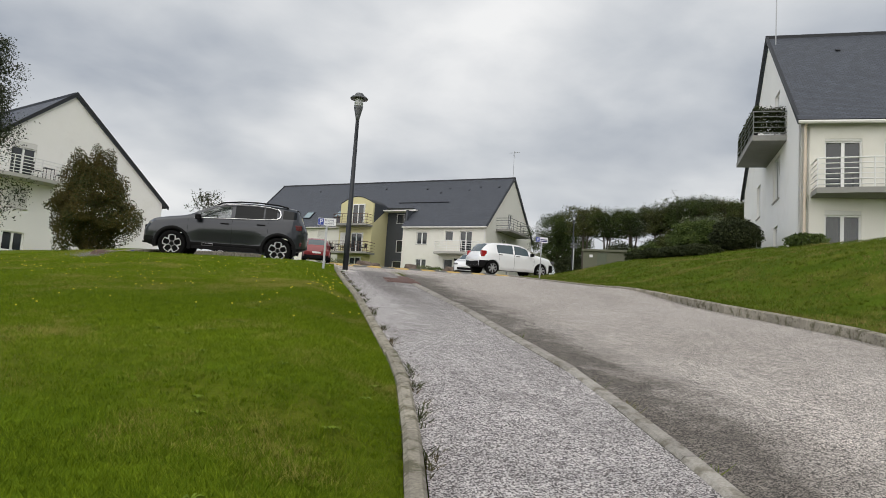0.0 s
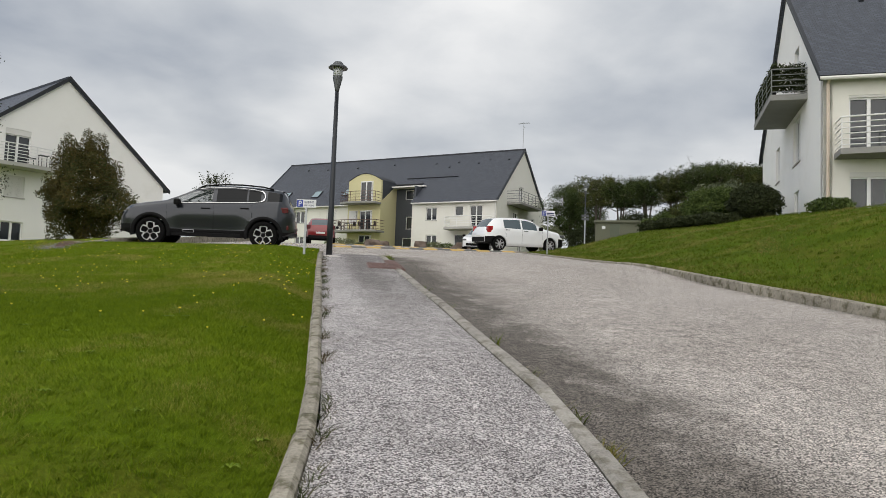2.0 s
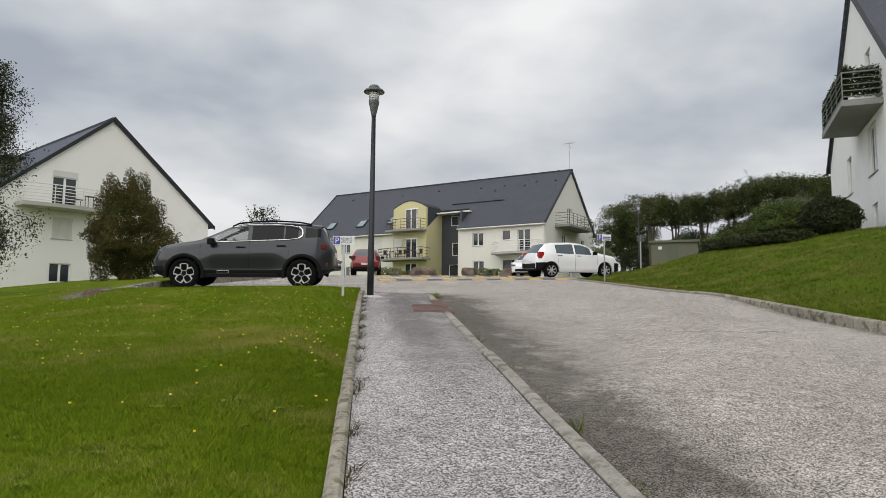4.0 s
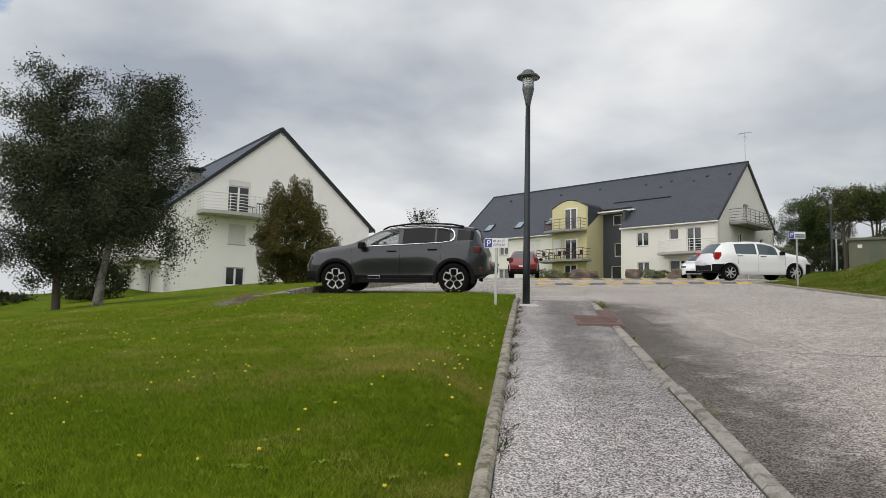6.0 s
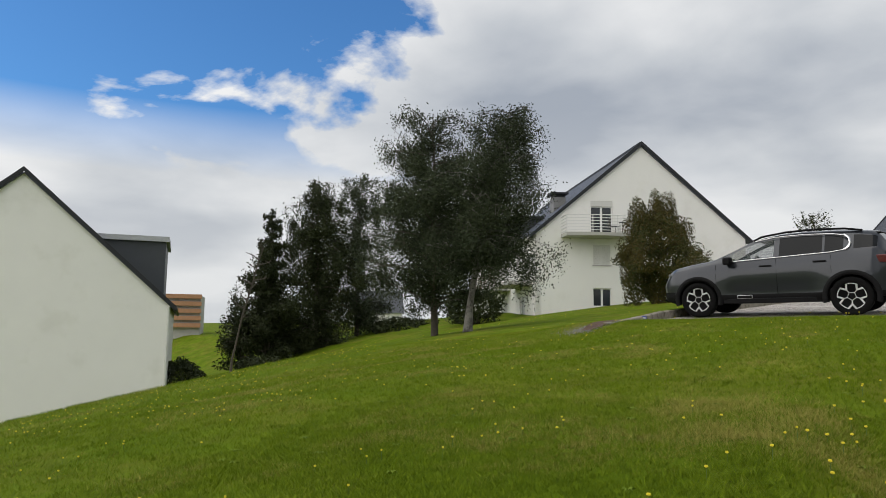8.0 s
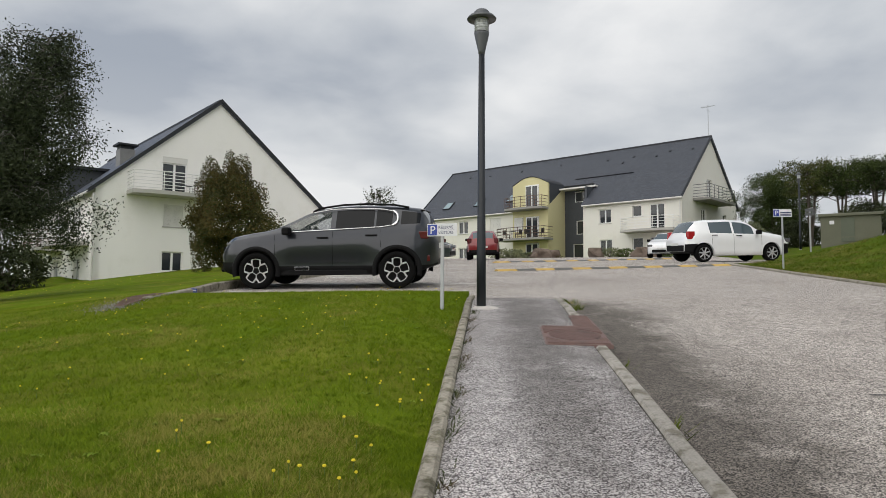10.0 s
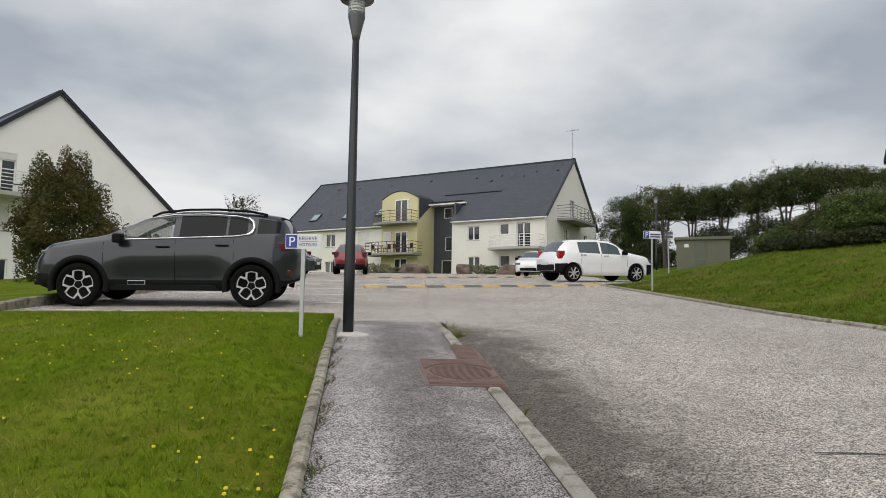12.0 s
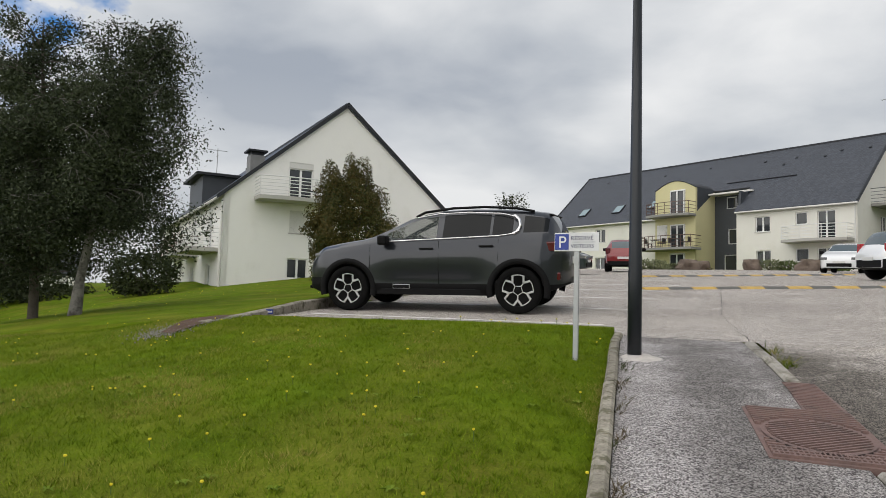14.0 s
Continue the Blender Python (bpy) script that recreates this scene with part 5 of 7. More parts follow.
HATCH = dict(
    length=4.06, width=1.74, wheel=0.31, axles=(0.82, 3.41), rim="plain", clad=False, glass=SKY_REFLECTION_GLASS,
    top=[(0, 0.72), (0.08, 0.82), (0.3, 0.93), (0.95, 1.05), (1.15, 1.12), (1.6, 1.40), (1.9, 1.48), (2.4, 1.515), (3.2, 1.49), (3.62, 1.42), (3.80, 1.25), (3.96, 0.98), (4.06, 0.80)],
    sill=[(0, 0.30), (0.3, 0.24), (0.6, 0.22), (3.5, 0.22), (3.8, 0.30), (4.06, 0.38)],
    belt=[(0, 0.64), (0.3, 0.83), (1.1, 0.92), (3.2, 0.985), (3.6, 1.02), (4.06, 0.76)],
    half=[(0, 0.68), (0.12, 0.82), (0.4, 0.94), (0.9, 1.0), (3.4, 1.0), (3.8, 0.94), (4.06, 0.80)],
    side_windows=((1.48, 2.24), (2.32, 3.16)), screen=(1.14, 1.78), rear_screen=(3.60, 3.92),
    seams=((1.22, 0.35, 0.97), (2.28, 0.32, 1.02), (3.1, 0.62, 1.04)), handles=((2.1, 0.92), (3.02, 0.94)), handle_mat=BLACK,
    mirror=(1.40, 1.03), mirror_mat=BLACK, black=((3.62, 4.06, 0, 3), (0, 0.4, 0, 3)),
    bits=((3.72, 3.965, 0.60, 0.795, 0.80, 1.08, TAIL_BRIGHT, "tail_light"), (0.02, 0.30, 0.52, 0.74, 0.68, 0.82, LAMP_CLEAR, "headlight"),
          (3.94, 4.07, -0.64, 0.64, 0.38, 0.60, BLACK, "bumper_trim"), (4.08, 4.10, -0.26, 0.26, 0.58, 0.68, PLATE, "number_plate"), (-0.02, 0.05, -0.5, 0.5, 0.4, 0.58, BLACK, "grille")))
CITY = dict(HATCH, length=3.75, clad=True, width=1.72, axles=(0.72, 3.10), wheel=0.32,
            top=[(0, 0.78), (0.08, 0.90), (0.3, 1.0), (0.85, 1.10), (1.0, 1.16), (1.45, 1.46), (1.8, 1.56), (2.6, 1.58), (3.2, 1.55), (3.5, 1.44), (3.66, 1.05), (3.75, 0.85)],
            belt=[(0, 0.72), (0.3, 0.92), (1.1, 1.04), (3.0, 1.10), (3.4, 1.12), (3.75, 0.82)],
            sill=[(0, 0.32), (0.3, 0.26), (0.6, 0.24), (3.3, 0.24), (3.6, 0.32), (3.75, 0.40)],
            half=[(0, 0.70), (0.12, 0.84), (0.4, 0.95), (0.9, 1.0), (3.1, 1.0), (3.5, 0.96), (3.75, 0.86)],
            side_windows=((1.35, 2.1), (2.18, 2.95)), screen=(1.0, 1.6), rear_screen=(3.44, 3.62), black=(),
            seams=((1.1, 0.4, 1.02), (2.14, 0.4, 1.08)), handles=((1.96, 0.98), (2.84, 1.0)), mirror=(1.28, 1.1),
            bits=((3.42, 3.72, 0.60, 0.82, 0.86, 1.14, TAIL_RED, "tail_light"), (0.02, 0.30, 0.52, 0.74, 0.74, 0.88, LAMP_CLEAR, "headlight"),
                  (3.72, 3.78, -0.6, 0.6, 0.34, 0.52, BLACK, "bumper_trim"), (3.76, 3.785, -0.26, 0.26, 0.62, 0.73, PLATE, "number_plate")))
SEDAN = dict(HATCH, length=4.4, clad=False, width=1.80, axles=(0.88, 3.52), wheel=0.32,
             top=[(0, 0.66), (0.1, 0.78), (0.4, 0.88), (1.1, 1.00), (1.25, 1.05), (1.8, 1.36), (2.2, 1.44), (2.8, 1.43), (3.4, 1.30), (3.8, 1.10), (4.2, 1.02), (4.36, 0.9), (4.4, 0.8)],
             belt=[(0, 0.62), (0.4, 0.82), (1.2, 0.94), (3.3, 1.0), (3.9, 0.98), (4.4, 0.74)],
             sill=[(0, 0.26), (0.3, 0.22), (0.6, 0.20), (3.8, 0.20), (4.1, 0.28), (4.4, 0.36)],
             half=[(0, 0.70), (0.12, 0.84), (0.5, 0.96), (1.0, 1.0), (3.6, 1.0), (4.1, 0.95), (4.4, 0.84)],
             side_windows=((1.65, 2.4), (2.48, 3.3)), screen=(1.25, 1.95), rear_screen=(3.3, 3.8), black=(),
             seams=((1.35, 0.35, 0.93), (2.44, 0.32, 0.98)), handles=((2.26, 0.9), (3.2, 0.92)), mirror=(1.55, 0.98),
             bits=((4.14, 4.40, 0.55, 0.80, 0.76, 0.92, TAIL_RED, "tail_light"), (-0.01, 0.34, 0.50, 0.78, 0.62, 0.74, LAMP_CLEAR, "headlight"),
                   (-0.03, 0.05, -0.52, 0.52, 0.30, 0.46, BLACK, "grille"), (-0.03, -0.005, -0.26, 0.26, 0.48, 0.57, PLATE, "number_plate")))


def park(name, spec, mat, x, y, heading, label):
    """Stand a car on the road; heading is where its nose points, degrees from +x."""
    a = radians(heading)
    L = spec["length"] / 2
    f, b = (x + L * 0.6 * math.cos(a), y + L * 0.6 * math.sin(a)), (x - L * 0.6 * math.cos(a), y - L * 0.6 * math.sin(a))
    pitch = math.degrees(math.atan2(road_z(f[1]) - road_z(b[1]), 1.2 * L))
    s = (-math.sin(a) * 0.75, math.cos(a) * 0.75)
    roll = math.degrees(math.atan2(road_z(y + s[1]) - road_z(y - s[1]), 1.5))
    m = Matrix.Translation((x, y, road_z(y) + 0.005)) @ pose(0, 0, 0, 0, 0, heading) @ pose(0, 0, 0, roll, -pitch, 0)
    return car(name, m, spec, mat, label)


park("suv", SUV, GREY_PAINT, -4.69, 19.22, 187, "dark grey metallic five-door SUV parked nose to the kerb")
park("hatchback", HATCH, WHITE_PAINT, 4.95, 33.1, 22, "white five-door hatchback with black bumpers, parked by the bank")
park("small_car", CITY, RED_PAINT, -5.93, 44.45, 98, "red small hatchback seen from behind, parked")
park("sedan", SEDAN, TEAL_PAINT, -8.15, 36.3, 0, "dark teal saloon parked beyond the SUV, nose to the lane")
park("parked_car", CITY, WHITE_PAINT, -9.6, 42.5, 150, "white small car parked beside the red one")
park("white_saloon", SEDAN, WHITE_PAINT, 4.2, 48.0, 255, "white car parked behind the hatchback, nose showing")


# ---------------------------------------------------------------- street furniture
LAMP_GREY = material("lamp_grey", (0.10, 0.105, 0.11), 0.45, 0.4, 0.1)
DIFFUSER = glass_mat("lamp_diffuser", (0.62, 0.64, 0.64), 0.2)


def street_lamp(x, y, z, h, label):
    t = thing("street_lamp", pose(x, y, z), label, "street lamp", "street lamps")
    k = h / 4.04
    bm = bmesh.new(); lathe(bm, [(0.062, -0.1), (0.062, 0.75 * k), (0.058, 0.78 * k), (0.040, 3.44 * k)], 20); part("post", bm, POLE, t, smooth=True)
    bm = bmesh.new(); lathe(bm, [(0.040, 3.40 * k), (0.048, 3.45 * k), (0.10, 3.68 * k), (0.102, 3.71 * k)], 20); part("cone", bm, LAMP_GREY, t, smooth=True)
    bm = bmesh.new(); lathe(bm, [(0.088, 3.71 * k), (0.092, 3.90 * k)], 20); part("diffuser", bm, DIFFUSER, t, smooth=True)
    for i in range(5):
        bm = bmesh.new(); lathe(bm, [(0.070, 3.735 * k + 0.034 * i), (0.099, 3.73 * k + 0.034 * i), (0.099, 3.738 * k + 0.034 * i), (0.070, 3.744 * k + 0.034 * i)], 20); part("louvre", bm, GALV, t)
    bm = bmesh.new(); lathe(bm, [(0.08, 3.895 * k), (0.195, 3.885 * k), (0.200, 3.90 * k), (0.17, 3.935 * k), (0.115, 3.955 * k), (0.105, 3.99 * k), (0.075, 4.02 * k), (0.03, 4.036 * k), (0.0001, 4.04 * k)], 24); part("hat", bm, LAMP_GREY, t, smooth=True)
    bm = bmesh.new(); lathe(bm, [(0.075, 0.0), (0.075, 0.02), (0.064, 0.025)], 16); part("collar", bm, CONCRETE, t)
    return t


street_lamp(-0.995, 14.92, rise(14.92) + 0.0, 4.04, "slim black lamp post with a round hat-shaped grey lantern")
street_lamp(11.59, 49.86, land(11.59, 49.86), 4.5, "distant slim black lamp post with a hat-shaped lantern")



def footing(x, y):
    """Patch of pale mortar round the foot of the lamp post, uneven at its edge."""
    bm = bmesh.new()
    hub = bm.verts.new((x, y, rise(y) + 0.03))
    ring, rim = [], []
    for i in range(40):
        a = 2 * math.pi * i / 40
        r = 0.17 + 0.09 * noise.noise((math.cos(a) * 1.7, math.sin(a) * 1.7, 4)) + 0.02 * noise.noise((math.cos(a) * 7, math.sin(a) * 7, 1))
        px, py = x + 0.03 + r * math.cos(a), y - 0.04 + 1.25 * r * math.sin(a)
        ring.append(bm.verts.new((x + (px - x) * 0.7, y + (py - y) * 0.7, rise(y + (py - y) * 0.7) + 0.021)))
        rim.append(bm.verts.new((px, py, rise(py) + 0.004)))
    for i in range(40):
        j = (i + 1) % 40
        bm.faces.new((hub, ring[i], ring[j])); bm.faces.new((ring[i], rim[i], rim[j], ring[j]))
    p = new("post_footing", mesh_of("post_footing", bm, material("pale_mortar", (0.52, 0.485, 0.45), 0.95, 0, 0.25, 9, 70, 0.6, 80), True))
    tagged(p, "patch of pale mortar round the lamp post's foot", "footing", kind="structure")


footing(-0.995, 14.92)

SIGN_WHITE = material("sign_white", (0.72, 0.72, 0.74), 0.45, 0, 0.03)
SIGN_BLUE = material("sign_blue", (0.025, 0.05, 0.30), 0.4, 0, 0.05)
SIGN_INK = material("sign_ink", (0.02, 0.025, 0.10), 0.5, 0, 0.03)


def lettering(name, text, size, m, mat, parent, align="LEFT"):
    cu = bpy.data.curves.new(name, "FONT")
    cu.body, cu.size, cu.extrude, cu.align_x = text, size, 0.0008, align
    cu.materials.append(mat)
    ob = new(name, cu)
    ob.parent = parent
    ob.matrix_local = m
    return ob


def parking_sign(x, y, z, h, k, turn, words, label):
    t = thing("parking_sign", pose(x, y, z, 0, 0, turn), label, "sign", "parking signs")
    part("post", boxes((-0.022, 0.022, -0.012, 0.014, -0.2, h - 0.02), bevel=0.005), GALV, t)
    w, g = 0.40 * k, 0.165 * k
    p = part("plate", boxes((-w / 2, w / 2, -0.022, -0.014, h - g, h), bevel=0.003), SIGN_WHITE, t)
    part("blue_panel", boxes((-w / 2 + 0.006, -w / 2 + 0.131 * k, -0.026, -0.0225, h - g + 0.012, h - 0.012)), SIGN_BLUE, p)
    face = lambda a, b: pose(a, -0.0275, b, 90, 0, 0)
    lettering("letter", "P", 0.15 * k, face(-w / 2 + 0.035 * k, h - g + 0.03 * k), SIGN_WHITE, p)
    if words:
        a = face(-w / 2 + 0.15 * k, h - 0.068 * k); a.translation.y = -0.0235
        lettering("word", "RÉSERVÉ", 0.052, a, SIGN_INK, p)
        a = face(-w / 2 + 0.15 * k, h - 0.135 * k); a.translation.y = -0.0235
        lettering("word", "VISITEURS", 0.045, a, SIGN_INK, p)
        part("rule", boxes((-w / 2 + 0.16, w / 2 - 0.03, -0.0245, -0.0225, h - 0.084, h - 0.081)), SIGN_INK, p)
    else:
        for q in (0.06, 0.11):
            part("line_of_words", boxes((-w / 2 + 0.155 * k, w / 2 - 0.02, -0.0245, -0.0225, h - q * k - 0.03 * k, h - q * k)), SIGN_INK, p)
    return t


parking_sign(-1.405, 14.40, 1.325, 0.985, 0.97, -3, True, "small white and blue visitor parking sign on a galvanised post")
parking_sign(5.15, 25.7, land(5.15, 25.7) - 0.02, 1.60, 1.2, 12, False, "small white and blue parking sign on the grass bank")

# manhole cover and its side plate, cast iron worn to rust
RUST = material("cast_iron_rust", (0.185, 0.118, 0.105), 0.75, 0.1, 0.25, 6, 60, second=(0.145, 0.10, 0.09), second_at=0.55, second_scale=5)


def manhole():
    ax = Vector((0.521, 0.109, 0)).normalized()
    ang = math.degrees(math.atan2(ax.y, ax.x))
    slope = math.degrees(math.atan2(rise(13.5) - rise(12.3), 1.2))
    o = Vector((0.05, 12.42, rise(12.42) + 0.002))
    m = Matrix.Translation(o) @ pose(0, 0, 0, 0, 0, -2.5) @ pose(0, 0, 0, slope, 0, 0)
    c = thing("manhole_cover", m, "rusty ribbed cast iron manhole cover with a round lid", "manhole cover")
    W, D = 0.62, 1.02
    sh = -0.19

    def P(x, y):
        return x + sh * y / D, y
    bm = bmesh.new()
    prism(bm, [P(0, 0), P(W, 0), P(W, D), P(0, D)], -0.03, 0.006)
    part("frame", bm, RUST, c)
    n = 22
    bm = bmesh.new()
    cx, cy, rx, ry = W * 0.5, D * 0.45, W * 0.42, D * 0.30
    for i in range(n):
        y = 0.03 + (D - 0.06) * i / (n - 1)
        u = (y - cy) / (ry * 1.12)
        cut = rx * 1.12 * math.sqrt(1 - u * u) if abs(u) < 1 else 0
        spans = [(0.02, cx - cut), (cx + cut, W - 0.02)] if cut else [(0.02, W - 0.02)]
        for a, b in spans:
            if b - a > 0.02:
                prism(bm, [P(a, y - 0.009), P(b, y - 0.009), P(b, y + 0.009), P(a, y + 0.009)], 0.006, 0.022)
    for i in range(24):
        x = 0.03 + (W - 0.06) * i / 23
        prism(bm, [P(x - 0.004, 0.03), P(x + 0.004, 0.03), P(x + 0.004, 0.15), P(x - 0.004, 0.15)], 0.006, 0.021)
    part("rib", bm, RUST, c)["kind"] = "stuff"
    bm = bmesh.new()
    seg = 36
    for r0, r1, z1 in ((0.0, 1.0, 0.008), (0.95, 1.06, 0.016)):
        for i in range(seg):
            a, b = 2 * math.pi * i / seg, 2 * math.pi * (i + 1) / seg
            q = [P(cx + rx * r * math.cos(t), cy + ry * r * math.sin(t)) for r, t in ((r0, a), (r1, a), (r1, b), (r0, b))]
            if r0 == 0: q = q[1:]
            vs = [bm.verts.new((*p, z1)) for p in q]
            bm.faces.new(vs)
    for i in range(17):
        u = -0.9 + 1.8 * i / 16
        hw = math.sqrt(1 - u * u) * 0.94
        ca, sa = math.cos(0.55), math.sin(0.55)
        spin = lambda p, q: P(cx + rx * (p * ca - q * sa), cy + ry * (p * sa + q * ca))
        prism(bm, [spin(-hw, u - 0.022), spin(hw, u - 0.022), spin(hw, u + 0.022), spin(-hw, u + 0.022)], 0.008, 0.022)
    part("lid", bm, RUST, c)["kind"] = "stuff"
    bm = bmesh.new()
    prism(bm, [P(W - 0.26, D), P(W, D), P(W - 0.02, D + 0.85), P(W - 0.22, D + 0.85)], -0.03, 0.006)
    for i in range(18):
        y = D + 0.03 + 0.045 * i
        prism(bm, [P(W - 0.24, y), P(W - 0.03, y), P(W - 0.03, y + 0.018), P(W - 0.24, y + 0.018)], 0.006, 0.013)
    part("side_plate", bm, RUST, c)["kind"] = "stuff"


manhole()

# speed bumps: rubber blocks, yellow and black in turn
BUMP_YELLOW = material("bump_yellow", (0.55, 0.36, 0.08), 0.7, 0, 0.2, 5, 50, second=(0.30, 0.22, 0.10), second_at=0.6, second_scale=6)
BUMP_BLACK = material("bump_black", (0.11, 0.108, 0.10), 0.8, 0, 0.25, 5, 50)


def bump(a, b, n, w, label):
    t = thing("speed_bump", Matrix(), label, "speed bump", "speed bumps")
    a, b = Vector(a), Vector(b)
    d = (b - a) / n
    nrm = Vector((-d.y, d.x)).normalized()
    for i in range(n):
        bm = bmesh.new()
        p, q = a + d * (i + 0.01), a + d * (i + 0.99)
        prof = [(-w / 2, -0.03), (-w / 2, 0.008), (-w / 4, 0.042), (0, 0.052), (w / 4, 0.042), (w / 2, 0.008), (w / 2, -0.03)]
        r1 = [bm.verts.new((*(p + nrm * o), road_z((p + nrm * o).y) + h)) for o, h in prof]
        r2 = [bm.verts.new((*(q + nrm * o), road_z((q + nrm * o).y) + h)) for o, h in prof]
        for j in range(6):
            bm.faces.new((r1[j], r1[j + 1], r2[j + 1], r2[j]))
        bm.faces.new(r1[::-1]); bm.faces.new(r2)
        part("block", bm, BUMP_YELLOW if i % 2 == 0 else BUMP_BLACK, t)


bump((-2.4, 25.6), (4.25, 28.7), 13, 0.42, "yellow and black rubber speed bump across the drive")
bump((-3.6, 33.4), (3.6, 41.0), 17, 0.42, "second yellow and black speed bump farther up the drive")

# bay markings and the kerb at the bays' head
marks = thing("bay_markings", Matrix(), "worn white painted parking bay lines on asphalt", "road marking", kind="structure")
for y in (17.42, 19.95, 22.45, 24.95, 27.45, 29.95):
    rows = [[(x, yy, road_z(yy) + 0.004) for x in (-6.1, -4.5, -3.0, -1.75)] for yy in (y - 0.05, y + 0.05)]
    ln = sheet("bay_line", rows, ROADPAINT); ln.parent = marks


def bay_kerb():
    run = thing("kerb_parking", Matrix(), "low weathered concrete kerb at the head of the parking bays", "kerb", kind="structure")
    pts = [(-6.36, 15.3), (-6.42, 16.0), (-6.5, 16.8), (-6.6, 17.7), (-6.7, 18.6)] + [(-6.75 - 0.012 * i, 19.6 + i) for i in range(14)]
    for (ax, ay), (bx, by) in zip(pts, pts[1:]):
        d = Vector((bx - ax, by - ay, 0)).normalized(); n = Vector((d.y, -d.x, 0))
        bm = bmesh.new()
        for px, py, s in ((ax, ay, 0.006), (bx, by, -0.006)):
            for o, up in ((0, -0.25), (0, 0.06), (0.02, 0.075), (0.12, 0.075), (0.14, 0.06), (0.14, -0.25)):
                q = Vector((px, py, 0)) + d * s + n * o
                bm.verts.new((q.x, q.y, max(rise(py), land(px - 0.25, py) - 0.06) + up))
        bm.verts.ensure_lookup_table(); v = bm.verts
        for i in range(5):
            bm.faces.new((v[i], v[i + 1], v[i + 7], v[i + 6]))
        bm.faces.new(v[0:6]); bm.faces.new(v[6:12][::-1])
        part("kerb_stone", bm, KERB_OLD, run)


bay_kerb()


def kerb_end():
    """Bare brown soil, loose gravel and a small blue marker where the bays' kerb runs out into the lawn."""
    soil = material("bare_soil", (0.085, 0.048, 0.032), 0.95, 0, 0.4, 8, 60, 0.8, 60)
    rows = []
    for i in range(9):
        k = i / 8
        y = 14.85 + 1.25 * k
        x, w = -6.42 - 0.02 * k, 0.16 * math.sin(math.pi * (0.12 + 0.85 * k)) + 0.02
        rows.append([(x - w + 2 * w * j / 4, y + 0.03 * noise.noise((x, y * 4, j)), land(x - 0.1, y) + 0.028 + 0.012 * noise.noise((j * 1.7, y * 5, 2))) for j in range(5)])
    tagged(sheet("bare_soil", rows, soil), "bare brown soil at the end of the parking kerb", "soil", kind="structure")
    g = np.random.default_rng(61)
    bm = bmesh.new()
    for _ in range(420):
        x, y = -6.55 + g.normal() * 0.17, 14.92 + g.normal() * 0.16
        if g.uniform() < 0.12:
            x, y = -6.2 + g.normal() * 0.05, g.uniform(15.1, 16.1)
        r = g.uniform(0.006, 0.014)
        m = pose(x, y, land(float(x), float(y)) + 0.012 + r * 0.4, *(g.uniform(0, 180, 3))) @ Matrix.Diagonal((1, g.uniform(0.6, 1), g.uniform(0.5, 0.8), 1))
        bmesh.ops.create_icosphere(bm, subdivisions=1, radius=r, matrix=m)
    st = new("gravel", mesh_of("gravel", bm, material("grey_gravel", (0.24, 0.225, 0.21), 0.9, 0, 0.4, 40, 90)))
    tagged(st, "loose grey gravel lying in the lawn by the kerb", "gravel", kind="stuff")
    z = max(rise(16.75), land(-6.75, 16.75) - 0.06)
    t = thing("kerb_marker", pose(-6.35, 16.72, z + 0.035, 0, 0, 84), "small blue marker plate fixed to the parking kerb", "marker")
    part("plate", boxes((-0.07, 0.07, -0.006, 0.004, -0.035, 0.035), bevel=0.002), SIGN_BLUE, t)
    part("bar", boxes((-0.045, 0.045, -0.009, -0.0065, -0.012, 0.012)), SIGN_WHITE, t)


kerb_end()


# the electricity kiosk on the bank
def kiosk():
    G = material("kiosk_green", (0.125, 0.128, 0.088), 0.7, 0, 0.12, 2, 30)
    z = land(11.9, 42.5)
    t = thing("electricity_kiosk", pose(10.75, 42.84, z + 0.1, 0, 0, -17), "flat-roofed green-grey electricity kiosk on the grass", "kiosk")
    part("body", boxes((0, 2.5, 0, 2.4, -0.8, 1.22)), G, t)
    part("roof", boxes((-0.10, 2.60, -0.12, 2.5, 1.22, 1.36), bevel=0.02), G, t)
    d = part("door", boxes((0.85, 1.42, -0.03, 0.0, 0.0, 1.15), bevel=0.008), material("kiosk_door", (0.10, 0.115, 0.08), 0.6, 0, 0.1), t)
    part("mid_rail", boxes((0.85, 1.42, -0.045, -0.03, 0.20, 0.24)), G, d)
    part("notice", boxes((0.38, 0.58, -0.015, 0.0, 0.85, 1.02)), SIGN_WHITE, t)
    t2 = thing("street_sign", pose(9.35, 39.25, land(9.35, 39.25)), "small dark street sign on a thin post", "sign")
    part("post", boxes((-0.03, 0.03, -0.02, 0.02, -0.2, 1.9)), GALV, t2)
    part("plate", boxes((-0.2, 0.2, -0.03, -0.02, 1.75, 1.88)), LAMP_GREY, t2)
    part("plate", boxes((-0.2, 0.2, -0.03, -0.02, 1.58, 1.71)), LAMP_GREY, t2)


kiosk()

# balcony furniture and planting troughs on the bank house and bay


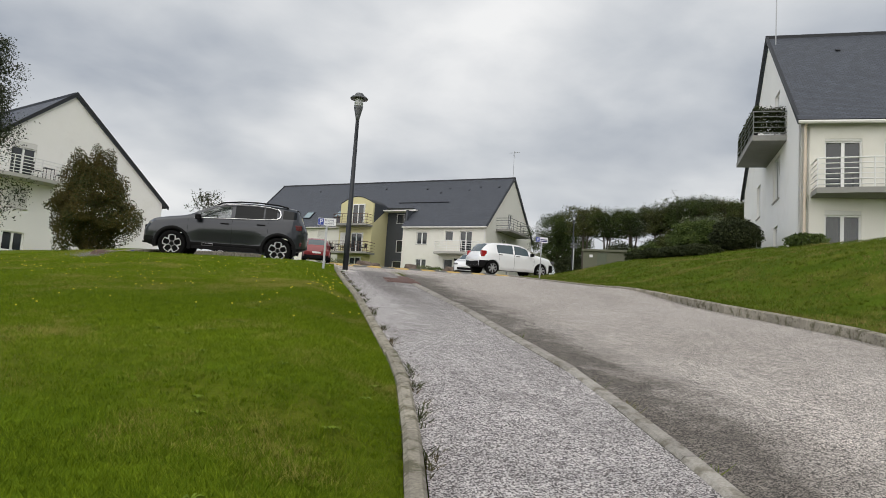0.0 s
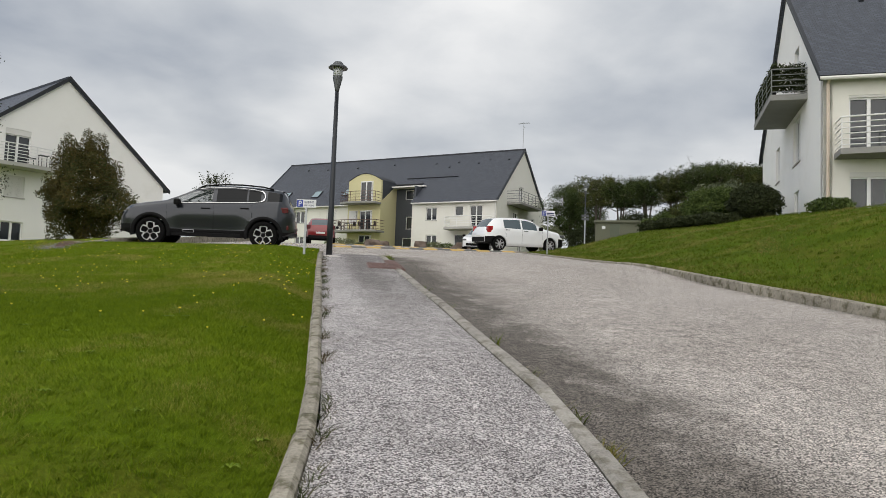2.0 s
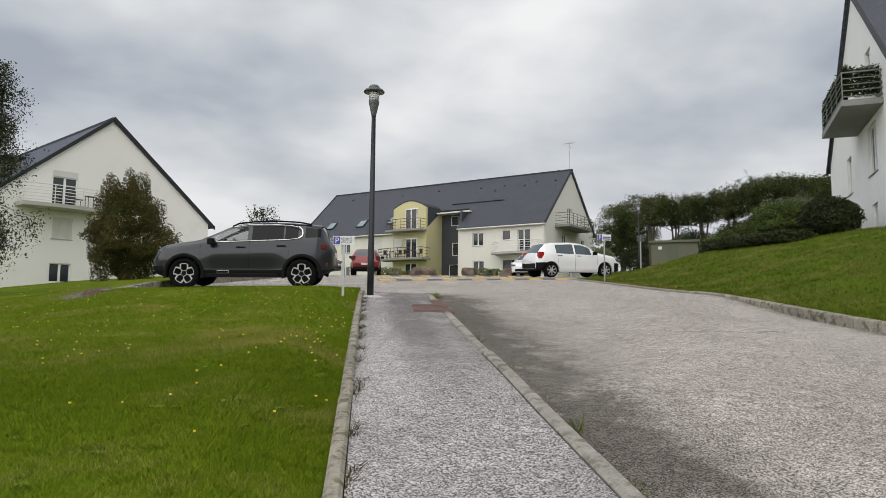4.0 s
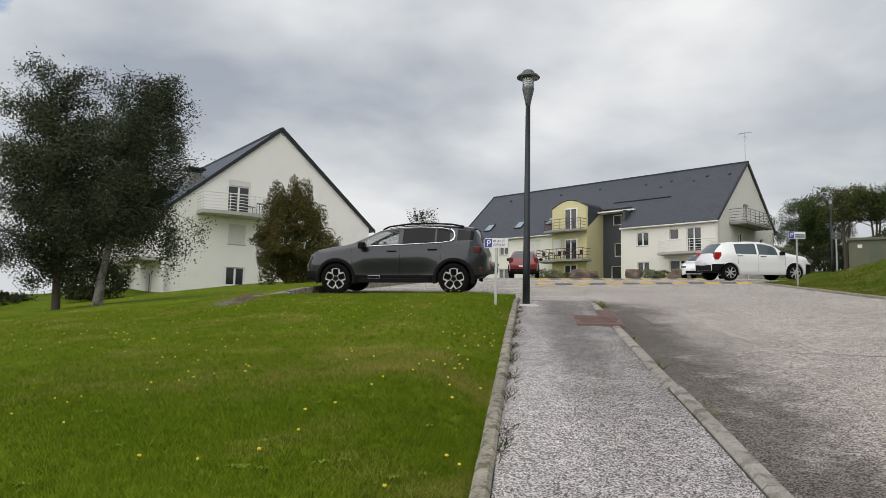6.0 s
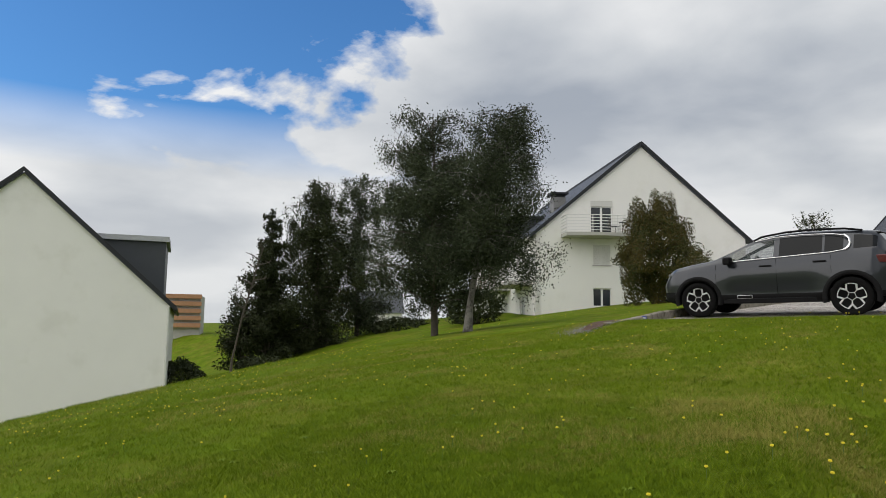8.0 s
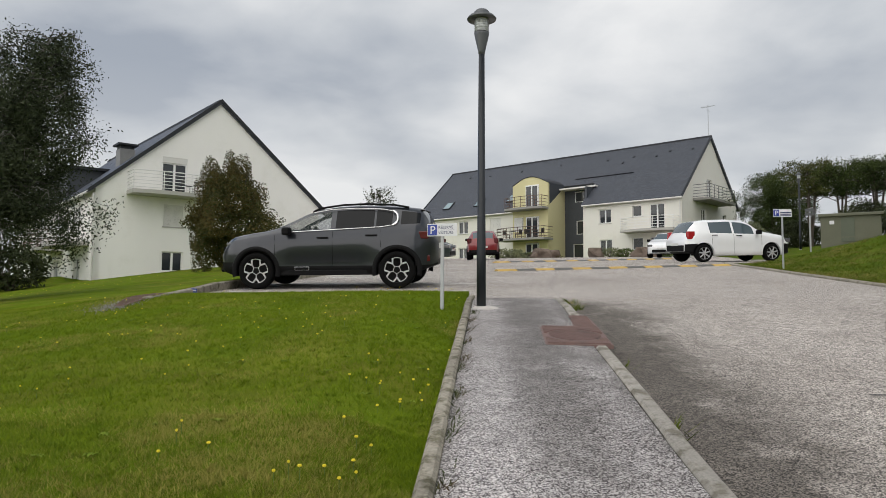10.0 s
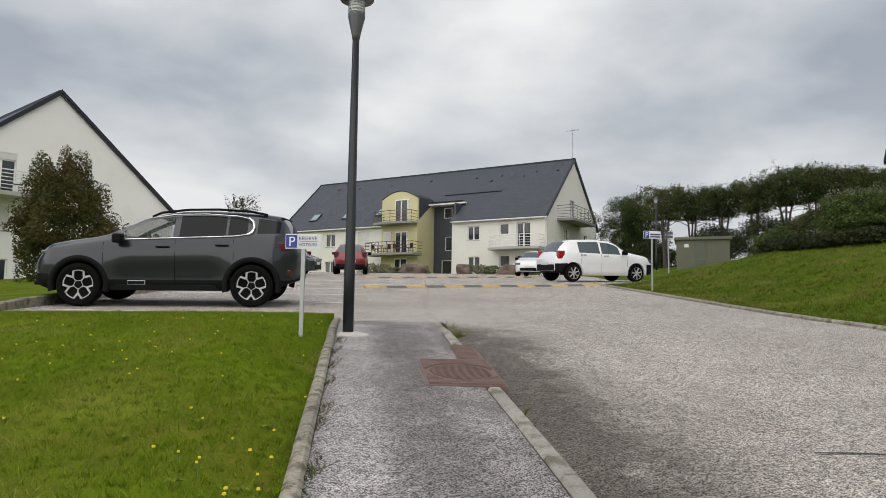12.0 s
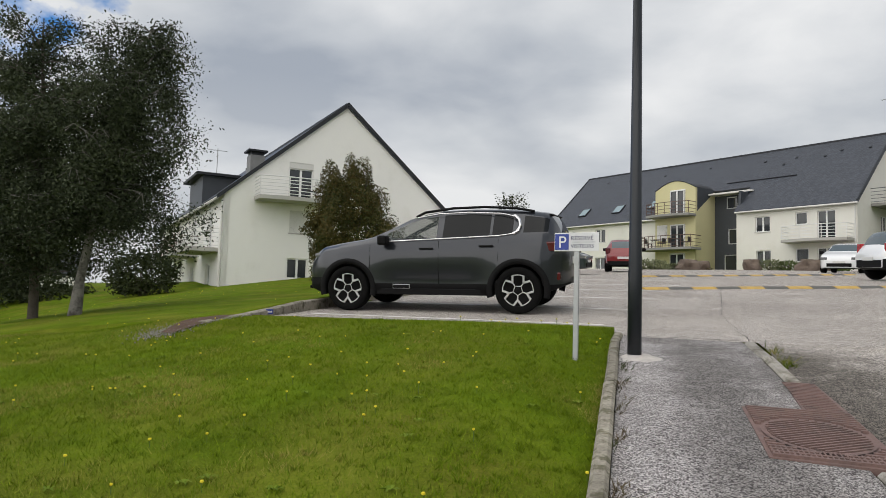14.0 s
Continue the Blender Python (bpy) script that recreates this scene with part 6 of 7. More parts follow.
def leaf_cloud(name, mat, pts, size, seed, parent=None, flat=0.4, label=""):
    """Loose leaf blades at the given places, turned every way; two triangles each."""
    rng = np.random.default_rng(seed)
    P = np.asarray(pts, float)
    n = len(P)
    a = rng.normal(size=(n, 3)); a /= np.linalg.norm(a, axis=1)[:, None]
    b = rng.normal(size=(n, 3)); b -= (b * a).sum(1)[:, None] * a; b /= np.linalg.norm(b, axis=1)[:, None]
    s = size * rng.uniform(0.6, 1.3, n)[:, None]
    V = np.empty((n, 4, 3))
    V[:, 0], V[:, 1], V[:, 2], V[:, 3] = P - a * s, P - b * s * flat, P + a * s, P + b * s * flat
    me = bpy.data.meshes.new(name)
    F = np.arange(4 * n).reshape(n, 4)
    me.from_pydata(V.reshape(-1, 3).tolist(), [], F.tolist())
    me.materials.append(mat)
    ob = new(name, me)
    if parent is not None:
        ob.parent = parent
    if label:
        ob["label"] = label
    return ob


def leaf_mat(name, a, b, scale=0.7):
    m = bpy.data.materials.new(name)
    m.use_nodes = True
    nt = m.node_tree
    bs = nt.nodes["Principled BSDF"]
    bs.inputs["Roughness"].default_value, bs.inputs["Specular IOR Level"].default_value = 0.65, 0.15
    g = nt.nodes.new("ShaderNodeNewGeometry")
    tc = nt.nodes.new("ShaderNodeTexCoord")
    n = node(nt, "ShaderNodeTexNoise", Scale=scale, Detail=3.0)
    nt.links.new(tc.outputs["Object"], n.inputs["Vector"])
    ad = nt.nodes.new("ShaderNodeMath"); ad.operation = "MULTIPLY_ADD"; ad.inputs[1].default_value = 0.5
    nt.links.new(g.outputs["Random Per Island"], ad.inputs[0]); nt.links.new(n.outputs[0], ad.inputs[2])
    mr = nt.nodes.new("ShaderNodeMapRange"); mr.inputs[1].default_value, mr.inputs[2].default_value = 0.4, 1.15
    nt.links.new(ad.outputs[0], mr.inputs[0])
    mx = nt.nodes.new("ShaderNodeMix"); mx.data_type = "RGBA"
    mx.inputs[6].default_value, mx.inputs[7].default_value = (*a, 1), (*b, 1)
    nt.links.new(mr.outputs[0], mx.inputs[0]); nt.links.new(mx.outputs[2], bs.inputs["Base Color"])
    return m


BIRCH = leaf_mat("birch_leaf", (0.018, 0.026, 0.013), (0.080, 0.096, 0.052))
DARKLEAF = leaf_mat("dark_leaf", (0.018, 0.025, 0.010), (0.052, 0.062, 0.024))
PINE = leaf_mat("pine_leaf", (0.020, 0.034, 0.010), (0.078, 0.104, 0.026), 0.4)
OLIVE = leaf_mat("olive_leaf", (0.028, 0.042, 0.012), (0.120, 0.126, 0.036), 0.9)
GREYLEAF = leaf_mat("felted_leaf", (0.060, 0.078, 0.042), (0.23, 0.25, 0.15), 1.2)
LAUREL = leaf_mat("shrub_leaf", (0.035, 0.058, 0.016), (0.120, 0.160, 0.040), 1.3)
RUSSET = leaf_mat("russet_leaf", (0.036, 0.056, 0.017), (0.12, 0.085, 0.026), 0.8)
LAVENDER = leaf_mat("grey_green_leaf", (0.10, 0.12, 0.06), (0.24, 0.25, 0.14))
BARK = material("bark", (0.075, 0.062, 0.050), 0.95, 0, 0.35, 4, 30, 0.6, 40)
BIRCH_BARK = material("birch_bark", (0.17, 0.16, 0.145), 0.9, 0, 0.3, 5, 30, 0.5, 30, (0.05, 0.045, 0.04), 0.53, 3.0)


def tree(name, x, y, height, crown, leaves, size, mat, bark, label, seed, lean=(0, 0), droop=0.0, radius=0.18, limbs=26, base=0.18, z=None, flat=0.45, fork=1, group="", bare=0.0, clump=1.0):
    """Trunk, limbs and twigs grown from a seed, with leaves along the twigs. crown(h) is the spread at relative height h."""
    rng = random.Random(seed)
    z = land(x, y) if z is None else z
    t = thing(name, pose(x, y, z - 0.05), label, "tree", group)
    wood = bmesh.new()
    stems = []
    for f in range(fork):
        off = (0.0, 0.0) if fork == 1 else (math.cos(f * 2.4 + seed) * 0.12 * height, math.sin(f * 2.4 + seed) * 0.12 * height)
        p = Vector((0, 0, 0))
        pts = [p]
        n = 9
        for i in range(1, n + 1):
            k = i / n
            q = Vector(((lean[0] + off[0]) * k ** 1.4 + rng.uniform(-0.05, 0.05) * height * 0.12, (lean[1] + off[1]) * k ** 1.4 + rng.uniform(-0.05, 0.05) * height * 0.12, height * 0.96 * k))
            pts.append(q)
        for i in range(n):
            r0, r1 = radius * (1 - i / n) ** 0.8 + 0.012, radius * (1 - (i + 1) / n) ** 0.8 + 0.012
            tube(wood, pts[i], pts[i + 1], r0 * (1.35 if i == 0 else 1), r1, seg=8, caps=False)
        stems.append(pts)
    tips = []
    for l in range(limbs):
        pts = stems[l % fork]
        k = base + (0.97 - base) * ((l + rng.random()) / limbs)
        i = min(int(k * 9), 8)
        p = pts[i].lerp(pts[i + 1], k * 9 - i)
        ang = l * 2.39996 + rng.uniform(-0.4, 0.4)
        ln = crown(k) * rng.uniform(0.72, 1.12)
        d = Vector((math.cos(ang), math.sin(ang), rng.uniform(0.15, 0.75)))
        q = p
        seg = 5
        r = max(0.012, radius * 0.34 * (1 - k) + 0.014)
        for s in range(seg):
            nx = q + d.normalized() * ln / seg
            tube(wood, q, nx, r * (1 - s / seg) + 0.005, r * (1 - (s + 1) / seg) + 0.005, seg=5, caps=False)
            d += Vector((rng.uniform(-0.3, 0.3), rng.uniform(-0.3, 0.3), rng.uniform(-0.15, 0.12) - droop * 0.22))
            tips.append((nx, d.normalized(), (s + 1) / seg, ln))
            for _ in range(2):
                tw = Vector((rng.uniform(-1, 1), rng.uniform(-1, 1), rng.uniform(-0.3, 0.7) - droop))
                e = nx + tw.normalized() * ln * rng.uniform(0.14, 0.34)
                tube(wood, nx, e, 0.008, 0.004, seg=3, caps=False)
                tips.append((e, tw.normalized(), 1.0, ln))
            q = nx
    part("trunk", wood, bark, t, smooth=True)
    g = np.random.default_rng(seed)
    share = np.array([tp[3] for tp in tips]) ** 1.4 * g.gamma(clump, 1.0, len(tips))
    idx = g.choice(len(tips), leaves, p=share / share.sum())
    P = np.array([tips[i][0] for i in idx])
    spread_ = np.array([tips[i][3] for i in idx]) * 0.06 + 0.06
    off = g.normal(size=(leaves, 3)) * spread_[:, None]
    if droop:
        off[:, 2] -= np.abs(g.normal(size=leaves)) * droop * 0.55
    P = P + off
    P = P[(P[:, 2] > max(0.25, bare * height)) & (P[:, 2] < height * 1.04)]
    leaf_cloud("crown", mat, P, size, seed, t, flat)
    return t


def bush(name, x, y, z, rx, ry, h, leaves, size, mat, label, seed, lumps=0.25, category="shrub", group="", low=0.0, cone=0.0):
    t = thing(name, pose(x, y, z - 0.05), label, category, group)
    g = np.random.default_rng(seed)
    d = g.normal(size=(leaves, 3)); d /= np.linalg.norm(d, axis=1)[:, None]
    lump = np.array([noise.noise(Vector(v) * 2.3 + Vector((seed * 3.1, 0, 0))) for v in d])
    rr = (g.uniform(0.35, 1.0, leaves) ** 0.5) * (1 + lumps * lump)
    P = d * rr[:, None]
    P[:, 0] *= rx; P[:, 1] *= ry
    P[:, 2] = (P[:, 2] * 0.5 + 0.5) * h
    # shoulders: fuller below than a ball
    k = np.clip(P[:, 2] / h, 0, 1)
    f = np.where(k < 0.5, 1.0 + (0.5 - k) * 0.5, 1.0) if not cone else np.where(k < 0.35, 0.80 + 0.95 * k, 1.13)
    P[:, 0] *= f; P[:, 1] *= f
    if cone:
        c = 1 - cone * np.clip(P[:, 2] / h - 0.25, 0, 1)
        P[:, 0] *= c; P[:, 1] *= c
    P = P[P[:, 2] > 0.02 + low]
    leaf_cloud("foliage", mat, P, size, seed, t, 0.5)
    bm = bmesh.new()
    rng = random.Random(seed)
    for _ in range(14):
        a, r = rng.uniform(0, 6.28), rng.uniform(0.1, 0.75)
        tube(bm, (0.08 * math.cos(a) * rx, 0.08 * math.sin(a) * ry, 0), (r * rx * math.cos(a), r * ry * math.sin(a), h * rng.uniform(0.5, 0.92)), 0.03, 0.008, seg=5)
    part("stem", bm, BARK, t)
    return t


def birch_crown(w):
    return lambda k: w * (0.80 + 0.6 * k if k < 0.35 else (1.0 if k < 0.6 else 1.0 - (k - 0.6) * 1.7)) + 0.3


tree("birch", -15.35, 19.74, 7.3, birch_crown(1.7), 84000, 0.040, BIRCH, BARK, "tall dark-leaved birch on the lawn", 3, droop=0.2, radius=0.08, limbs=72, base=0.12, fork=2, group="lawn birches", lean=(-0.3, 0.2), clump=0.55)
tree("birch", -13.75, 19.55, 7.2, birch_crown(1.45), 84000, 0.038, BIRCH, BIRCH_BARK, "leaning weeping birch with a pale trunk on the lawn", 11, lean=(0.95, 0.8), droop=0.6, radius=0.10, limbs=72, base=0.27, group="lawn birches", clump=0.55)
tree("birch", -40.2, 32.2, 12.9, birch_crown(2.7), 52000, 0.09, DARKLEAF, BARK, "dense weeping birch at the edge of the lawn", 21, droop=0.9, radius=0.22, limbs=60, base=0.03, z=-0.6, group="edge trees")
tree("birch", -40.6, 36.0, 13.6, birch_crown(2.5), 36000, 0.085, BIRCH, BARK, "tall open birch at the edge of the lawn", 24, droop=0.6, radius=0.2, limbs=48, base=0.12, z=-0.4, group="edge trees")
tree("conifer", -40.2, 28.6, 10.9, lambda k: 2.7 * (1 - k) + 0.3, 36000, 0.10, DARKLEAF, BARK, "dark spruce with level tiers at the lawn edge", 31, droop=0.1, radius=0.2, limbs=48, base=0.06, z=-1.4)
tree("birch", -39.5, 26.4, 5.0, birch_crown(1.3), 9000, 0.09, DARKLEAF, BARK, "small dark birch at the lawn edge", 35, droop=0.5, radius=0.12, limbs=30, base=0.05, z=-1.6, group="edge trees")
tree("sapling", -16.5, 13.5, 3.5, lambda k: 0.4, 60, 0.05, BIRCH, BARK, "thin bare young birch on the lawn", 41, radius=0.02, limbs=14, base=0.4, lean=(0.4, 0.6))
tree("bare_tree", -66, 40, 7.5, lambda k: 2.2 * (1 - k) + 0.4, 900, 0.12, BIRCH, BARK, "sparse young tree beyond the lawn", 43, radius=0.1, limbs=34, base=0.2, z=-1.5)
bush("garden_bush", -14.9, 32.8, land(-14.9, 32.8) - 0.1, 1.85, 1.8, 4.75, 56000, 0.052, RUSSET, "tall russet and green evergreen bush on the lawn", 5, 0.75, cone=0.6)
bush("shrub", -26.6, 33.6, land(-26.6, 33.6), 1.9, 1.3, 2.2, 3500, 0.1, DARKLEAF, "dark rounded shrub against the house", 51, 0.4, group="house shrubs")
bush("shrub", -29.3, 35.6, land(-29.3, 35.6), 1.0, 0.9, 0.9, 1200, 0.08, LAUREL, "clipped bright green low shrub by the house", 52, 0.15, group="house shrubs")
bush("hedge", -35.4, 20.6, -3.0, 2.4, 1.2, 2.6, 4500, 0.11, DARKLEAF, "dark clipped hedge beside the lower house", 53, 0.2, category="hedge")
bush("shrub", -33.0, 24.0, -1.6, 1.6, 1.4, 1.4, 2500, 0.1, DARKLEAF, "dark shrub down the slope", 54, 0.3)
bush("shrub", -44, 33, -1.2, 3.5, 2.5, 2.6, 3500, 0.14, DARKLEAF, "dark undergrowth beneath the edge trees", 55, 0.5)
bush("shrub", -37, 37, 0.2, 2.4, 2.0, 2.0, 3000, 0.13, DARKLEAF, "dark undergrowth by the far lawn", 56, 0.5)

# the bank: clipped shrubs by the house, hedge, tree row behind
bush("shrub", 13.2, 27.1, land(13.2, 27.1), 1.0, 1.0, 1.35, 9000, 0.055, DARKLEAF, "dark conical evergreen shrub beside the house", 61, 0.2, group="bank shrubs")
bush("shrub", 12.6, 29.6, land(12.6, 29.6), 1.1, 1.0, 1.45, 15000, 0.045, LAUREL, "rounded green shrub on the bank", 62, 0.5, group="bank shrubs")
bush("shrub", 13.9, 31.4, land(13.9, 31.4), 1.45, 1.4, 2.25, 22000, 0.045, GREYLEAF, "tall grey-green felted shrub on the bank", 63, 0.4, group="bank shrubs")
bush("shrub", 13.0, 33.2, land(13.0, 33.2), 0.95, 0.95, 1.8, 12000, 0.045, OLIVE, "olive green shrub with reddish tips on the bank", 67, 0.35, group="bank shrubs")
bush("shrub", 11.9, 33.6, land(11.9, 33.6), 0.95, 0.95, 1.4, 12000, 0.045, LAUREL, "rounded green shrub at the end of the bank planting", 64, 0.35, group="bank shrubs")
bush("shrub", 11.6, 32.1, land(11.6, 32.1), 0.95, 0.95, 0.95, 9000, 0.045, RUSSET, "low russet-tipped shrub on the bank", 68, 0.35, group="bank shrubs")
for i, (px, py) in enumerate(((10.6, 30.2), (10.8, 28.9), (11.2, 27.8), (11.7, 26.8))):
    bush("shrub", px, py, land(px, py) - 0.05, 0.85, 0.75, 0.5, 4500, 0.05, DARKLEAF, "low dark spreading shrub along the foot of the planting", 160 + i, 0.35, group="low bank shrubs")
bush("shrub", 14.2, 23.6, land(14.2, 23.6) - 0.1, 0.75, 0.55, 0.6, 2500, 0.06, LAUREL, "low spreading green shrub at the house corner", 65, 0.3, group="bank shrubs")


def umbrella(w):
    return lambda k: w * (0.85 if k < 0.7 else 1.05 if k < 0.9 else 0.7) + 0.2


for i, (px, py, ph, pw) in enumerate(((14.3, 58.0, 5.7, 1.45), (16.0, 57.0, 5.2, 1.3), (17.8, 56.0, 5.2, 1.55), (19.6, 55.0, 5.4, 1.6), (20.9, 53.5, 5.9, 1.5), (22.3, 52.5, 5.9, 1.7), (23.6, 51.5, 5.5, 1.5), (25.0, 51.0, 5.4, 1.5), (26.4, 50.0, 5.0, 1.6), (29.0, 49.0, 4.6, 2.0))):
    tree("pine", px, py, ph, umbrella(pw), 13000, 0.064, PINE if i % 3 else OLIVE, BARK, "wind-shaped dark green tree with an open umbrella crown", 100 + i, radius=0.095, limbs=52, base=0.55, droop=-0.05, fork=4, group="tree row", bare=0.62)
tree("broadleaf", 14.2, 68.5, 6.2, lambda k: 2.8 * math.sqrt(max(0.05, 1 - ((k - 0.50) / 0.5) ** 2)), 42000, 0.062, PINE, BARK, "round green tree behind the apartment house", 120, radius=0.2, limbs=46, base=0.16)
tree("broadleaf", 16.6, 72.0, 4.6, lambda k: 2.0, 14000, 0.065, PINE, BARK, "green tree beyond the bank", 121, radius=0.16, limbs=30, base=0.15)
for i, (px, py, w, h) in enumerate(((11.2, 62.5, 1.2, 2.6), (16.0, 52.5, 1.7, 2.5), (18.6, 51.0, 1.9, 2.9), (22.0, 48.5, 2.0, 2.0), (14.0, 60.0, 1.8, 1.9), (25.0, 46.0, 2.2, 1.6))):
    bush("shrub", px, py, land(px, py), w, w * 0.9, h, 12000, 0.06, DARKLEAF if i else LAVENDER, "dark undergrowth below the tree row" if i else "pale grey-green shrub at the gable", 130 + i, 0.45, group="undergrowth")
tree("broadleaf", -27.4, 92.0, 6.2, lambda k: 2.3 * math.sqrt(max(0.05, 1 - ((k - 0.6) / 0.5) ** 2)), 900, 0.16, DARKLEAF, BARK, "distant round tree showing over the roof line", 140, radius=0.12, limbs=40, base=0.25, z=9.2)

# clipped hedge growing in troughs behind the gable balcony's rail of the bank house
gb = pose(14.23, 24.23, 0, 0, 0, -17.6)
hp = np.random.default_rng(8)
pts = np.stack([hp.uniform(-1.25, -1.0, 9000), hp.uniform(2.7, 7.3, 9000), hp.uniform(8.9, 9.95, 9000) + hp.normal(size=9000) * 0.06], 1)
pts2 = np.stack([hp.uniform(-1.2, -0.05, 3000), hp.uniform(2.72, 2.95, 3000), hp.uniform(8.9, 9.9, 3000) + hp.normal(size=3000) * 0.05], 1)
th = thing("trough_hedge", gb, "dark leafy screen growing behind a balcony railing", "hedge")
leaf_cloud("foliage", DARKLEAF, np.r_[pts, pts2], 0.056, 4, th)
part("trough", boxes((-1.24, -1.06, 2.75, 7.2, 8.725, 8.92)), BLACK, th)

# joints and cracks in the surfacing
TAR = material("tar_joint", (0.04, 0.038, 0.036), 0.8, 0, 0.2)


def joint(pts, w, label):
    rows = []
    for (ax, ay), (bx, by) in zip(pts, pts[1:]):
        n = 10
        for i in range(n):
            k = i / n
            rows.append((ax + (bx - ax) * k, ay + (by - ay) * k))
    rows.append(pts[-1])
    out = []
    for i, (x, y) in enumerate(rows):
        x2, y2 = x + 0.05 * noise.noise((x * 2, y * 2, 5)), y + 0.05 * noise.noise((x * 2, y * 2, 9))
        d = Vector((pts[-1][0] - pts[0][0], pts[-1][1] - pts[0][1])).normalized()
        ww = w * (0.6 + 0.5 * abs(noise.noise((x, y, 2))))
        out.append([(x2 - d.y * ww, y2 + d.x * ww, road_z(y2 + d.x * ww) + 0.003), (x2 + d.y * ww, y2 - d.x * ww, road_z(y2 - d.x * ww) + 0.003)])
    tagged(sheet("road_joint", out, TAR), label, "road joint", kind="structure")


joint([(2.4, 11.3), (4.6, 11.25), (5.9, 11.6)], 0.012, "dark hairline crack across the road")
joint([(-0.05, 16.3), (-0.45, 19.5), (-0.7, 26.0)], 0.006, "dark joint between road and parking surfacing")
joint([(-1.35, 16.28), (-0.1, 16.28)], 0.012, "dark joint at the end of the footpath")

# planting and rocks along the apartment house
ROCK = material("boulder", (0.15, 0.115, 0.092), 0.95, 0, 0.3, 2, 20, 0.6, 12)
for i, (px, py, w, h, mt) in enumerate(((-7.4, 60.6, 0.9, 0.9, LAVENDER), (-6.3, 60.8, 0.8, 0.8, LAVENDER), (-5.2, 61.9, 0.7, 0.55, LAVENDER), (-3.6, 62.2, 0.9, 0.5, RUSSET), (1.1, 63.2, 0.8, 0.9, LAVENDER), (2.2, 63.2, 0.9, 0.85, LAUREL), (5.3, 62.0, 0.7, 1.1, LAUREL))):
    bush("shrub", px, py, rise(py) - 0.05, w, w * 0.8, h, 700, 0.08, mt, "low planting in the bed before the apartment house", 150 + i, 0.35, group="bed planting")
for i, (px, py, r) in enumerate(((0.0, 63.2, 0.62), (3.5, 62.6, 0.62), (4.5, 62.6, 0.55), (-4.3, 61.6, 0.6), (-3.3, 61.9, 0.5))):
    bm = bmesh.new()
    bmesh.ops.create_icosphere(bm, subdivisions=3, radius=r)
    for v in bm.verts:
        v.co *= 1 + 0.55 * noise.noise(v.co * 2.1 + Vector((i * 5, 0, 0))) + 0.12 * noise.noise(v.co * 6.0)
        v.co.x *= 1.0 + 0.25 * (i % 2)
        v.co.z = min(v.co.z * 1.05, 0.72 * r)
    b = part("boulder", bm, ROCK, smooth=False)
    b.matrix_world = pose(px, py, rise(py) + 0.5 * r)
    tagged(b, "large brown boulder in the bed before the apartment house", "boulder", "boulders")

# far off: scaffolded block and a white house beyond the trees
def far_houses():
    t = thing("far_block", pose(-81, 41, -2, 0, 0, 60), "distant building wrapped in timber scaffolding", "building")
    part("wall", boxes((-2.2, 2.2, 0, 6, -3, 7.0)), CONCRETE, t)
    wood = material("scaffold_board", (0.42, 0.22, 0.12), 0.8, 0, 0.2)
    for k in range(5):
        part("board", boxes((-2.3, 2.3, -0.5, -0.05, 3.2 + k * 0.85, 3.7 + k * 0.85)), wood, t)
    t = thing("far_house", pose(-68.5, 60.5, 0, 0, 0, 50), "distant white house with a dark roof beyond the trees", "house")
    part("wall", boxes((-3.2, 3.2, 0, 7, -4, 3.4)), RENDER_WHITE, t)
    bm = bmesh.new()
    v = [bm.verts.new(p) for p in ((-3.5, -0.3, 3.3), (3.5, -0.3, 3.3), (3.5, 7.3, 3.3), (-3.5, 7.3, 3.3), (-3.2, 3.5, 6.2), (3.2, 3.5, 6.2))]
    for f in ((0, 1, 5, 4), (2, 3, 4, 5), (1, 2, 5), (3, 0, 4), (0, 3, 2, 1)):
        bm.faces.new([v[i] for i in f])
    part("roof", bm, SLATE_PLAIN, t)


far_houses()


# ---------------------------------------------------------------- turf: blades, flowers, weeds
class Lie:
    """Heights of the turf beside an edge, by even steps of distance and of y, read between the steps."""

    def __init__(self, edge, side, y0, y1, reach, step=0.15):
        self.edge, self.side, self.y0, self.step = edge, side, y0, step
        self.ys = np.arange(y0, y1 + step, step)
        self.ds = np.r_[np.arange(0, 1.2, 0.1), np.arange(1.2, reach + 0.3, 0.3)]
        self.ex = np.array([edge(float(y)) for y in self.ys])
        self.z = np.array([[land(float(e + side * d), float(y)) for d in self.ds] for e, y in zip(self.ex, self.ys)])

    def place(self, D, Y):
        X = np.interp(Y, self.ys, self.ex) + self.side * D
        f = np.clip((Y - self.y0) / self.step, 0, len(self.ys) - 1.001)
        i = f.astype(int); f = f - i
        j = np.clip(np.searchsorted(self.ds, D) - 1, 0, len(self.ds) - 2)
        g = np.clip((D - self.ds[j]) / (self.ds[j + 1] - self.ds[j]), 0, 1)
        z = self.z
        return X, (z[i, j] * (1 - g) + z[i, j + 1] * g) * (1 - f) + (z[i + 1, j] * (1 - g) + z[i + 1, j + 1] * g) * f


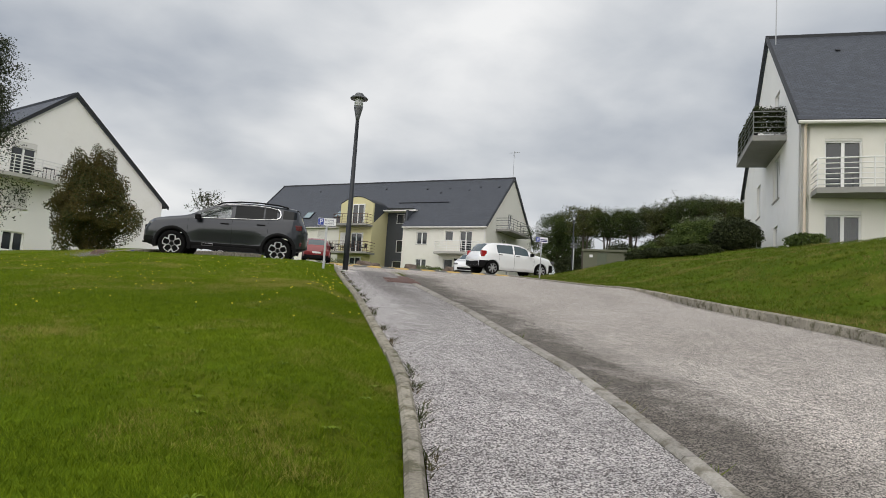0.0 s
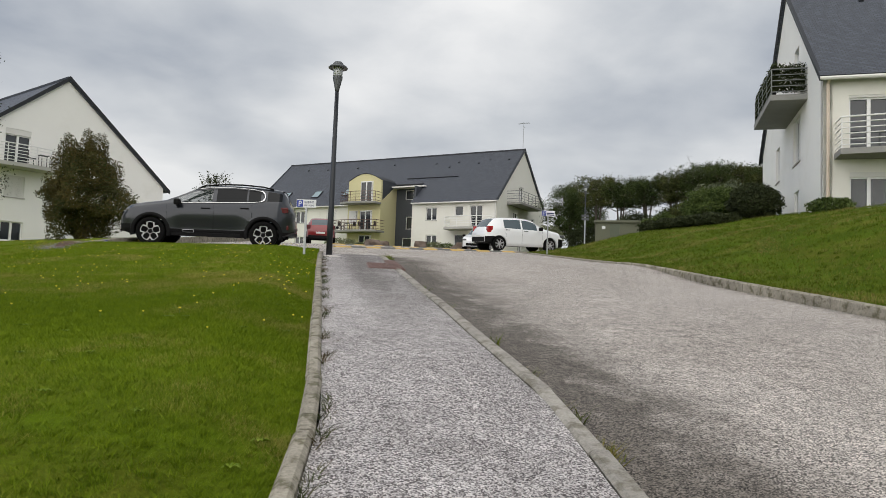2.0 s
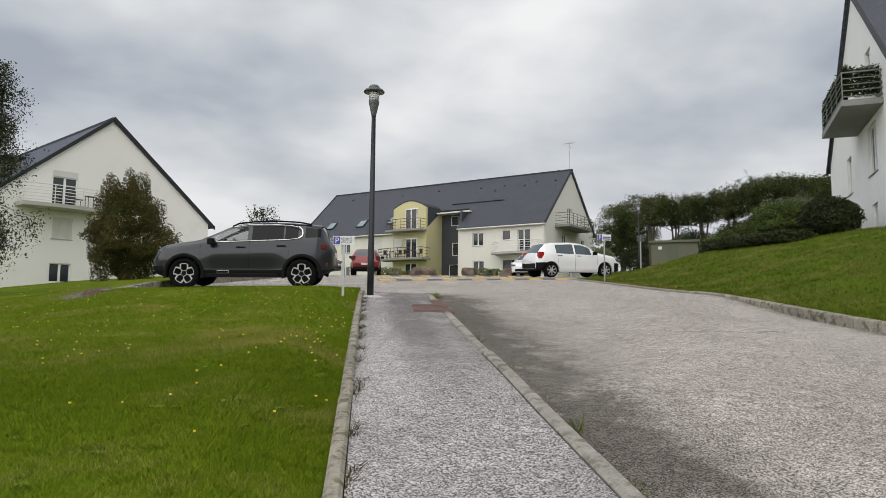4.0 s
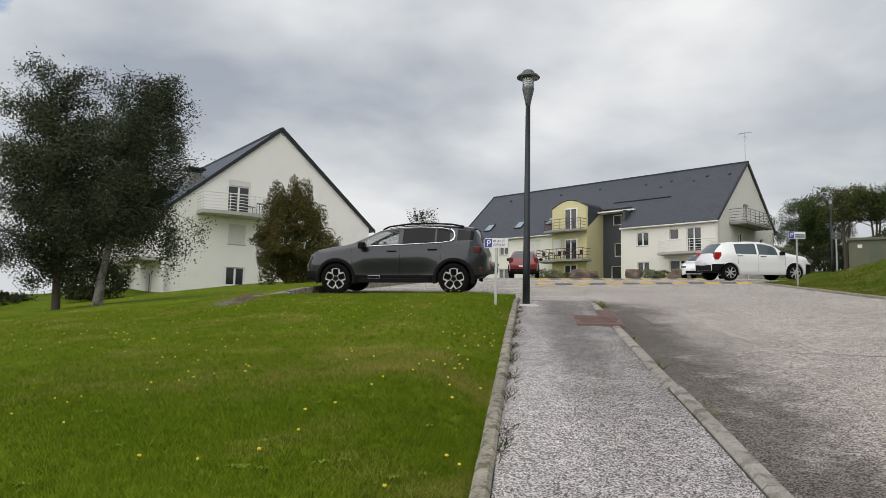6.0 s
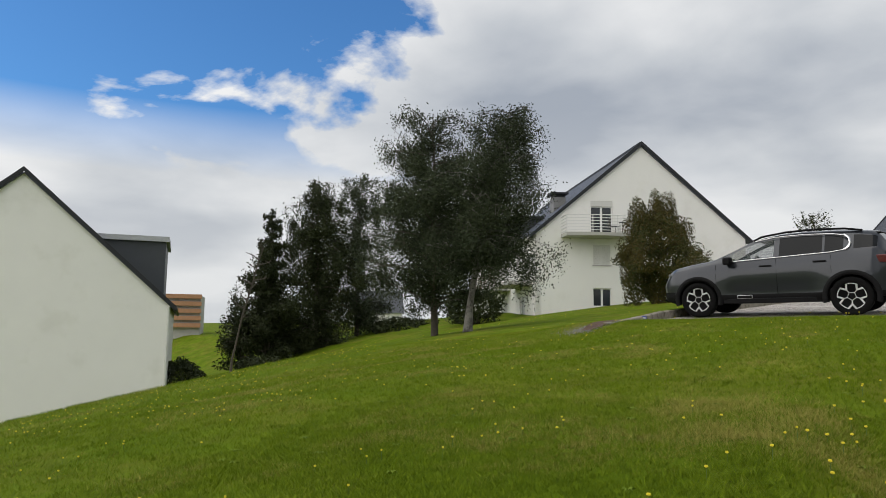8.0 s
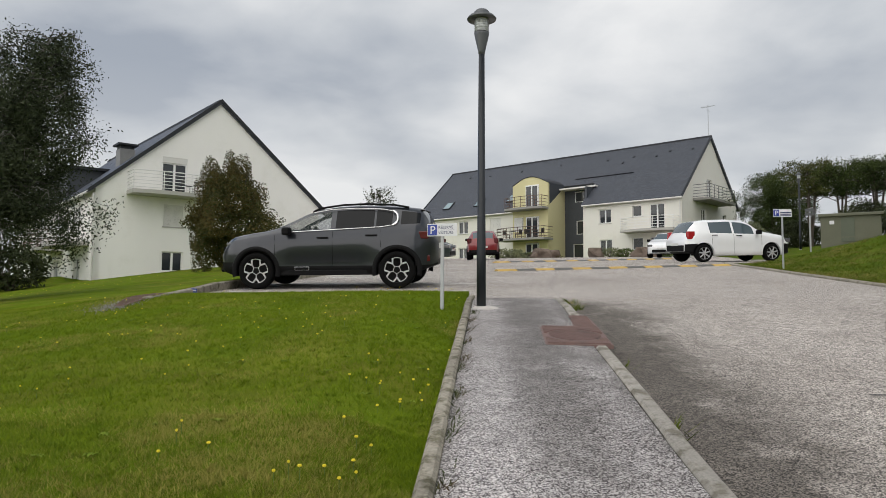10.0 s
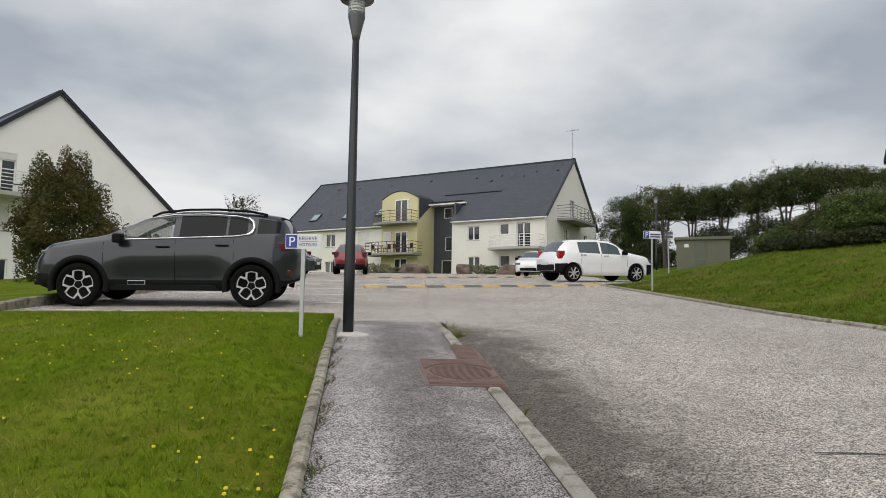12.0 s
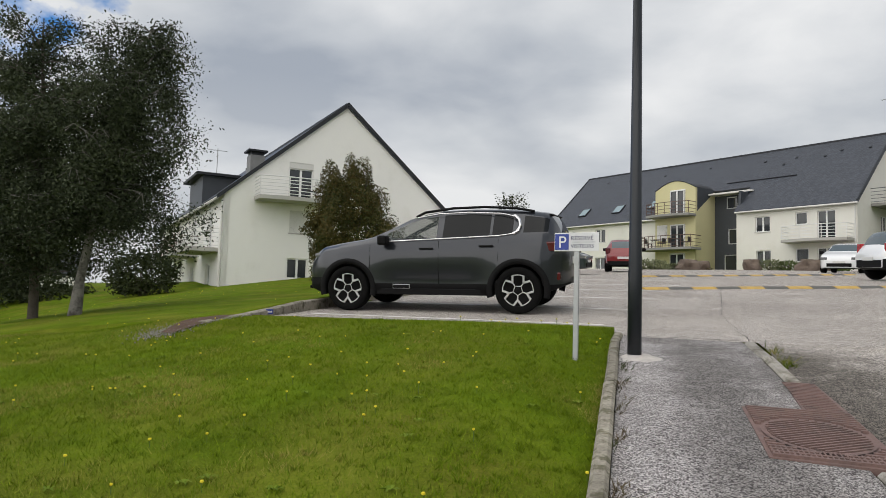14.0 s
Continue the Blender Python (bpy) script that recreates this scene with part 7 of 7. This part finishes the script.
def blades(name, X, Y, Z, tall, wide, mat, seed, lean=0.6):
    g = np.random.default_rng(seed)
    n = len(X)
    a = g.uniform(0, 2 * math.pi, n)
    h = tall * g.uniform(0.4, 1.3, n)
    w = wide * g.uniform(0.6, 1.3, n)
    l = g.normal(size=(2, n)) * lean * h
    V = np.empty((n, 3, 3))
    V[:, 0] = np.stack([X - w * np.cos(a), Y - w * np.sin(a), Z - 0.006], 1)
    V[:, 1] = np.stack([X + w * np.cos(a), Y + w * np.sin(a), Z - 0.006], 1)
    V[:, 2] = np.stack([X + l[0], Y + l[1], Z + h], 1)
    me = bpy.data.meshes.new(name)
    me.vertices.add(3 * n); me.loops.add(3 * n); me.polygons.add(n)
    me.vertices.foreach_set("co", V.reshape(-1))
    me.loops.foreach_set("vertex_index", np.arange(3 * n, dtype=np.int32))
    me.polygons.foreach_set("loop_start", np.arange(0, 3 * n, 3, dtype=np.int32))
    me.polygons.foreach_set("loop_total", np.full(n, 3, dtype=np.int32))
    me.update(); me.validate()
    me.materials.append(mat)
    return new(name, me)


def scatter(seed, n, y0, y1, d0, d1, power=1.0, tufts=0.5):
    """Places by distance from the edge and by y, part of them gathered in tufts."""
    g = np.random.default_rng(seed)
    Y = g.uniform(y0, y1, n)
    D = d0 + (d1 - d0) * g.uniform(0, 1, n) ** power
    # no hard edge to the spread
    far = D * g.uniform(0.5, 1.5, n)
    D = np.where(far < d1 * 1.12, far, D)
    Y = Y + g.uniform(-0.6, 0.6, n) * (Y < y0 + 1.2)
    k = int(n * tufts)
    c = g.integers(k, n, max(1, k // 22))
    pick = c[g.integers(0, len(c), k)]
    size = 0.012 + 0.004 * D[pick]
    D[:k] = D[pick] + g.normal(size=k) * size
    Y[:k] = Y[pick] + g.normal(size=k) * size
    return np.abs(D), np.clip(Y, y0, y1)


LAWN = Lie(xl, -1, -3.0, 16.12, 30.0)
BANK = Lie(xb, 1, -2.0, 30.0, 13.0)
D1, Y1 = scatter(1, 560000, 0.6, 9.5, 0.0, 4.2, 1.35)
D2, Y2 = scatter(2, 330000, 5.5, 16.1, 0.0, 9.0, 1.25)
D3, Y3 = scatter(5, 125000, 1.0, 16.1, 2.5, 26.0, 1.25, 0.3)
X, Z = LAWN.place(np.r_[D1, D2, D3], np.r_[Y1, Y2, Y3])
size = np.r_[np.full(len(D1), 1.0), np.full(len(D2), 1.15), 1.25 + 0.05 * D3]
tagged(blades("lawn_grass", X, np.r_[Y1, Y2, Y3], Z, 0.026 * size, 0.0021 * size, BLADE, 1, 0.8), "short mown grass blades of the lawn", "grass", kind="stuff")
D, Y = scatter(3, 155000, 5.0, 30.0, 0.0, 11.0, 1.5)
X, Z = BANK.place(D, Y)
tagged(blades("bank_grass", X, Y, Z, 0.055, 0.0065, BANK_BLADE, 2), "longer tufted grass on the bank", "grass", kind="stuff")


def rosettes():
    """Flat plantain and dandelion leaves spread on the turf."""
    g = np.random.default_rng(29)
    bm = bmesh.new()
    for _ in range(130):
        d, y = 4.5 * g.uniform() ** 1.3 + 0.1, g.uniform(1.2, 15.5)
        X, Z = LAWN.place(np.array([d]), np.array([y]))
        o = Vector((X[0], y, Z[0] + 0.012))
        n, turn = int(g.integers(5, 9)), g.uniform(0, 6.28)
        for k in range(n):
            a = turn + 6.283 * k / n + g.normal() * 0.2
            ln, wd = g.uniform(0.03, 0.06), g.uniform(0.006, 0.011)
            u, v = Vector((math.cos(a), math.sin(a), 0)), Vector((-math.sin(a), math.cos(a), 0))
            p = [o, o + u * ln * 0.55 + v * wd + Vector((0, 0, 0.012)), o + u * ln + Vector((0, 0, 0.004)), o + u * ln * 0.55 - v * wd + Vector((0, 0, 0.012))]
            bm.faces.new([bm.verts.new(q) for q in p])
    r = new("lawn_weeds", mesh_of("lawn_weeds", bm, ROSETTE))
    tagged(r, "flat green leaf rosettes of weeds in the lawn", "weeds", kind="stuff")


ROSETTE = blade_mat("weed_leaf", (0.095, 0.15, 0.012), (0.19, 0.26, 0.03), (0.22, 0.24, 0.05), 0.75)
rosettes()

YELLOW = material("dandelion_yellow", (0.75, 0.60, 0.02), 0.7, 0, 0.1)
STALK = material("stalk_green", (0.10, 0.16, 0.03), 0.8, 0, 0.2)


def flowers():
    g = np.random.default_rng(9)
    P = []
    for _ in range(150):
        y = g.uniform(2.5, 15.8); d = g.uniform(0.15, 14) ** 1.0
        for _ in range(g.integers(1, 8)):
            yy = min(16.0, y + g.normal() * 0.5)
            P.append((xl(yy) - abs(d + g.normal() * 0.6), yy))
    for _ in range(28):
        yy = g.uniform(8.0, 11.0)
        P.append((xl(yy) - abs(g.normal()) * 0.4 - 0.05, yy))
    for _ in range(160):
        yy = g.uniform(15, 34); P.append((g.uniform(-30, -8), yy))
    head, stem = bmesh.new(), bmesh.new()
    for x, y in P:
        z = land(float(x), float(y))
        h = g.uniform(0.035, 0.075)
        r = g.uniform(0.007, 0.0115)
        lathe(head, [(0.0001, 0), (r, 0.006), (r * 0.8, 0.014), (0.0001, 0.012)], 7, Matrix.Translation((x, y, z + h)))
        tube(stem, (x, y, z - 0.01), (x, y, z + h), 0.002, seg=3)
    t = new("dandelions", mesh_of("dandelions", head, YELLOW))
    tagged(t, "scattered yellow dandelion flowers in the lawn", "flowers", kind="stuff")
    s = new("dandelion_stalks", mesh_of("dandelion_stalks", stem, STALK))
    tagged(s, "thin green dandelion stalks in the lawn", "flowers", kind="stuff")


flowers()


def weeds():
    g = np.random.default_rng(19)
    X, Y = [], []
    for y, n in ((4.1, 90), (4.7, 50), (6.6, 90), (8.42, 70), (10.2, 40), (12.0, 30), (15.1, 120), (15.6, 70), (3.0, 30), (5.6, 30)):
        X += list(xp(y) + 0.10 + g.normal(size=n) * 0.04); Y += list(y + g.normal(size=n) * 0.08)
    Z = np.array([road_z(y) - 0.02 for y in Y])
    a = blades("kerb_weeds", np.array(X), np.array(Y), Z, 0.085, 0.005, BANK_BLADE, 5, 0.9)
    tagged(a, "green weeds growing in the kerb joint", "weeds", kind="stuff")
    X, Y = [], []
    for y in (2.6, 3.3, 3.9, 4.3, 5.4, 6.1, 7.07, 7.4, 8.2, 8.8, 9.6, 9.9, 10.4, 11.3, 11.6, 12.4, 13.1, 13.8, 14.4):
        n = int(g.integers(25, 70))
        X += list(xl(y) + 0.105 + np.abs(g.normal(size=n)) * 0.028); Y += list(y + g.normal(size=n) * 0.11)
    Z = np.array([rise(y) for y in Y])
    dead = material("dead_weed", (0.10, 0.075, 0.038), 0.9, 0, 0.4, 5, 20, second=(0.05, 0.065, 0.018), second_at=0.5, second_scale=2.0)
    b = blades("edge_weeds", np.array(X), np.array(Y), Z, 0.05, 0.006, dead, 6, 1.1)
    tagged(b, "dry brown weeds along the edging of the footpath", "weeds", kind="stuff")


weeds()
